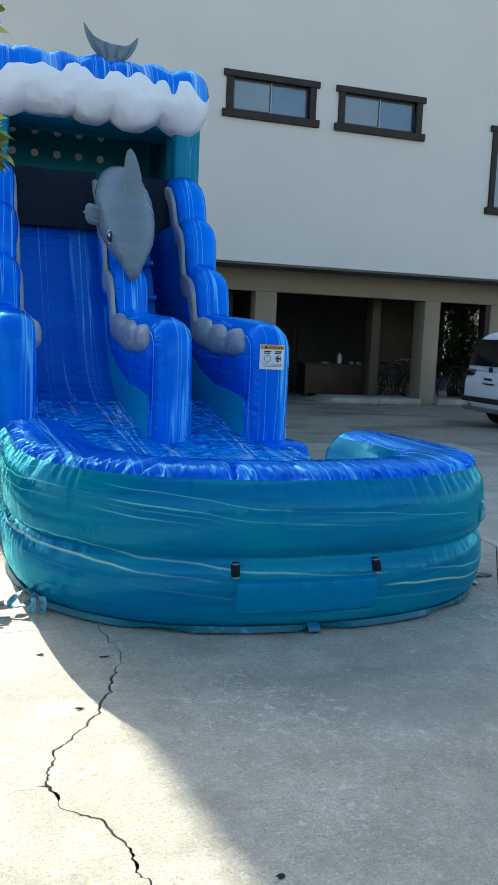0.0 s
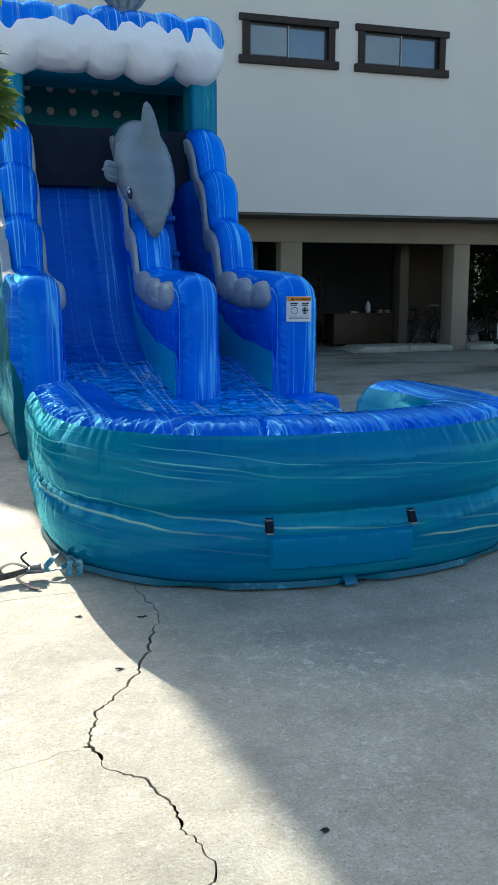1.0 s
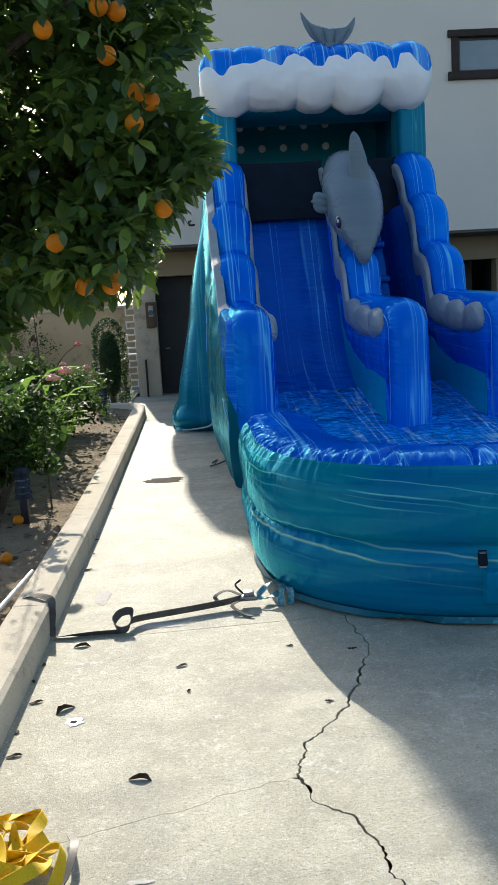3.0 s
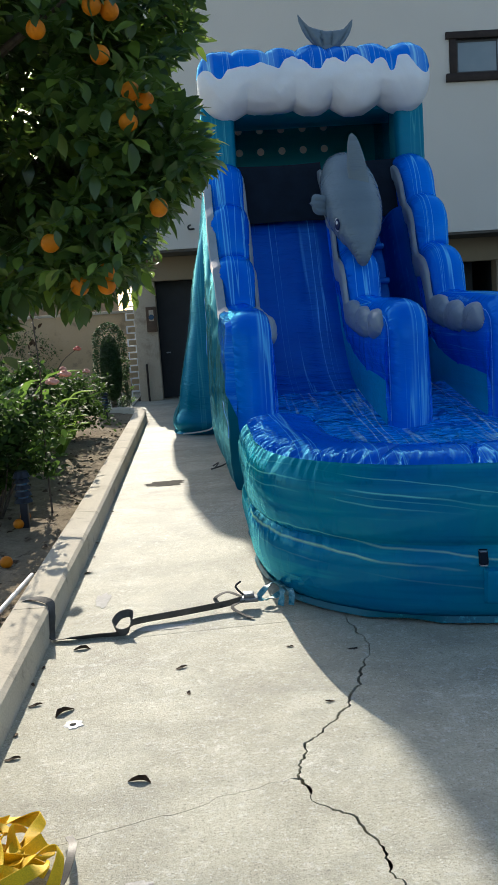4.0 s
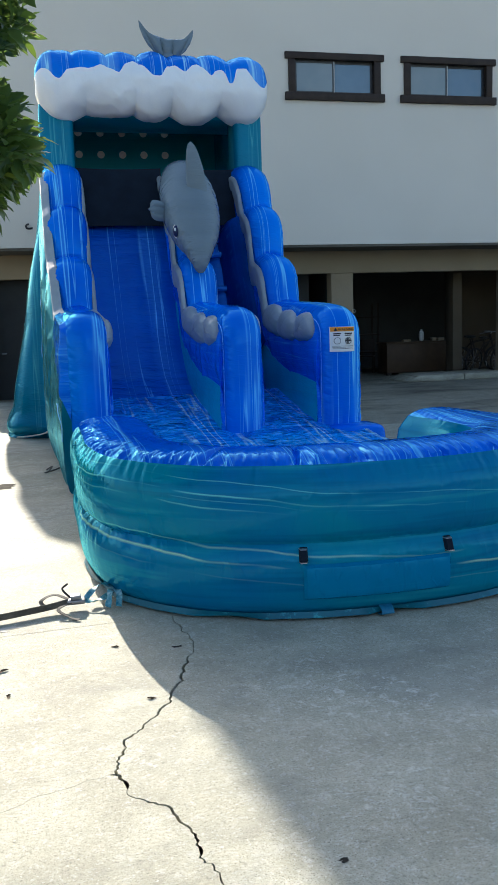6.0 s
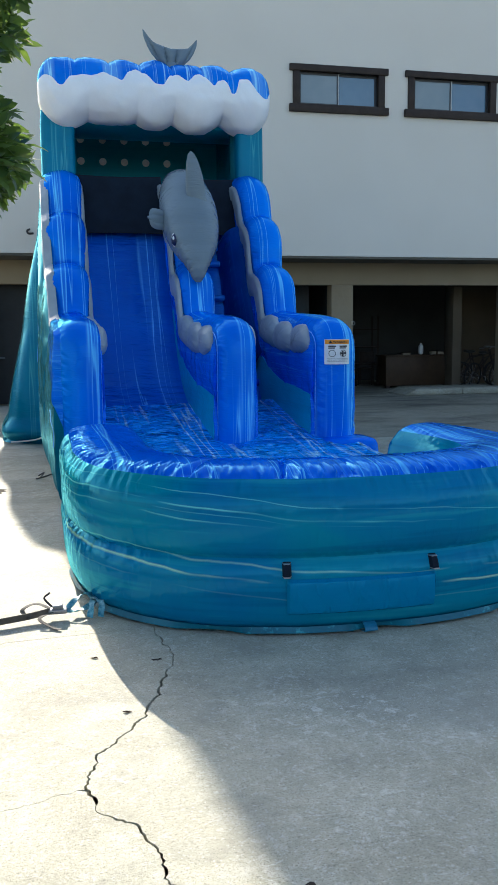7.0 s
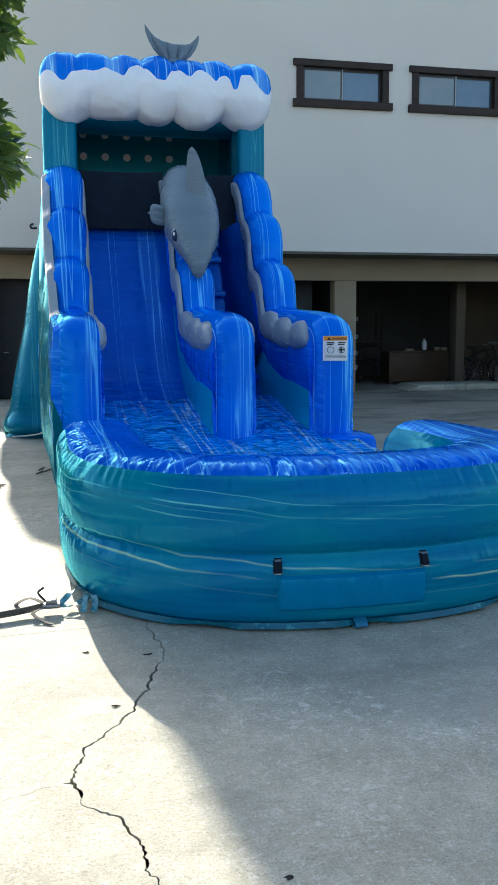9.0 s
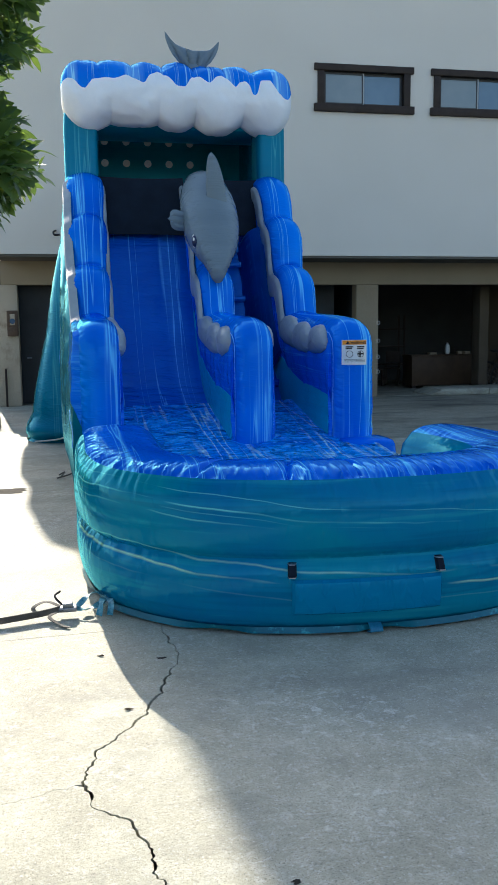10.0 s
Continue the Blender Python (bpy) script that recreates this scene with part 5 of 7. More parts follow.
# dolphin figure and its tail
def dolphin():
    spine = catmull([(1.955, 9.55, 2.125), (1.956, 9.545, 2.15), (1.96, 9.56, 2.26), (1.97, 9.66, 2.42), (1.975, 9.83, 2.60), (1.965, 10.03, 2.82), (1.955, 10.25, 3.06), (1.945, 10.45, 3.25), (1.95, 10.75, 3.38), (1.97, 11.1, 3.42)], 140)
    rad = catmull([(q, 0, 0) for q in (0.012, 0.055, 0.11, 0.185, 0.28, 0.335, 0.335, 0.29, 0.20, 0.1)], 140)

    def f(u, v):
        i = round(u * 140)
        p, r = spine[i], rad[i].x
        d = (spine[min(i + 1, 140)] - spine[max(i - 1, 0)]).normalized()
        a = Vector((1, 0, 0))
        a = (a - d * a.dot(d)).normalized()
        b = d.cross(a)
        t = v * math.tau
        seam = 0.025 * (0.3 - abs(noise.noise(Vector((i * 0.42, math.cos(t) * 1.5, 3))))) * math.exp(-((abs(math.cos(t)) - 0.8) / 0.25) ** 2)
        beak = 0.75 + 0.25 * min(1.0, i / 30)
        return p + (r + seam) * (math.cos(t) * a + math.sin(t) * b * beak)
    bm = surf(f, 140, 56, cv=True)
    bm.verts.ensure_lookup_table()
    bm.faces.new([bm.verts[j] for j in range(56)])
    # back fin and side flippers
    def fin(root, tip, chord, thick, back, blunt=1.6, slim=0.0):
        root, tip, chord, back = Vector(root), Vector(tip), Vector(chord), Vector(back)
        nrm = chord.cross(tip - root).normalized()
        def g(u, v):
            t = v * math.tau
            w = max(0.0, 1 - u ** blunt) ** 0.5
            p = root.lerp(tip, u) + back * (u * u)
            return p + chord * (0.5 * w * (1 - slim * u) * math.cos(t)) + nrm * (thick * w * (1 - 0.6 * u) * math.sin(t))
        return surf(g, 16, 20, cv=True)
    join(bm, fin((2.02, 9.90, 3.08), (1.965, 9.80, 3.64), (0.25, 0, -0.03), 0.06, (-0.02, 0.0, 0.0)))
    def flipper(u, v):
        w = math.sqrt(max(0.0, 1 - u ** 9))
        c, d = math.cos(v * math.tau), math.sin(v * math.tau)
        groove = 0.55 + 0.45 * abs(math.cos(c * 4.7))
        return (1.80 - 0.345 * u - 0.03 * u * math.cos(c * 4.7), 10.10 - 0.13 * u - 0.042 * groove * w * d, 2.865 + 0.035 * u * u - (0.095 + 0.04 * u) * w * c)
    join(bm, surf(flipper, 28, 36, cv=True))
    join(bm, fin((2.22, 10.12, 2.95), (2.325, 10.2, 2.93), (0.0, -0.02, 0.14), 0.03, (0, 0, 0)))
    n0 = len(bm.faces)
    for c, r, ym in (((1.745, 9.775, 2.625), 0.098, 0.0), ((1.722, 9.738, 2.615), 0.068, 1.0), ((1.706, 9.712, 2.632), 0.022, 2.0)):
        join(bm, pillow(c, (r * 0.55, r * 0.5, r), 1, 1, 16, 10))
    bm.faces.ensure_lookup_table()
    per = (len(bm.faces) - n0) // 3
    for k, fc in enumerate(bm.faces[n0:]):
        fc.material_index = 1 + min(2, k // per)
    return bm


def fluke():
    """A ribbed two-lobed tail, standing on the crest."""
    low = ([-1, -0.97, -0.86, -0.70, -0.5, -0.33, -0.18, 0.18, 0.33, 0.5, 0.70, 0.86, 0.97, 1], [0.44, 0.35, 0.245, 0.15, 0.075, 0.03, 0.0, 0.0, 0.03, 0.075, 0.15, 0.245, 0.35, 0.44])
    top = ([-1, -0.95, -0.80, -0.64, -0.5, -0.25, 0, 0.25, 0.5, 0.64, 0.80, 0.95, 1], [0.445, 0.435, 0.365, 0.305, 0.285, 0.272, 0.255, 0.272, 0.285, 0.305, 0.365, 0.435, 0.445])

    def f(u, v):
        t = v * math.tau
        k = math.sin((u - 0.5) * math.pi)
        lo, hi = float(np.interp(k, *low)), max(float(np.interp(k, *top)), float(np.interp(k, *low)) + 0.002)
        h = 0.5 - 0.5 * math.cos(t)
        z = lo + (hi - lo) * h
        # ribs fan out from the root
        fan = k * 0.36 / (0.25 + z) * 1.35
        rib = abs(math.cos(fan * math.pi * 2.2)) ** 0.6
        th = (0.02 + 0.055 * rib) * (1 - abs(k) ** 4) * abs(math.sin(t)) ** 0.7
        return (1.975 + 0.375 * k, 11.45 + 0.08 * k - math.copysign(th, math.sin(t)), 5.015 + 0.95 * z - 0.02 * k)
    bm = surf(f, 110, 48, cv=True)
    join(bm, pillow((1.975, 11.45, 5.0), (0.10, 0.09, 0.10), 0.8, 0.8, 24, 14))
    return bm


sp("dolphin_figure", dolphin(), [M_GREY_V, M_WHITE, M_IRIS, M_WHITE], "grey inflated dolphin diving down the divider")
sp("tail_fin", fluke(), M_GREY_V, "grey two-lobed dolphin tail on the crest")

# warning label on the outer wall
LX0, LX1, LZ0, LZ1, LY = 2.825, 3.065, 1.235, 1.475, 7.508


def on_label(ob):
    """Bend a flat part of the label round the front of the wall."""
    for v in ob.data.vertices:
        px = abs(v.co.x - 2.97) / 0.19
        v.co.y += 7.545 - float(np.interp(px, [0.0, 0.3, 0.6, 0.84, 0.95], [0.068, 0.062, 0.042, 0.006, -0.018])) - 0.016 * (1 - 0.45 * px * px) - LY
    return ob


on_label(sp("warning_label", surf(lambda u, v: (LX0 + (LX1 - LX0) * u, LY, LZ0 + (LZ1 - LZ0) * v), 16, 4), M_WHITE, "white safety label with an orange warning band", smooth=False))
on_label(sp("label_band", surf(lambda u, v: (LX0 + 0.004 + (LX1 - LX0 - 0.008) * u, LY - 0.004, LZ1 - 0.045 + 0.041 * v), 16, 2), M_ORANGE_P, "orange band", smooth=False))


def lettering(text, size, m, mat, parent, at, name="lettering"):
    c = bpy.data.curves.new("text", "FONT")
    c.body, c.size, c.extrude, c.align_x = text, size, 0.0008, "CENTER"
    ob = bpy.data.objects.new("text", c)
    me = bpy.data.meshes.new_from_object(ob)
    bpy.data.objects.remove(ob)
    me.transform(m)
    me.materials.clear()
    me.materials.append(mat)
    return put(part(name, me, None), at, parent)


tri = bmesh.new()
tri.faces.new([tri.verts.new(q) for q in ((LX0 + 0.03, LY - 0.009, LZ1 - 0.038), (LX0 + 0.066, LY - 0.009, LZ1 - 0.038), (LX0 + 0.048, LY - 0.009, LZ1 - 0.009))])
on_label(sp("warning_triangle", tri, M_INK, "", smooth=False))
on_label(lettering("WARNING", 0.033, pose((LX0 + LX1) / 2 + 0.03, LY - 0.009, LZ1 - 0.037, 90), M_INK, slide, SO))
bars = [(0.03, 0.10, 0.060, 0.072), (0.03, 0.09, 0.078, 0.088), (0.135, 0.215, 0.060, 0.072), (0.135, 0.205, 0.078, 0.088)] + [(0.02, 0.22, 0.185 + 0.012 * k, 0.188 + 0.012 * k) for k in range(3)]
for a, b, c, d in bars:
    on_label(sp("print_bar", surf(lambda u, v: (LX0 + a + (b - a) * u, LY - 0.004, LZ1 - d + (d - c) * v), 10, 1), M_INK, "", smooth=False))
for cx in (0.065, 0.172):
    ringb = bmesh.new()
    bmesh.ops.create_cone(ringb, segments=20, radius1=0.033, radius2=0.033, depth=0.003, cap_ends=False, matrix=pose(LX0 + cx, LY - 0.007, LZ1 - 0.135, 90))
    bmesh.ops.solidify(ringb, geom=ringb.faces[:], thickness=0.004)
    on_label(sp("pictogram_ring", ringb, M_INK, ""))
on_label(sp("pictogram", boxes((LX0 + 0.145, LX0 + 0.2, LY - 0.007, LY - 0.0045, LZ1 - 0.14, LZ1 - 0.125), (LX0 + 0.16, LX0 + 0.175, LY - 0.007, LY - 0.0045, LZ1 - 0.165, LZ1 - 0.11)), M_INK, "", smooth=False))


# ---- foliage ----
def leaf_shape(length, width, fold=0.25, droop=0.25):
    """Vertices and faces of one pointed leaf along +y, folded along its rib."""
    vs, fs = [], []
    prof = [(0.0, 0.06), (0.22, 0.72), (0.48, 1.0), (0.75, 0.7), (1.0, 0.0)]
    for k, (t, w) in enumerate(prof):
        y, z = t * length, -droop * length * t * t
        h = w * width / 2
        vs += [(-h, y, z + fold * h), (0, y, z), (h, y, z + fold * h)]
    for k in range(4):
        a = k * 3
        fs += [(a, a + 1, a + 4, a + 3), (a + 1, a + 2, a + 5, a + 4)]
    return vs, fs


def leaf_cloud(name, spots, shapes, mat, rng):
    """One mesh of many leaves; spots: (place, direction, scale)."""
    V, F = [], []
    for p, d, s in spots:
        vs, fs = shapes[rng.randrange(len(shapes))]
        m = Matrix.Translation(p) @ d.to_track_quat("Y", "Z").to_matrix().to_4x4() @ Matrix.Rotation(rng.uniform(-0.7, 0.7), 4, "Y") @ Matrix.Scale(s, 4)
        o = len(V)
        V += [tuple(m @ Vector(v)) for v in vs]
        F += [tuple(i + o for i in f) for f in fs]
    me = bpy.data.meshes.new(name)
    me.from_pydata(V, [], F)
    me.materials.append(mat)
    me.polygons.foreach_set("use_smooth", [True] * len(F))
    return me


def one_leaf(name, shape, mat):
    me = bpy.data.meshes.new(name)
    me.from_pydata(shape[0], [], shape[1])
    me.materials.append(mat)
    me.polygons.foreach_set("use_smooth", [True] * len(shape[1]))
    return me


def rand_dir(rng):
    while True:
        v = Vector((rng.uniform(-1, 1), rng.uniform(-1, 1), rng.uniform(-1, 1)))
        if 0.1 < v.length < 1:
            return v.normalized()


def orange_mesh(r):
    bm = pillow((0, 0, 0), (r, r, r * 0.97), 1, 1, 24, 14)
    return finish(bm, "orange", M_FRUIT)


# orange tree over the planting bed
def orange_tree():
    rng = random.Random(11)
    at = (-1.95, 4.2, 0.09)
    tree = thing("orange_tree", at, "leafy orange tree bearing ripe fruit beside the driveway", "tree")
    put(part("trunk", tube([(-1.95, 4.2, 0.02), (-1.92, 4.18, 0.5), (-1.85, 4.12, 1.0), (-1.72, 4.05, 1.5)], 0.11, 14, 24, 0.075), M_BARK), at, tree)
    limbs = [[(-1.74, 4.06, 1.4), (-1.4, 4.0, 1.7), (-1.1, 3.97, 1.8), (-0.85, 3.95, 1.9)],
             [(-1.74, 4.06, 1.45), (-1.4, 3.7, 2.1), (-0.9, 3.4, 2.6), (-0.4, 3.2, 2.9)],
             [(-1.72, 4.05, 1.5), (-1.5, 4.3, 2.3), (-1.0, 4.5, 3.1), (-0.6, 4.4, 3.6)],
             [(-1.72, 4.05, 1.5), (-2.0, 4.0, 2.4), (-2.1, 3.9, 3.3)],
             [(-1.4, 4.0, 1.7), (-1.0, 4.3, 2.0), (-0.7, 4.25, 2.15), (-0.45, 4.15, 2.3)]]
    for q in limbs:
        put(part("limb", tube(q, 0.05, 8, 20, 0.012), M_BARK), at, tree)
    C, R = Vector((-0.9, 3.9, 2.95)), Vector((1.38, 1.2, 1.6))
    # the crown's reach towards the driveway, cut to fit its outline in the camera's view
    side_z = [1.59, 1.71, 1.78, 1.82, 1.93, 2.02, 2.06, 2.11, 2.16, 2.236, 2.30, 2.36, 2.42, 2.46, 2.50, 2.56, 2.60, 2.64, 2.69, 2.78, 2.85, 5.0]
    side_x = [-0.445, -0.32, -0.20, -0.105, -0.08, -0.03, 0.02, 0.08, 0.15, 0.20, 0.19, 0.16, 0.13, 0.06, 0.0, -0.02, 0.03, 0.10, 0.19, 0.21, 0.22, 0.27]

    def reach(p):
        """Limit at p, scaled along sight lines so the outline fits the camera's view."""
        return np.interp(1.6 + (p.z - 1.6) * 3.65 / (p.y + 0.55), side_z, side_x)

    shapes = [leaf_shape(0.095, 0.050, 0.3, 0.15), leaf_shape(0.115, 0.056, 0.2, 0.3), leaf_shape(0.075, 0.042, 0.4, 0.1)]
    tips, spots, near, low = [], [], [], []
    FRUIT = ((-0.278, 2.8, 2.772), (-0.217, 2.84, 2.765), (-0.487, 2.8, 2.70), (-0.262, 2.8, 2.60), (-0.161, 2.8, 2.466), (-0.113, 2.84, 2.44), (-0.18, 2.82, 2.36),
             (-0.091, 2.82, 2.043), (-0.508, 2.8, 1.933), (-0.315, 2.85, 1.815), (-0.312, 2.82, 1.765), (-0.412, 2.8, 1.766), (-0.78, 2.8, 2.66), (-0.95, 3.3, 1.70))
    while len(tips) < 2000:
        d = rand_dir(rng)
        k = rng.uniform(0.2, 1.0) ** 0.5
        lump = 0.86 + 0.22 * noise.noise(d * 2.3 + Vector((3, 1, 2)))
        p = C + Vector((d.x * R.x, d.y * R.y, d.z * R.z)) * k * lump
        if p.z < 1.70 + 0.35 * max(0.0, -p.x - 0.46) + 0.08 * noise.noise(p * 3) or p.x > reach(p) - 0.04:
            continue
        if p.z > 2.25 and noise.noise(p * 2.2 + Vector((5, 0, 0))) < -0.28:
            continue
        tips.append((p, d))
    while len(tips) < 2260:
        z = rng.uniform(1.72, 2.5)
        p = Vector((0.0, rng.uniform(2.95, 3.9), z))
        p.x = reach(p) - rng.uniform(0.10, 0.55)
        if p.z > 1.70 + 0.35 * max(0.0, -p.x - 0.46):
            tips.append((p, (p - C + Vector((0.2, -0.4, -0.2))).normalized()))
    for _ in range(34):
        p = Vector((-0.86, 3.2, 1.66)) + rand_dir(rng) * rng.uniform(0.02, 0.15)
        low.append((p, (rand_dir(rng) + Vector((0, -0.3, -0.4))).normalized()))
    for p, d in tips + low:
        # a sprig: leaves in a spiral round the end of a twig
        axis = (d * 0.7 + Vector((0, -0.15, 0.35)) + rand_dir(rng) * 0.45).normalized()
        across = axis.orthogonal().normalized()
        turn = rng.uniform(0, 6.28)
        n = rng.randrange(10, 17)
        for q in range(n):
            turn += 2.4
            t = q / n
            rad = Matrix.Rotation(turn, 3, axis) @ across
            b = p + axis * (0.17 * t - 0.10) + rad * 0.012
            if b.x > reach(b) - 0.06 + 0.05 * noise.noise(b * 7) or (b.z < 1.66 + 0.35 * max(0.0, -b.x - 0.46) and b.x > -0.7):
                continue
            ld = (axis * (0.25 + 0.75 * t) + rad * (1.0 - 0.5 * t) + rand_dir(rng) * 0.25).normalized()
            spot = (b, ld, rng.uniform(0.75, 1.25) * (1.0 - 0.25 * t))
            (near if b.x > -0.3 and b.z < 3.1 and b.y < 4.3 and len(near) < 260 and rng.random() < 0.35 else spots).append(spot)
    for q in FRUIT:
        for _ in range(9):
            b = Vector(q) + Vector((rng.uniform(-0.07, 0.07), rng.uniform(0.0, 0.09), rng.uniform(0.02, 0.09)))
            spots.append((b, (rand_dir(rng) + Vector((0, -0.5, -0.3))).normalized(), rng.uniform(0.6, 0.9)))
    ob = put(part("crown", leaf_cloud("crown", spots, shapes, M_CITRUS, rng), None), at, tree)
    ob["kind"] = "stuff"
    meshes = [one_leaf("leaf", s, M_CITRUS) for s in shapes]
    for p, d, s in near:
        ob = put(part("leaf", meshes[rng.randrange(3)], None), at, tree)
        ob.matrix_basis = Matrix.Translation(p) @ d.to_track_quat("Y", "Z").to_matrix().to_4x4() @ Matrix.Rotation(rng.uniform(-1.2, 1.2), 4, "Y") @ Matrix.Scale(s, 4)
    bm = bmesh.new()
    for p, d in tips[:160]:
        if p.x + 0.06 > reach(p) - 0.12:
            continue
        join(bm, tube([p - d * 0.3 + Vector((0, 0, -0.05)), p - d * 0.1, p + d * 0.05], 0.006, 5, 4, 0.003))
    ob = put(part("twig_mass", bm, M_BARK), at, tree)
    ob["kind"] = "stuff"
    fruit = orange_mesh(0.036)
    for p in FRUIT:
        ob = put(part("orange", fruit, None, None, "ripe orange fruit"), at, tree)
        ob.matrix_basis = Matrix.Translation(Vector(p) + Vector((0, 0.13, 0))) @ Matrix.Rotation(rng.uniform(0, 6), 4, rand_dir(rng))


orange_tree()


def bush(name, at, height, radius, mat, count, shapes, seed, label, category="shrub", stems=7, low=0.3, group=""):
    rng = random.Random(seed)
    t = thing(name, at, label, category, group)
    base = Vector(at)
    for k in range(stems):
        a = k / stems * math.tau + rng.uniform(-0.3, 0.3)
        tip = base + Vector((math.cos(a) * radius * 0.6, math.sin(a) * radius * 0.6, height * rng.uniform(0.6, 0.95)))
        put(part("stem", tube([base + Vector((math.cos(a) * 0.05, math.sin(a) * 0.05, -0.03)), base.lerp(tip, 0.5) + Vector((math.cos(a), math.sin(a), 0)) * radius * 0.15, tip], 0.012, 6, 10, 0.004), M_BARK), at, t)
    spots = []
    clumps = [base + Vector((rng.gauss(0, 0.45) * radius, rng.gauss(0, 0.45) * radius, height * rng.uniform(low, 1.0))) for _ in range(max(10, count // 30))]
    for _ in range(count):
        c = clumps[rng.randrange(len(clumps))]
        p = c + rand_dir(rng) * rng.uniform(0, 0.3) * radius
        p.z = max(p.z, base.z + 0.04)
        d = ((p - base - Vector((0, 0, height * 0.4))).normalized() * 0.5 + rand_dir(rng) + Vector((0, 0, 0.15))).normalized()
        spots.append((p, d, rng.uniform(0.7, 1.3)))
    ob = put(part("foliage", leaf_cloud("foliage", spots, shapes, mat, rng), None), at, t)
    ob["kind"] = "stuff"
    return t


SMALL = [leaf_shape(0.055, 0.032), leaf_shape(0.045, 0.028)]
ROSE = [leaf_shape(0.075, 0.046), leaf_shape(0.06, 0.04)]
TINY = [leaf_shape(0.035, 0.022), leaf_shape(0.028, 0.02)]


def z_at(x, y):
    return soil_z(x, y) - 0.005


rose = bush("rose_bush", (-1.78, 6.75, z_at(-1.78, 6.75)), 0.95, 0.55, M_SHRUB, 3600, ROSE, 21, "bushy green rose bush with pink blooms in the bed", "rose bush", 9, 0.35)
rose2 = bush("rose_bush", (-2.0, 9.6, z_at(-2.0, 9.6)), 1.1, 0.55, M_SHRUB, 3000, ROSE, 22, "tall rose bush with small red blooms in the bed", "rose bush", 8, 0.3)
bush("shrub", (-1.95, 12.0, z_at(-1.95, 12.0)), 0.85, 0.6, M_SHRUB, 3000, ROSE, 23, "low green shrub growing in dry soil", "shrub", 7, 0.15)
bush("shrub", (-2.6, 11.0, z_at(-2.6, 11.0)), 0.9, 0.6, M_BROAD, 2400, ROSE, 24, "bright green shrub behind the roses", "shrub", 7, 0.15)
bush("shrub", (-2.75, 7.6, z_at(-2.75, 7.6)), 0.9, 0.6, M_SHRUB, 2600, ROSE, 25, "dark green shrub at the back of the bed", "shrub", 7, 0.15)
bush("shrub", (-1.5, 16.6, 0.02), 1.0, 0.3, M_BROAD, 600, TINY, 26, "small yellow-green shrub by the hedge", "shrub", 5, 0.1)


def strap_plant(at, seed, n, label, big=1.0):
    """A clump of long arching leaves."""
    rng = random.Random(seed)
    t = thing("strap_leaf_plant", at, label, "plant", "strap-leaved plants")
    base = Vector(at)
    for k in range(n):
        a, L = rng.uniform(0, math.tau), rng.uniform(0.45, 0.75) * big
        o = Vector((math.cos(a), math.sin(a), 0))
        up = rng.uniform(0.5, 0.95)
        pts = [base + o * 0.02 + Vector((0, 0, 0.0)), base + o * L * 0.25 + Vector((0, 0, L * 0.55 * up)), base + o * L * 0.42 + Vector((0, 0, L * 0.9 * up)), base + o * L * 0.66 + Vector((0, 0, L * 0.95 * up))]
        line = catmull(pts, 10)
        side = Vector((-o.y, o.x, 0))
        bm = bmesh.new()
        rows = []
        for i, p in enumerate(line):
            w = 0.040 * (0.5 + 0.5 * big) * math.sin(min(1.0, i / 10 * 0.93 + 0.07) * math.pi) ** 0.6 + 0.003
            rows.append([bm.verts.new(p - side * w + Vector((0, 0, w * 0.4))), bm.verts.new(p), bm.verts.new(p + side * w + Vector((0, 0, w * 0.4)))])
        for q, w in zip(rows, rows[1:]):
            bm.faces.new((q[0], q[1], w[1], w[0]))
            bm.faces.new((q[1], q[2], w[2], w[1]))
        put(part("leaf", bm, M_BROAD), at, t)
    return t


for k, (x, y, n, big) in enumerate(((-2.0, 7.8, 36, 1.9), (-1.85, 9.0, 30, 1.5), (-2.3, 10.6, 24, 1.5), (-1.8, 10.4, 22, 1.15), (-2.45, 8.6, 26, 1.8))):
    strap_plant((x, y, z_at(x, y)), 31 + k, n, "clump of long bright green arching leaves", big)


def bloom(at, r, mat, parent, pat):
    bm = bmesh.new()
    rng = random.Random(int(at[0] * -1000))
    for k in range(12):
        a = k * 2.4
        s = r * (0.35 + 0.65 * k / 11)
        join(bm, pillow((at[0] + math.cos(a) * s * 0.6, at[1] + math.sin(a) * s * 0.6, at[2] - 0.03 * k / 11), (s * 0.55, s * 0.55, r * 0.28), 1, 1, 8, 6))
    put(part("bloom", bm, mat, None, "open rose bloom"), pat, parent)


for p in ((-1.12, 6.9, 1.27), (-1.2, 6.75, 1.22), (-1.95, 6.6, 0.95)):
    bloom(p, 0.065, M_PINK, rose, rose.location)
for p in ((-1.35, 9.5, 1.42), (-1.55, 9.6, 1.2), (-1.3, 9.7, 1.15)):
    bloom(p, 0.05, M_RED if p[2] > 1.3 else M_PINK, rose2, rose2.location)
for p, q, tw in ((rose, (-1.15, 6.85, 1.25), 0), (rose2, (-1.36, 9.5, 1.4), 0)):
    put(part("stem", tube([p.location + Vector((0.1, 0, 0.5)), (Vector(q) + p.location + Vector((0.2, 0, 0.9))) / 2, q], 0.007, 6, 12, 0.004), M_BARK), p.location, p)

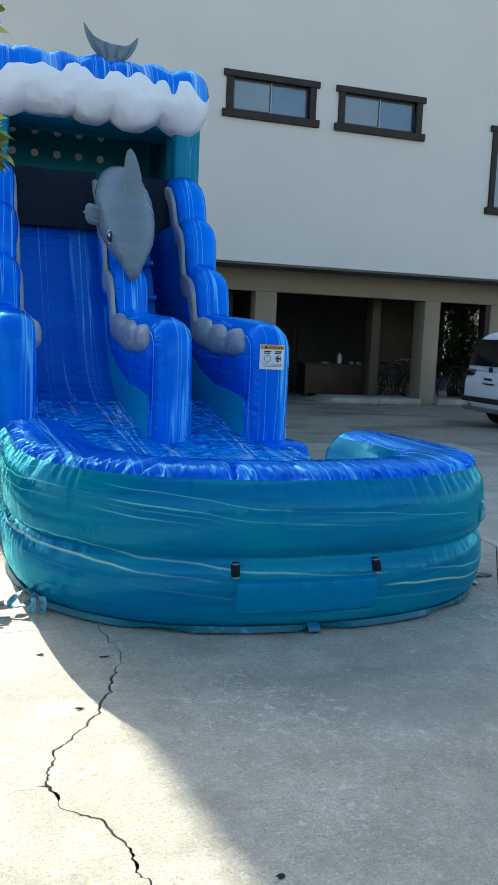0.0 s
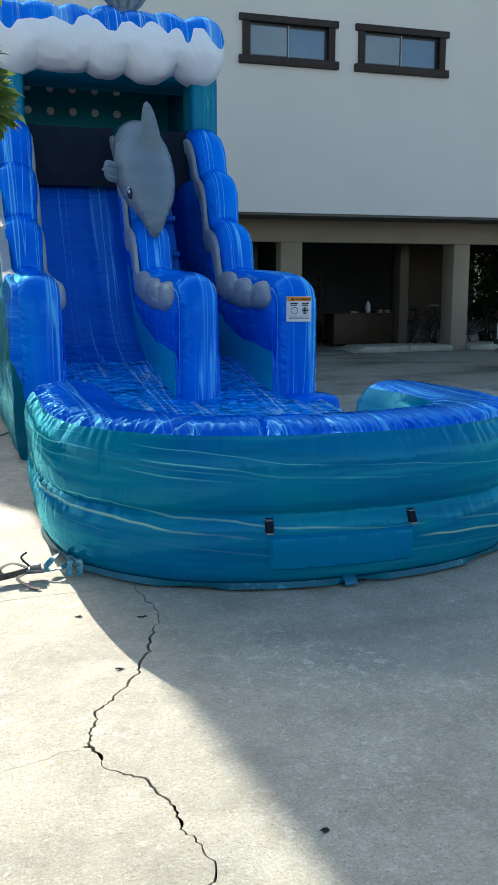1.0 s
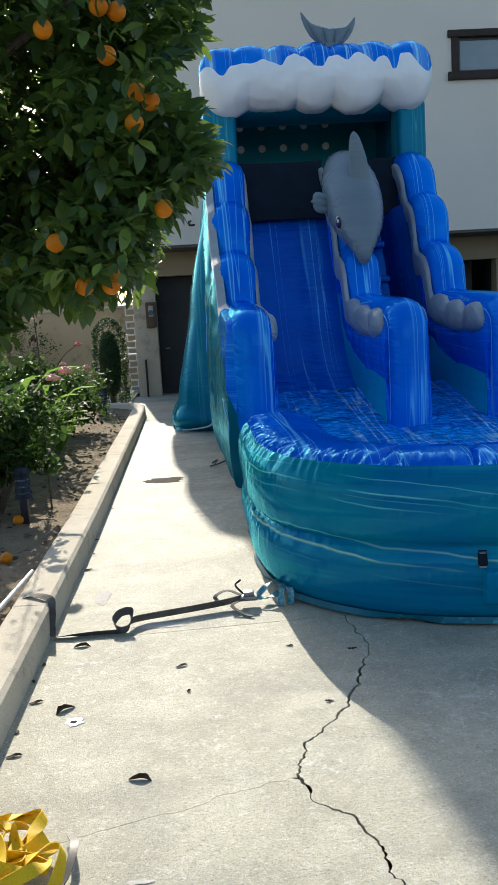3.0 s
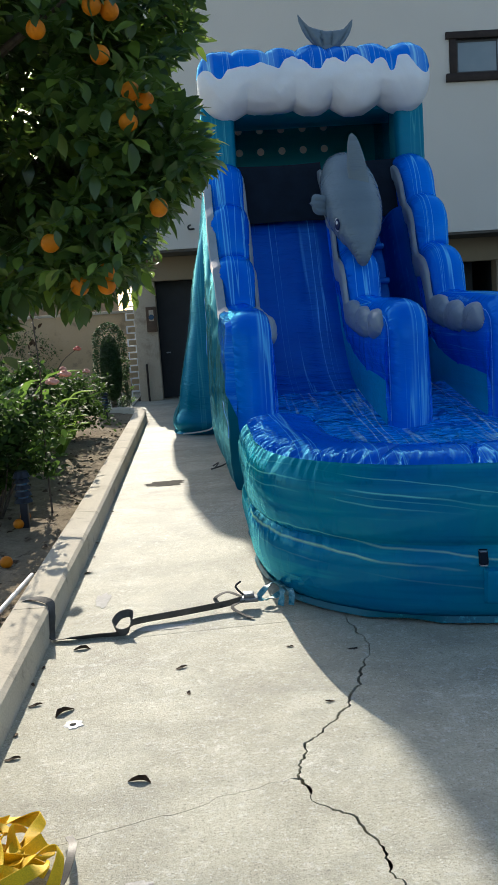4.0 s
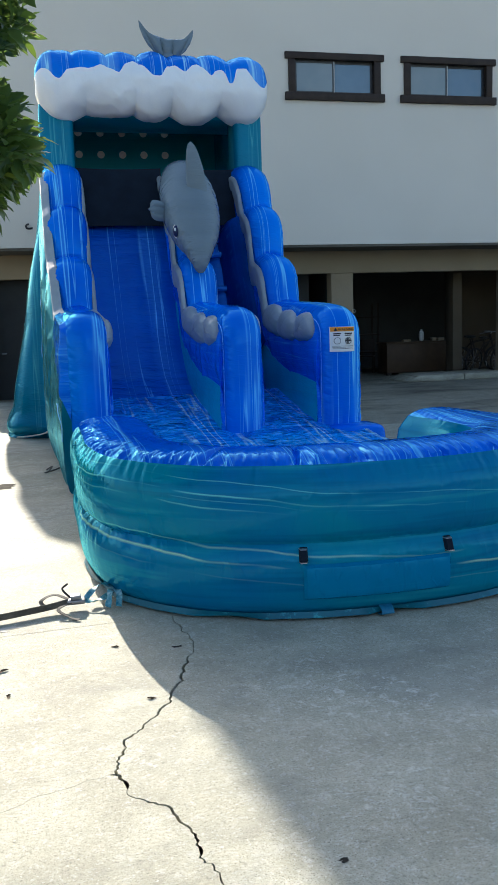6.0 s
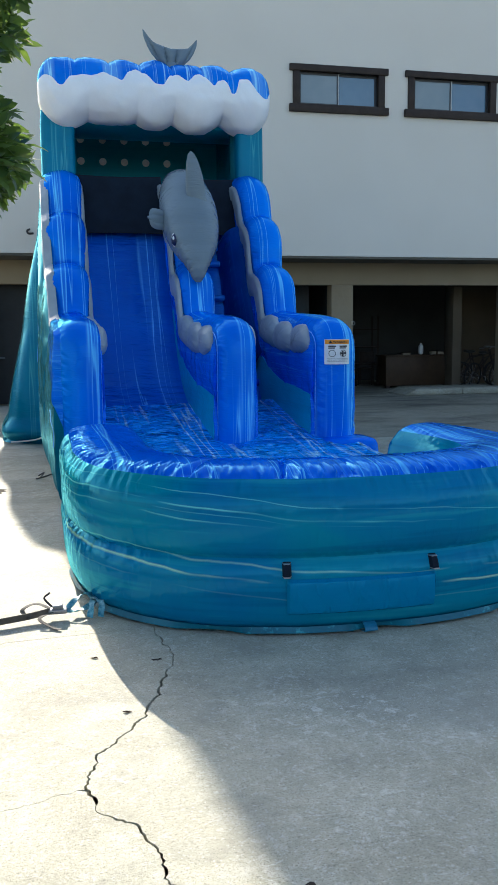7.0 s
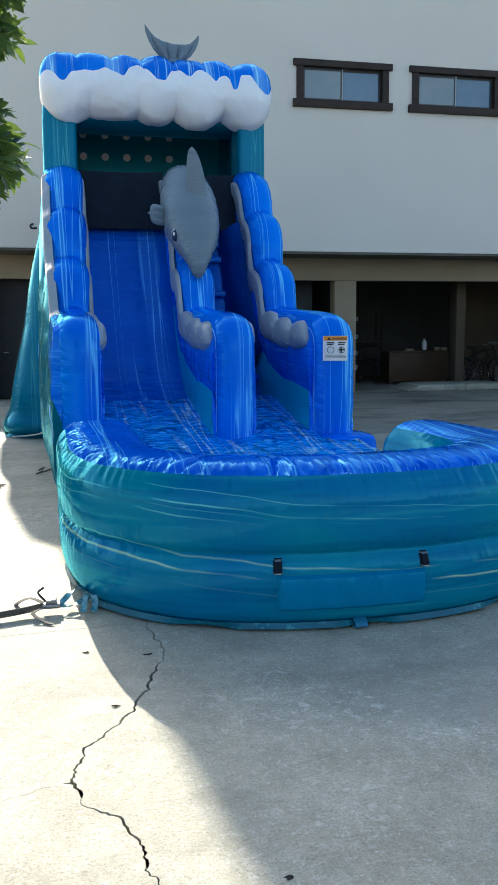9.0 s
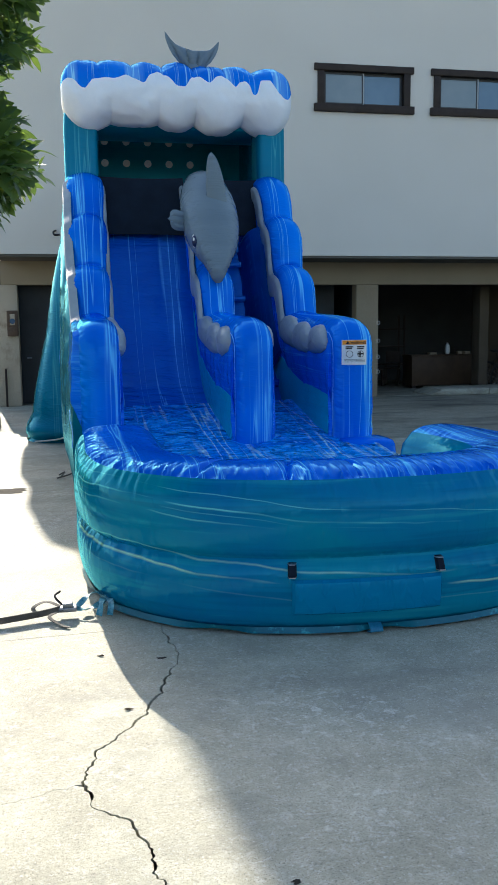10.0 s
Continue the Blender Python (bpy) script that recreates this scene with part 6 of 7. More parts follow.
# tall bare cane with a few reddish leaves
cane_at = (-1.33, 6.9, z_at(-1.33, 6.9))
cane = thing("plant_cane", cane_at, "tall thin reddish cane with sparse small leaves", "plant")
put(part("stem", tube([cane_at, (-1.34, 6.92, 0.7), (-1.32, 6.9, 1.3), (-1.35, 6.9, 1.95)], 0.009, 6, 20, 0.004), M_BARK), cane_at, cane)
rng = random.Random(5)
spots = [(Vector((-1.34 + rng.uniform(-0.05, 0.05), 6.9 + rng.uniform(-0.05, 0.05), z)), (rand_dir(rng) + Vector((0, 0, 0.3))).normalized(), 1.0) for z in [0.9 + 0.02 * k for k in range(52)]]
put(part("foliage", leaf_cloud("foliage", spots, SMALL, M_DRY, rng), None), cane_at, cane)["kind"] = "stuff"

# clipped hedge column
rng = random.Random(41)
hat = (-1.66, 16.05, 0.02)
hedge = thing("topiary_hedge", hat, "clipped dark green hedge column with a rounded top", "hedge")
spots = []
for _ in range(8000):
    a, h = rng.uniform(0, math.tau), rng.uniform(0, 1)
    r = 0.36 * (1 if h < 0.75 else math.sqrt(max(0.0, 1 - ((h - 0.75) / 0.25) ** 2))) * (0.88 + 0.14 * noise.noise(Vector((math.cos(a) * 2, math.sin(a) * 2, h * 5))))
    k = rng.uniform(0.75, 1.0)
    p = Vector((hat[0] + math.cos(a) * r * k, hat[1] + math.sin(a) * r * k, 0.1 + 1.6 * h))
    spots.append((p, (Vector((math.cos(a), math.sin(a), 0.5)) + rand_dir(rng) * 0.9).normalized(), rng.uniform(0.8, 1.4)))
put(part("foliage", leaf_cloud("foliage", spots, TINY, M_HEDGE, rng), None), hat, hedge)["kind"] = "stuff"
put(part("trunk", tube([(hat[0], hat[1], -0.02), (hat[0], hat[1], 0.8), (hat[0], hat[1], 1.4)], 0.05, 8), M_BARK), hat, hedge)
put(part("core", pillow((hat[0], hat[1], 0.86), (0.20, 0.20, 0.62), 0.8, 0.8, 20, 12), M_HEDGE), hat, hedge)


# ---- garden things ----
def solar_lamp(at):
    t = thing("garden_lamp", at, "dark louvred solar path lamp staked in the soil", "lamp", "solar path lamps")
    x, y, z = at
    put(part("stake", tube([(x, y, z - 0.05), (x, y, z + 0.1)], 0.02, 8), M_LAMP), at, t)
    put(part("post", boxes((x - 0.03, x + 0.03, y - 0.03, y + 0.03, z, z + 0.2), bev=0.006), M_LAMP), at, t)
    for k in range(4):
        bm = bmesh.new()
        bmesh.ops.create_cone(bm, segments=24, radius1=0.075 - 0.004 * k, radius2=0.058 - 0.004 * k, depth=0.035, cap_ends=True, matrix=Matrix.Translation((x, y, z + 0.225 + 0.052 * k)))
        put(part("louvre", bm, M_LAMP), at, t)
    put(part("lens", tube([(x, y, z + 0.2), (x, y, z + 0.4)], 0.045, 14), M_GLASS, None, "pale clear lens"), at, t)
    bm = bmesh.new()
    bmesh.ops.create_cone(bm, segments=24, radius1=0.07, radius2=0.045, depth=0.05, cap_ends=True, matrix=Matrix.Translation((x, y, z + 0.43)))
    put(part("cap", bm, M_LAMP), at, t)


solar_lamp((-1.44, 6.33, z_at(-1.44, 6.33)))
solar_lamp((-1.62, 14.2, z_at(-1.62, 14.2)))

fruit = orange_mesh(0.042)
for x, y in ((-1.235, 4.25), (-1.50, 6.62), (-1.49, 6.3), (-1.17, 3.75), (-1.35, 5.2)):
    ob = part("fallen_orange", fruit, None)
    ob.location = (x, y, soil_z(x, y) + 0.03)
    tagged(ob, "fallen ripe orange lying on dry soil", "orange", "fallen oranges")
pipe = part("irrigation_pipe", tube([(-1.25, 2.4, 0.155), (-1.185, 3.45, 0.15), (-1.13, 4.2, 0.15), (-1.095, 4.75, 0.145)], 0.014, 10, 24), M_PVC)
tagged(pipe, "white plastic irrigation pipe lying along the kerb", "pipe")


def crumpled_leaf(seed, size):
    """A dry leaf, rolled along its rib, bent and torn at the edge."""
    def f(u, v):
        k = v * 2 - 1
        w = size * 0.24 * math.sin(max(0.04, u) * math.pi * 0.97) ** 0.7 * (1 + 0.35 * noise.noise(Vector((u * 5, k * 2, seed * 3.1))))
        roll = 1.1 + 0.7 * math.sin(seed * 2.3 + u * 3)
        x, z = w * math.sin(k * roll) / roll, w * (1 - math.cos(k * roll)) / roll
        bend = size * 0.07 * math.sin(u * math.pi + seed) ** 2
        return (x + size * 0.12 * math.sin(u * 4 + seed), (u - 0.5) * size, 0.001 + z + bend * 0.5 + 0.03 * size * noise.noise(Vector((u * 7, k * 4, seed))) ** 2)
    return surf(f, 16, 10)


litter = [finish(crumpled_leaf(k, s), "dry_leaf", M_DRY) for k, s in enumerate((0.085, 0.06, 0.04, 0.10))]
rng = random.Random(8)
LEAVES = [(-0.68, 3.80, 0), (-0.17, 3.45, 1), (-0.13, 3.16, 2), (-0.66, 3.07, 3), (-0.30, 2.45, 0), (-0.80, 3.17, 1), (-0.85, 3.40, 2), (0.46, 2.96, 2), (0.36, 3.60, 2),
          (-0.83, 2.9, 2), (-0.84, 3.6, 2), (-0.83, 5.6, 2), (-0.85, 6.0, 2), (-0.82, 5.2, 1), (-0.84, 7.1, 2), (-0.8, 2.7, 1)]
TURNS = {0: 84, 1: 100, 2: -20, 3: -38, 4: 70}
for j, (x, y, k) in enumerate(LEAVES):
    ob = part("dry_leaf", litter[k], None)
    ob.matrix_world = pose(x, y, 0.0, 0, 0, TURNS.get(j, rng.uniform(0, 360)))
    tagged(ob, "curled dry brown leaf on the concrete", "leaf", "fallen leaves")


def broad_leaf(size):
    """A broad faded leaf with a folded midrib and a turned-up edge."""
    def f(u, v):
        k = v * 2 - 1
        w = size * 0.40 * math.sin(min(0.985, 0.03 + u * 0.97) * math.pi) ** 0.62 * (1.12 - 0.3 * u)
        return (k * w, (u - 0.5) * size, 0.003 + 0.012 * abs(k) ** 1.5 + 0.004 * math.sin(u * 9) * abs(k) + 0.002 * math.sin(k * 14 + u * 20))
    return surf(f, 18, 14)


M_FADED = grainy("faded_leaf", (0.36, 0.33, 0.13), (0.46, 0.41, 0.20), 0.7, 16, 140, 0.3)
ob = part("faded_leaf", broad_leaf(0.085), M_FADED)
ob.matrix_world = pose(-0.262, 1.81, 0.0, 0, 0, 62)
tagged(ob, "broad faded yellow-green leaf lying on the concrete", "leaf", "fallen leaves")
rng = random.Random(9)
spots = []
for _ in range(600):
    x, y = -1.1 - abs(rng.gauss(0, 0.9)), rng.uniform(1.5, 15)
    spots.append((Vector((x, y, soil_z(x, y) + 0.006)), Vector((rng.uniform(-1, 1), rng.uniform(-1, 1), rng.uniform(-0.1, 0.3))).normalized(), rng.uniform(0.5, 1.4)))
ob = part("leaf_litter", leaf_cloud("leaf_litter", spots, SMALL, M_DRY, rng), None)
tagged(ob, "scattered dry brown leaf litter on the soil", "leaf litter", kind="stuff")


def patch(name, at, rx, ry, mat, seed, label, category, z=0.002):
    """An irregular flat spot on the concrete."""
    bm = bmesh.new()
    vs = []
    for k in range(48):
        a = k / 48 * math.tau
        r = 0.75 + 0.45 * noise.noise(Vector((math.cos(a) * 1.6, math.sin(a) * 1.6, seed))) + 0.15 * noise.noise(Vector((math.cos(a) * 6, math.sin(a) * 6, seed)))
        vs.append(bm.verts.new((at[0] + rx * r * math.cos(a), at[1] + ry * r * math.sin(a), z)))
    bm.faces.new(vs)
    return tagged(part(name, bm, mat, smooth=False), label, category, kind="structure")


M_STAIN = grainy("dark_stain", (0.035, 0.032, 0.027), (0.065, 0.06, 0.05), 0.95, 14, 120, 0.3, 0.1)
M_CHALK = grainy("pale_stain", (0.66, 0.64, 0.60), (0.52, 0.50, 0.45), 0.9, 18, 120, 0.3)
patch("oil_stain", (-0.41, 8.29), 0.27, 0.2, M_STAIN, 1, "dark round oil stain on the driveway", "stain")
patch("oil_stain", (0.867, 1.687), 0.022, 0.014, M_STAIN, 6, "small dark spot on the shaded concrete", "stain")
patch("oil_stain", (0.655, 3.51), 0.03, 0.018, M_STAIN, 7, "small dark chip in the concrete", "stain")
patch("paint_spill", (-0.28, 4.03), 0.20, 0.055, M_CHALK, 2, "dried white paint spill on the driveway", "stain")
patch("paint_spill", (-0.66, 4.6), 0.06, 0.16, M_CHALK, 3, "dried white paint spill on the driveway", "stain")
patch("paint_spill", (-0.27, 1.875), 0.05, 0.018, M_CHALK, 4, "dried white paint spill on the driveway", "stain")
plug = thing("cleanout_cap", (-0.605, 2.95, 0.0), "round white cap set into the concrete", "pipe cap")
for nm, r, z, mt in (("ring", 0.038, 0.003, M_PVC), ("core", 0.013, 0.005, M_STAIN)):
    bm = bmesh.new()
    bmesh.ops.create_cone(bm, segments=28, radius1=r, radius2=r * 0.93, depth=z, cap_ends=True, matrix=Matrix.Translation((0, 0, z / 2)))
    for v in bm.verts:
        v.co.xy *= 1 + 0.5 * noise.noise(v.co * 60 + Vector((3, 1, 0)))
    part(nm, bm, mt, plug)

# tie-down strap from the pool's corner to the kerb
sat = (0.0, 4.1, 0.0)
strap = thing("tie_down_strap", sat, "dark webbing tie-down strap lying loosely across the driveway", "strap")
put(part("webbing", ribbon([(0.16, 4.24, 0.05), (0.05, 4.21, 0.04), (-0.15, 4.15, 0.036), (-0.36, 4.09, 0.034), (-0.44, 4.03, 0.04), (-0.455, 3.95, 0.03), (-0.50, 3.93, 0.03), (-0.535, 4.0, 0.05), (-0.50, 4.05, 0.08), (-0.44, 4.03, 0.085), (-0.47, 3.95, 0.02), (-0.62, 3.95, 0.012), (-0.75, 3.94, 0.015), (-0.85, 3.95, 0.02), (-0.855, 4.0, 0.12), (-0.875, 4.07, 0.18), (-1.0, 4.16, 0.178), (-1.1, 4.12, 0.14)], 0.042, 0.003, 150, twist=lambda u: 0.4 * math.sin(u * 20) * min(1.0, max(0.0, u - 0.5) * 6) + 1.25 * min(1.0, max(0.0, 0.72 - u) * 8)), M_STRAP), sat, strap)
put(part("buckle", boxes((0.15, 0.25, 4.215, 4.285, 0.035, 0.06), (0.17, 0.23, 4.22, 4.28, 0.06, 0.085), bev=0.006), M_METAL), sat, strap)
put(part("handle", tube([(0.17, 4.25, 0.07), (0.13, 4.29, 0.11), (0.16, 4.32, 0.13)], 0.006, 8, 12), M_BLACK), sat, strap)
put(part("hook", ribbon([(0.17, 4.22, 0.05), (0.10, 4.15, 0.04), (0.17, 4.07, 0.012), (0.21, 4.04, 0.01)], 0.02, 0.004, 14), M_STRAP), sat, strap)
put(part("loop", ribbon([(0.16, 4.26, 0.06), (0.08, 4.30, 0.08), (0.01, 4.26, 0.06), (0.05, 4.2, 0.03)], 0.024, 0.003, 24), M_STRAP), sat, strap)
for k, q in enumerate(([(0.25, 4.26, 0.05), (0.33, 4.33, 0.10), (0.41, 4.42, 0.07)], [(0.25, 4.25, 0.045), (0.32, 4.27, 0.03), (0.42, 4.36, 0.05)], [(0.40, 4.36, 0.06), (0.39, 4.24, 0.08), (0.37, 4.17, 0.02)], [(0.40, 4.38, 0.07), (0.44, 4.26, 0.07), (0.43, 4.18, 0.015)])):
    sp("anchor_ribbon", ribbon(q, 0.034, 0.003, 14, twist=lambda u: 0.6 * math.sin(u * 9 + k)), M_TAPE, "pale and teal anchor webbing")
for q in ([(0.30, 9.0, 0.09), (0.2, 9.02, 0.03), (0.06, 8.9, 0.012)], [(0.31, 8.6, 0.35), (0.27, 8.55, 0.18), (0.28, 8.5, 0.02)], [(0.1, 8.92, 0.02), (0.14, 9.0, 0.06), (0.08, 9.05, 0.02)]):
    sp("tie_cord", tube(q, 0.008, 6, 12), M_STRAP, "dark tie cord")
for q in ([(3.14, 4.36, 0.06), (3.24, 4.34, 0.05), (3.36, 4.42, 0.02), (3.46, 4.40, 0.01)], [(3.13, 4.40, 0.08), (3.2, 4.3, 0.04), (3.24, 4.24, 0.01)]):
    sp("anchor_ribbon", ribbon(q, 0.05, 0.003, 14), M_TAPE if q[0][2] > 0.07 else M_STRAP, "anchor webbing at the pool's foot")
sp("blower_cord", tube([(-0.3, 12.0, 0.03), (-0.1, 11.9, 0.05), (0.1, 11.75, 0.1), (0.2, 11.6, 0.22)], 0.012, 6, 14), M_PVC, "pale tie cord at the tower's foot")

# heap of yellow webbing
rng = random.Random(15)
yat = (-0.72, 1.95, 0.0)
heap = thing("yellow_strap_heap", yat, "tangled heap of yellow ratchet webbing on the concrete", "strap")
for k in range(9):
    c = Vector((yat[0] + rng.uniform(-0.12, 0.14), yat[1] + rng.uniform(-0.12, 0.16), 0))
    pts = []
    a = rng.uniform(0, 6)
    for i in range(7):
        a += rng.uniform(0.7, 1.6)
        r = rng.uniform(0.05, 0.15)
        pts.append((c.x + r * math.cos(a), c.y + r * math.sin(a), 0.03 + rng.uniform(0.0, 0.11)))
    put(part("webbing", ribbon(pts, 0.04, 0.003, 60, twist=lambda u: 1.2 * math.sin(u * 11 + k)), M_YELLOW), yat, heap)
put(part("ratchet_handle", tube([(-0.86, 2.0, 0.02), (-0.84, 2.1, 0.05), (-0.80, 2.2, 0.16), (-0.83, 2.22, 0.2)], 0.01, 8, 16), M_BLACK, None, "black bent ratchet handle"), yat, heap)
put(part("tail_strap", ribbon([(-0.62, 1.85, 0.02), (-0.5, 1.86, 0.02), (-0.47, 2.0, 0.05), (-0.5, 2.12, 0.02)], 0.025, 0.003, 24), M_BLACK, None, "black strap end"), yat, heap)

# ---- beside and inside the building ----
trel = thing("trellis", (-1.42, 18.6, 0), "narrow white lattice trellis at the building's corner", "trellis")
for k in range(17):
    z = 0.2 + 0.14 * k
    put(part("rung", boxes((-1.52, -1.32, 18.585, 18.615, z, z + 0.03)), M_PVC, smooth=False), (-1.42, 18.6, 0), trel)
    dx = 0.085 if k % 2 else -0.085
    put(part("stile", boxes((-1.42 + dx - 0.015, -1.42 + dx + 0.015, 18.585, 18.615, (0.0 if k == 0 else z - 0.109), z - 0.001)), M_PVC, smooth=False), (-1.42, 18.6, 0), trel)
# small cast brackets up the edge of the garage pillar
def wall_bracket(z):
    at = (7.05, YG, z)
    wb = thing("wall_bracket", at, "small pale metal bracket on the garage pillar's edge", "bracket", "pillar brackets")
    put(part("plate", boxes((7.02, 7.064, YG - 0.008, YG + 0.012, z - 0.05, z + 0.05), bev=0.004), M_PALE_LIT), at, wb)
    put(part("loop", tube([(7.05, YG - 0.006, z - 0.04), (7.075, YG - 0.02, z - 0.04), (7.10, YG - 0.025, z), (7.08, YG - 0.02, z + 0.035), (7.05, YG - 0.006, z + 0.035)], 0.008, 8, 20), M_ALU), at, wb)


for z in (0.575, 0.91, 1.27, 1.675):
    wall_bracket(z)

mb = thing("meter_box", (-0.93, YG, 1.45), "grey electric meter box on the tan pillar", "meter box")
mo = (-0.93, YG, 1.45)
put(part("case", boxes((-1.05, -0.83, YG - 0.10, YG + 0.01, 1.47, 2.0), bev=0.01), M_RUST), mo, mb)
put(part("door", boxes((-1.03, -0.85, YG - 0.115, YG - 0.1, 1.50, 1.66), bev=0.004), M_RUST), mo, mb)
put(part("dial_plate", boxes((-0.99, -0.89, YG - 0.108, YG - 0.1, 1.70, 1.93), bev=0.004), M_PALE_LIT), mo, mb)
put(part("frame", boxes((-1.03, -1.0, YG - 0.115, YG - 0.1, 1.68, 1.97), (-0.88, -0.85, YG - 0.115, YG - 0.1, 1.68, 1.97), (-1.0, -0.88, YG - 0.115, YG - 0.1, 1.94, 1.97)), M_RUST, smooth=False), mo, mb)
put(part("dial", tube([(-0.94, YG - 0.14, 1.78), (-0.94, YG - 0.11, 1.78)], 0.055, 18), M_GLASS), mo, mb)
ob = part("standpipe", tube([(-1.12, YG - 0.05, 0.0), (-1.12, YG - 0.05, 0.8)], 0.022, 10), M_BROWN)
tagged(ob, "dark upright standpipe beside the pillar", "pipe")
ob = part("wall_bracket", tube([(0.02, YU - 0.005, 3.52), (-0.02, YU - 0.12, 3.48), (0.0, YU - 0.2, 3.42), (0.1, YU - 0.22, 3.42)], 0.02, 8, 14), M_BLACK)
tagged(ob, "small black bracket fixed to the stucco wall", "bracket")

fence = thing("garden_wall", (-6, 21, 0), "tan stucco garden wall behind the planting bed", "wall", kind="structure")
put(part("panel", boxes((-30, -1.42, 21, 21.2, 0, 1.95), bev=0.01), M_GWALL), (-6, 21, 0), fence)
put(part("coping", boxes((-30, -1.42, 20.95, 21.25, 1.95, 2.02), bev=0.01), M_CURB), (-6, 21, 0), fence)
house = thing("neighbour_house", (-9, 27, 0), "low tan house beyond the garden wall", "house")
ho = (-9, 27, 0)
put(part("wall", wall_with_holes(-20, -2.4, 0, 3.1, 27, 27.3, [(-6.6, -5.2, 1.4, 2.6)]), M_TAN, smooth=False), ho, house)
put(part("roof", boxes((-20.5, -2.0, 26.4, 34, 3.1, 3.35)), M_SOFFIT, smooth=False), ho, house)
put(part("window", boxes((-6.6, -5.2, 27.1, 27.14, 1.4, 2.6)), M_GLASS, smooth=False), ho, house)
bush("shrub", (-4.2, 20.2, 0.02), 1.6, 0.8, M_SHRUB, 1500, SMALL, 51, "dark shrub against the garden wall", "shrub", 7, 0.1)
bush("shrub", (-6.5, 19.5, 0.02), 2.0, 1.2, M_SHRUB, 1800, SMALL, 52, "dark shrub against the garden wall", "shrub", 7, 0.1)

# Unseen wall added behind the viewpoint to darken what the vinyl reflects.
closing = part("unseen_dark_wall", boxes((-16, 24, -9.2, -9.0, -0.01, 2.4), bev=0.01), M_BROWN, smooth=False)
tagged(closing, "unseen dark wall added behind the camera to darken reflections", "wall", kind="structure")

# garage things
wat = (9.5, 20.6, 0.01)
desk = thing("wooden_chest", wat, "long brown wooden chest at the back of the garage", "chest")
put(part("body", boxes((8.72, 10.5, 20.35, 20.95, 0.08, 0.82), bev=0.008), M_DESK), wat, desk)
put(part("top", boxes((8.68, 10.54, 20.3, 21.0, 0.821, 0.86), bev=0.008), M_DESK), wat, desk)
for x in (8.8, 10.42):
    put(part("foot", boxes((x - 0.05, x + 0.05, 20.4, 20.5, 0.01, 0.08)), M_BROWN, smooth=False), wat, desk)
bat = (9.78, 20.6, 0.861)
bot = thing("plastic_jug", bat, "pale plastic jug standing on the chest", "jug")
put(part("body", pillow((9.78, 20.6, 0.99), (0.06, 0.06, 0.13), 0.6, 0.6, 20, 14), M_PVC), bat, bot)
put(part("cap", tube([(9.78, 20.6, 1.1), (9.78, 20.6, 1.16)], 0.025, 12), M_PVC), bat, bot)
for x, w, h in ((9.35, 0.10, 0.05), (10.1, 0.06, 0.08), (10.3, 0.08, 0.07)):
    ob = part("small_box", boxes((x - w, x + w, 20.5, 20.65, 0.862, 0.862 + h), bev=0.005), M_TAN)
    tagged(ob, "small cardboard box on the chest", "box", "boxes on the chest")


def stacked_chair(at, turn):
    t = thing("garage_chair", at, "dark chair stored upside down in the garage", "chair", "stored chairs")
    t.rotation_euler[2] = turn
    for nm, q in (("seat", (-0.2, 0.2, -0.2, 0.2, 0.43, 0.47)), ("backrest", (-0.2, 0.2, 0.17, 0.2, 0.6, 0.9)), ("leg", (-0.2, -0.16, -0.2, -0.16, 0, 0.43)), ("leg", (0.16, 0.2, -0.2, -0.16, 0, 0.43)), ("leg", (-0.2, -0.16, 0.16, 0.2, 0, 0.43)), ("leg", (0.16, 0.2, 0.16, 0.2, 0, 0.43)), ("stile", (-0.2, -0.17, 0.17, 0.2, 0.47, 0.9)), ("stile", (0.17, 0.2, 0.17, 0.2, 0.47, 0.9))):
        part(nm, boxes(q, bev=0.006), M_BROWN, t)


stacked_chair((8.1, 21.6, 0.01), 0.4)
stacked_chair((8.8, 22.0, 0.01), -0.5)
bench = thing("storage_shelf", (8.4, 23.2, 0.01), "dark shelf loaded with clutter in the garage", "shelf")
for z in (0.5, 1.0, 1.5):
    put(part("board", boxes((7.4, 9.6, 23.0, 23.5, z, z + 0.03)), M_BROWN, smooth=False), (8.4, 23.2, 0.01), bench)
for x in (7.45, 9.55):
    for y in (23.03, 23.47):
        put(part("upright", boxes((x - 0.02, x + 0.02, y - 0.02, y + 0.02, 0.01, 1.9)), M_BROWN, smooth=False), (8.4, 23.2, 0.01), bench)


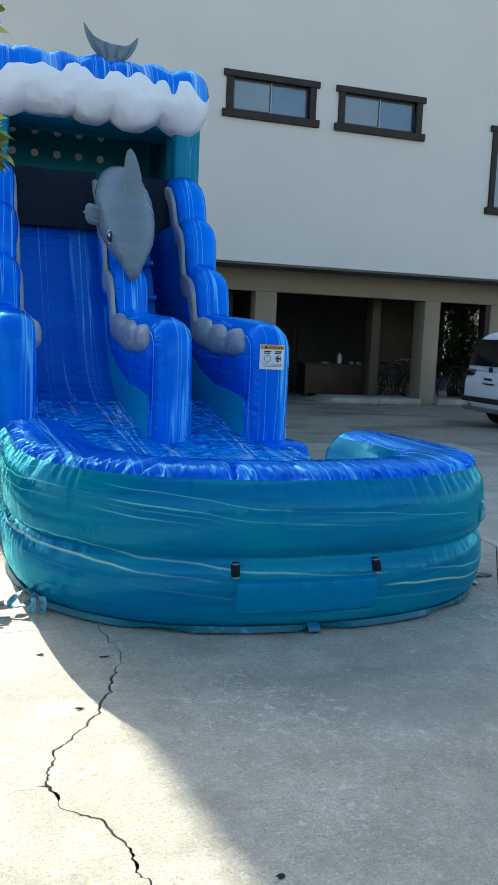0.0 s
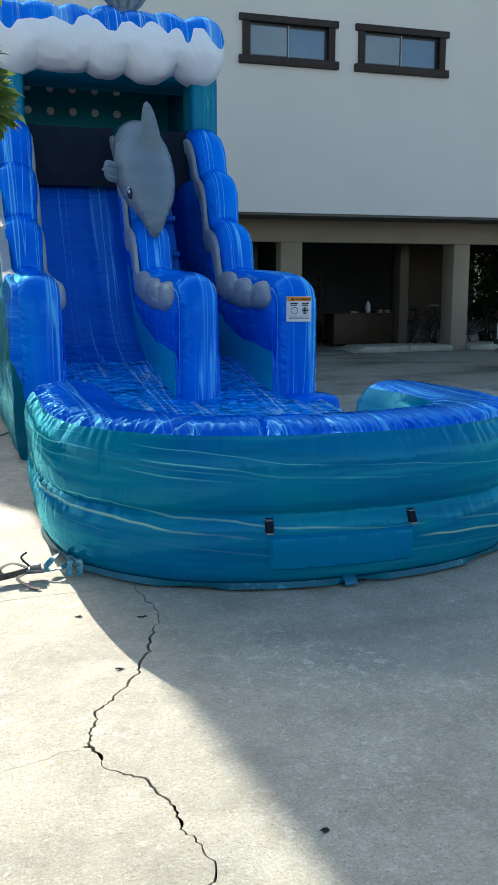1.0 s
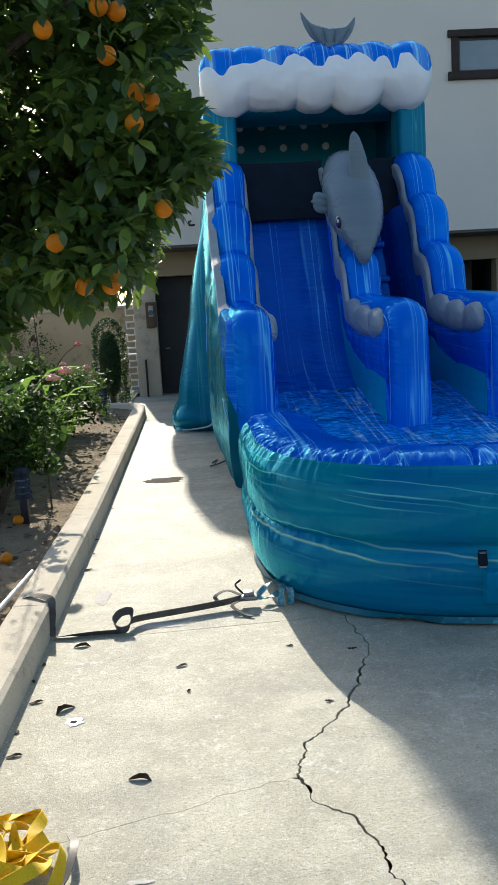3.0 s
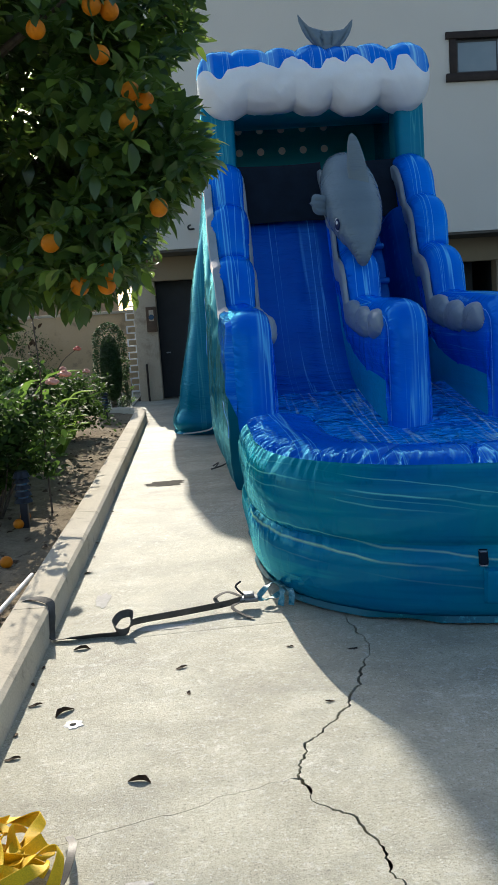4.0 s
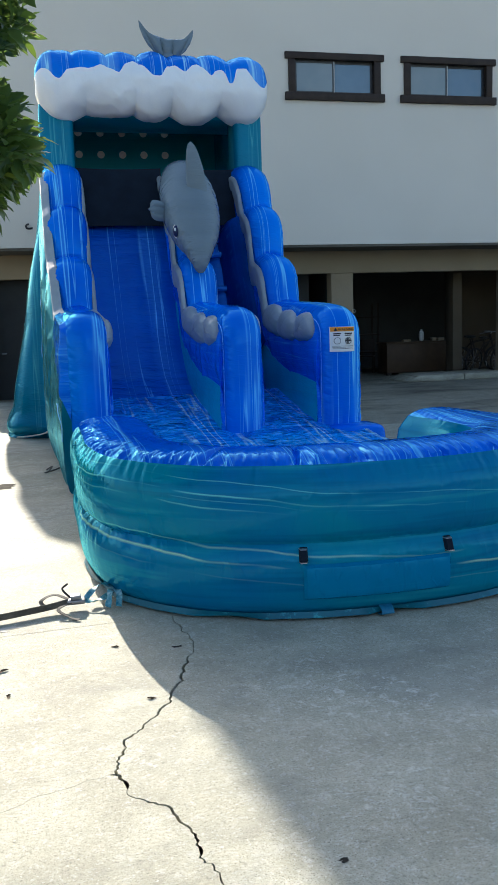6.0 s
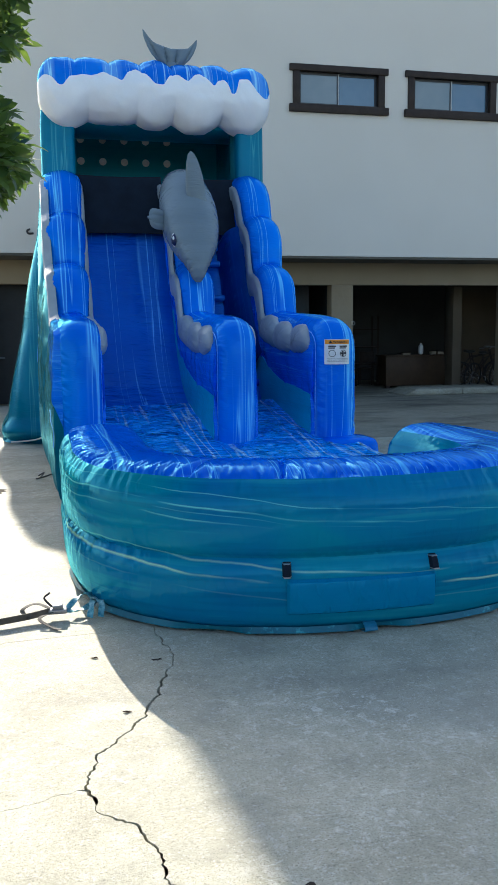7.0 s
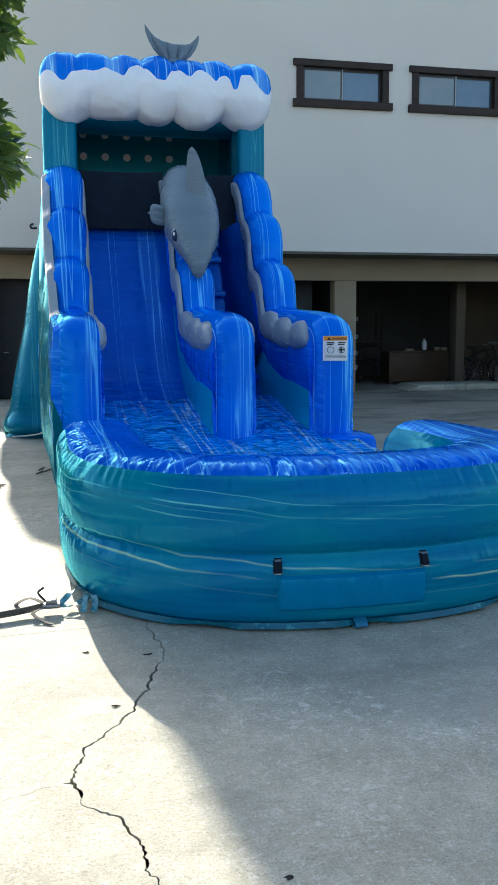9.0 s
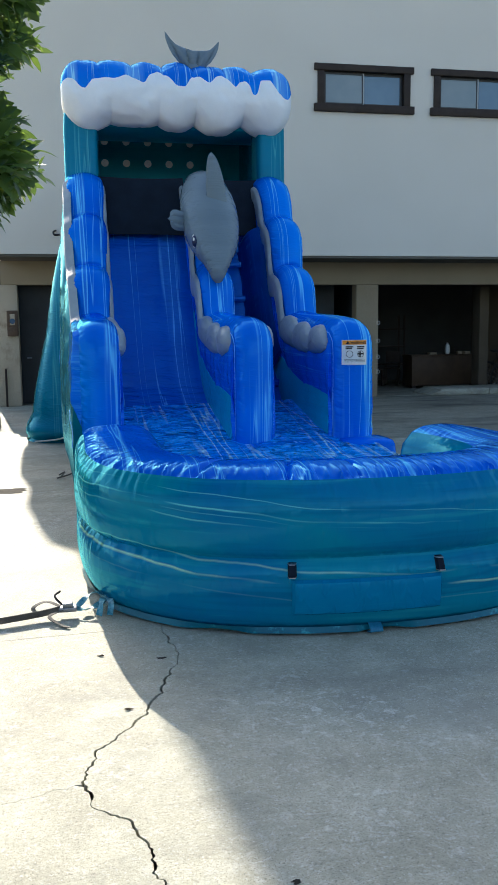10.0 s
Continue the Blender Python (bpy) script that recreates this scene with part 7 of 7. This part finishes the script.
def bicycle(at, turn, lean):
    t = thing("bicycle", at, "dark bicycle parked in the garage bay", "bicycle", "parked bicycles")
    t.rotation_euler = (radians(lean), 0, radians(turn))

    def wheel(x):
        w = part("wheel", surf(lambda u, v: ((0.32 + 0.02 * math.cos(v * math.tau)) * math.cos(u * math.tau) + x, 0.02 * math.sin(v * math.tau), (0.32 + 0.02 * math.cos(v * math.tau)) * math.sin(u * math.tau) + 0.34), 36, 8, True, True), M_TYRE, t)
        r = bmesh.new()
        for k in range(14):
            a = k / 14 * math.tau
            join(r, tube([(x, 0.01, 0.34), (x + 0.3 * math.cos(a), 0, 0.34 + 0.3 * math.sin(a))], 0.003, 4))
        part("spokes", r, M_METAL, w)
        return w
    wheel(-0.5), wheel(0.52)
    for a, b in (((-0.5, 0.34), (-0.06, 0.32)), ((-0.5, 0.34), (-0.16, 0.78)), ((-0.06, 0.32), (-0.2, 0.9)), ((-0.06, 0.32), (0.36, 0.82)), ((-0.16, 0.78), (0.35, 0.88)), ((0.52, 0.34), (0.34, 0.98))):
        part("frame_tube", tube([(a[0], 0, a[1]), (b[0], 0, b[1])], 0.018, 8), M_BROWN, t)
    part("saddle", pillow((-0.22, 0, 0.93), (0.14, 0.07, 0.035), 0.8, 0.8, 16, 10), M_BLACK, t)
    part("handlebar", tube([(0.26, -0.28, 1.02), (0.36, -0.1, 1.04), (0.36, 0.1, 1.04), (0.26, 0.28, 1.02)], 0.014, 8, 14), M_METAL, t)
    part("crank", tube([(-0.06, -0.08, 0.22), (-0.06, -0.06, 0.32), (-0.06, 0.06, 0.32), (-0.06, 0.08, 0.42)], 0.012, 6), M_METAL, t)


bicycle((11.05, 19.6, 0.01), 25, 8)
bicycle((11.15, 20.0, 0.01), 8, -6)
bicycle((11.3, 20.5, 0.01), -12, 5)
bicycle((12.75, 19.45, 0.01), 15, 5)
bush("potted_tree", (13.15, 20.2, 0.3), 2.45, 0.72, M_HEDGE, 15000, ROSE, 61, "tall dark leafy shrub growing by the open bay", "shrub", 6, 0.15)
ob = part("planter_pot", surf(lambda u, v: (13.15 + (0.2 + 0.06 * v) * math.cos(u * math.tau), 20.2 + (0.2 + 0.06 * v) * math.sin(u * math.tau), 0.012 + 0.33 * v), 24, 6, True), M_BROWN)
tagged(ob, "round dark planter pot under the leafy shrub", "pot")
yardb = thing("rear_wall", (15, 34, 0), "wall beyond the open bay, its sunlight put into the pale cream", "wall", kind="structure")
put(part("panel", boxes((8, 36, 34, 34.3, 0, 4.2)), M_CREAM, smooth=False), (15, 34, 0), yardb)
bush("shrub", (19.3, 28.0, 0.0), 2.2, 1.0, M_BROAD, 1500, SMALL, 62, "sunlit green shrub beyond the open bay", "shrub", 6, 0.1)


# ---- parked car ----
def car(at, turn):
    t = thing("parked_car", at, "white sport utility car parked on the driveway", "car")
    t.rotation_euler[2] = turn
    t.scale[2] = 1.07
    L, W = 4.6, 1.86
    # lower body sections along x (0 at the rear): half width, bottom, top
    low = [(0.0, 0.80, 0.42, 0.78), (0.06, 0.88, 0.32, 1.0), (0.25, 0.92, 0.26, 1.05), (1.0, 0.93, 0.24, 1.04), (2.4, 0.93, 0.24, 1.02), (3.5, 0.92, 0.24, 0.98), (4.2, 0.88, 0.26, 0.88), (4.52, 0.76, 0.32, 0.74), (4.6, 0.66, 0.40, 0.64)]
    cabin = [(0.03, 0.76, 1.0, 1.06), (0.12, 0.74, 1.0, 1.48), (0.30, 0.70, 1.0, 1.68), (1.0, 0.66, 1.0, 1.68), (2.0, 0.66, 1.0, 1.69), (2.6, 0.65, 1.0, 1.60), (3.05, 0.68, 1.0, 1.32), (3.5, 0.74, 0.98, 1.02)]

    def loft(sec, e):
        line = catmull([(a, b, 0) for a, b, c, d in sec], 40)
        lo = catmull([(a, c, d) for a, b, c, d in sec], 40)

        def f(u, v):
            i = round(u * 40)
            hw, c, d = line[i].y, lo[i].y, lo[i].z
            a = v * math.tau
            return (line[i].x, hw * sgn_pow(math.cos(a), e), (c + d) / 2 + (d - c) / 2 * sgn_pow(math.sin(a), e))
        bm = surf(f, 40, 40, cv=True)
        bm.verts.ensure_lookup_table()
        for i in (0, 40):
            bm.faces.new([bm.verts[i * 40 + j] for j in range(40)])
        return bm
    body = part("body", loft(low, 0.45), M_CAR, t)
    part("cabin", loft(cabin, 0.6), M_CAR, t)
    # rear glass, side glass, lights, bumper, plate
    part("rear_window", surf(lambda u, v: (0.02 + 0.10 * v - 0.02, (u - 0.5) * (1.42 - 0.16 * v), 1.08 + 0.46 * v), 10, 8), M_CARGLASS, t)
    for s in (-1, 1):
        part("side_window", surf(lambda u, v: (0.5 + 2.5 * u + (0.35 * v if u < 0.5 else -0.25 * v), s * (0.735 - 0.06 * v), 1.08 + 0.38 * v), 10, 6), M_CARGLASS, t)
        part("tail_light", pillow((0.06, s * 0.72, 0.95), (0.09, 0.19, 0.065), 0.6, 0.6, 16, 10), M_TAIL, t, "dark red tail light")
        part("exhaust", tube([(-0.01, s * 0.62, 0.36), (0.12, s * 0.62, 0.36)], 0.05, 14), M_METAL, t)
        for x in (0.92, 3.72):
            w = part("wheel", tube([(x, s * 0.70, 0.35), (x, s * 0.92, 0.35)], 0.35, 32), M_TYRE, t)
            rm = part("rim", tube([(x, s * 0.915, 0.35), (x, s * 0.935, 0.35)], 0.24, 24), M_METAL, w)
    part("rear_bumper", boxes((-0.05, 0.1, -0.84, 0.84, 0.44, 0.53), bev=0.02), M_BLACK, t, "black rear bumper strip")
    part("diffuser", boxes((-0.03, 0.12, -0.8, 0.8, 0.28, 0.36), bev=0.02), M_METAL, t)
    part("number_plate", boxes((-0.035, -0.02, -0.16, 0.16, 0.78, 0.92), bev=0.004), M_WHITE, t, "white plate with dark bars")
    part("plate_bar", boxes((-0.039, -0.036, -0.12, 0.12, 0.835, 0.875)), M_INK, t, smooth=False)
    part("plate_frame", boxes((-0.04, -0.018, -0.165, 0.165, 0.765, 0.785)), M_BLACK, t, smooth=False)
    part("badge", tube([(-0.012, 0, 1.02), (0.02, 0, 1.02)], 0.045, 20), M_INK, t, "round dark badge")
    part("rear_wiper", tube([(0.05, 0.0, 1.09), (0.1, 0.25, 1.14)], 0.008, 6), M_BLACK, t)


car((9.4, 13.2, 0.0), 0.0)
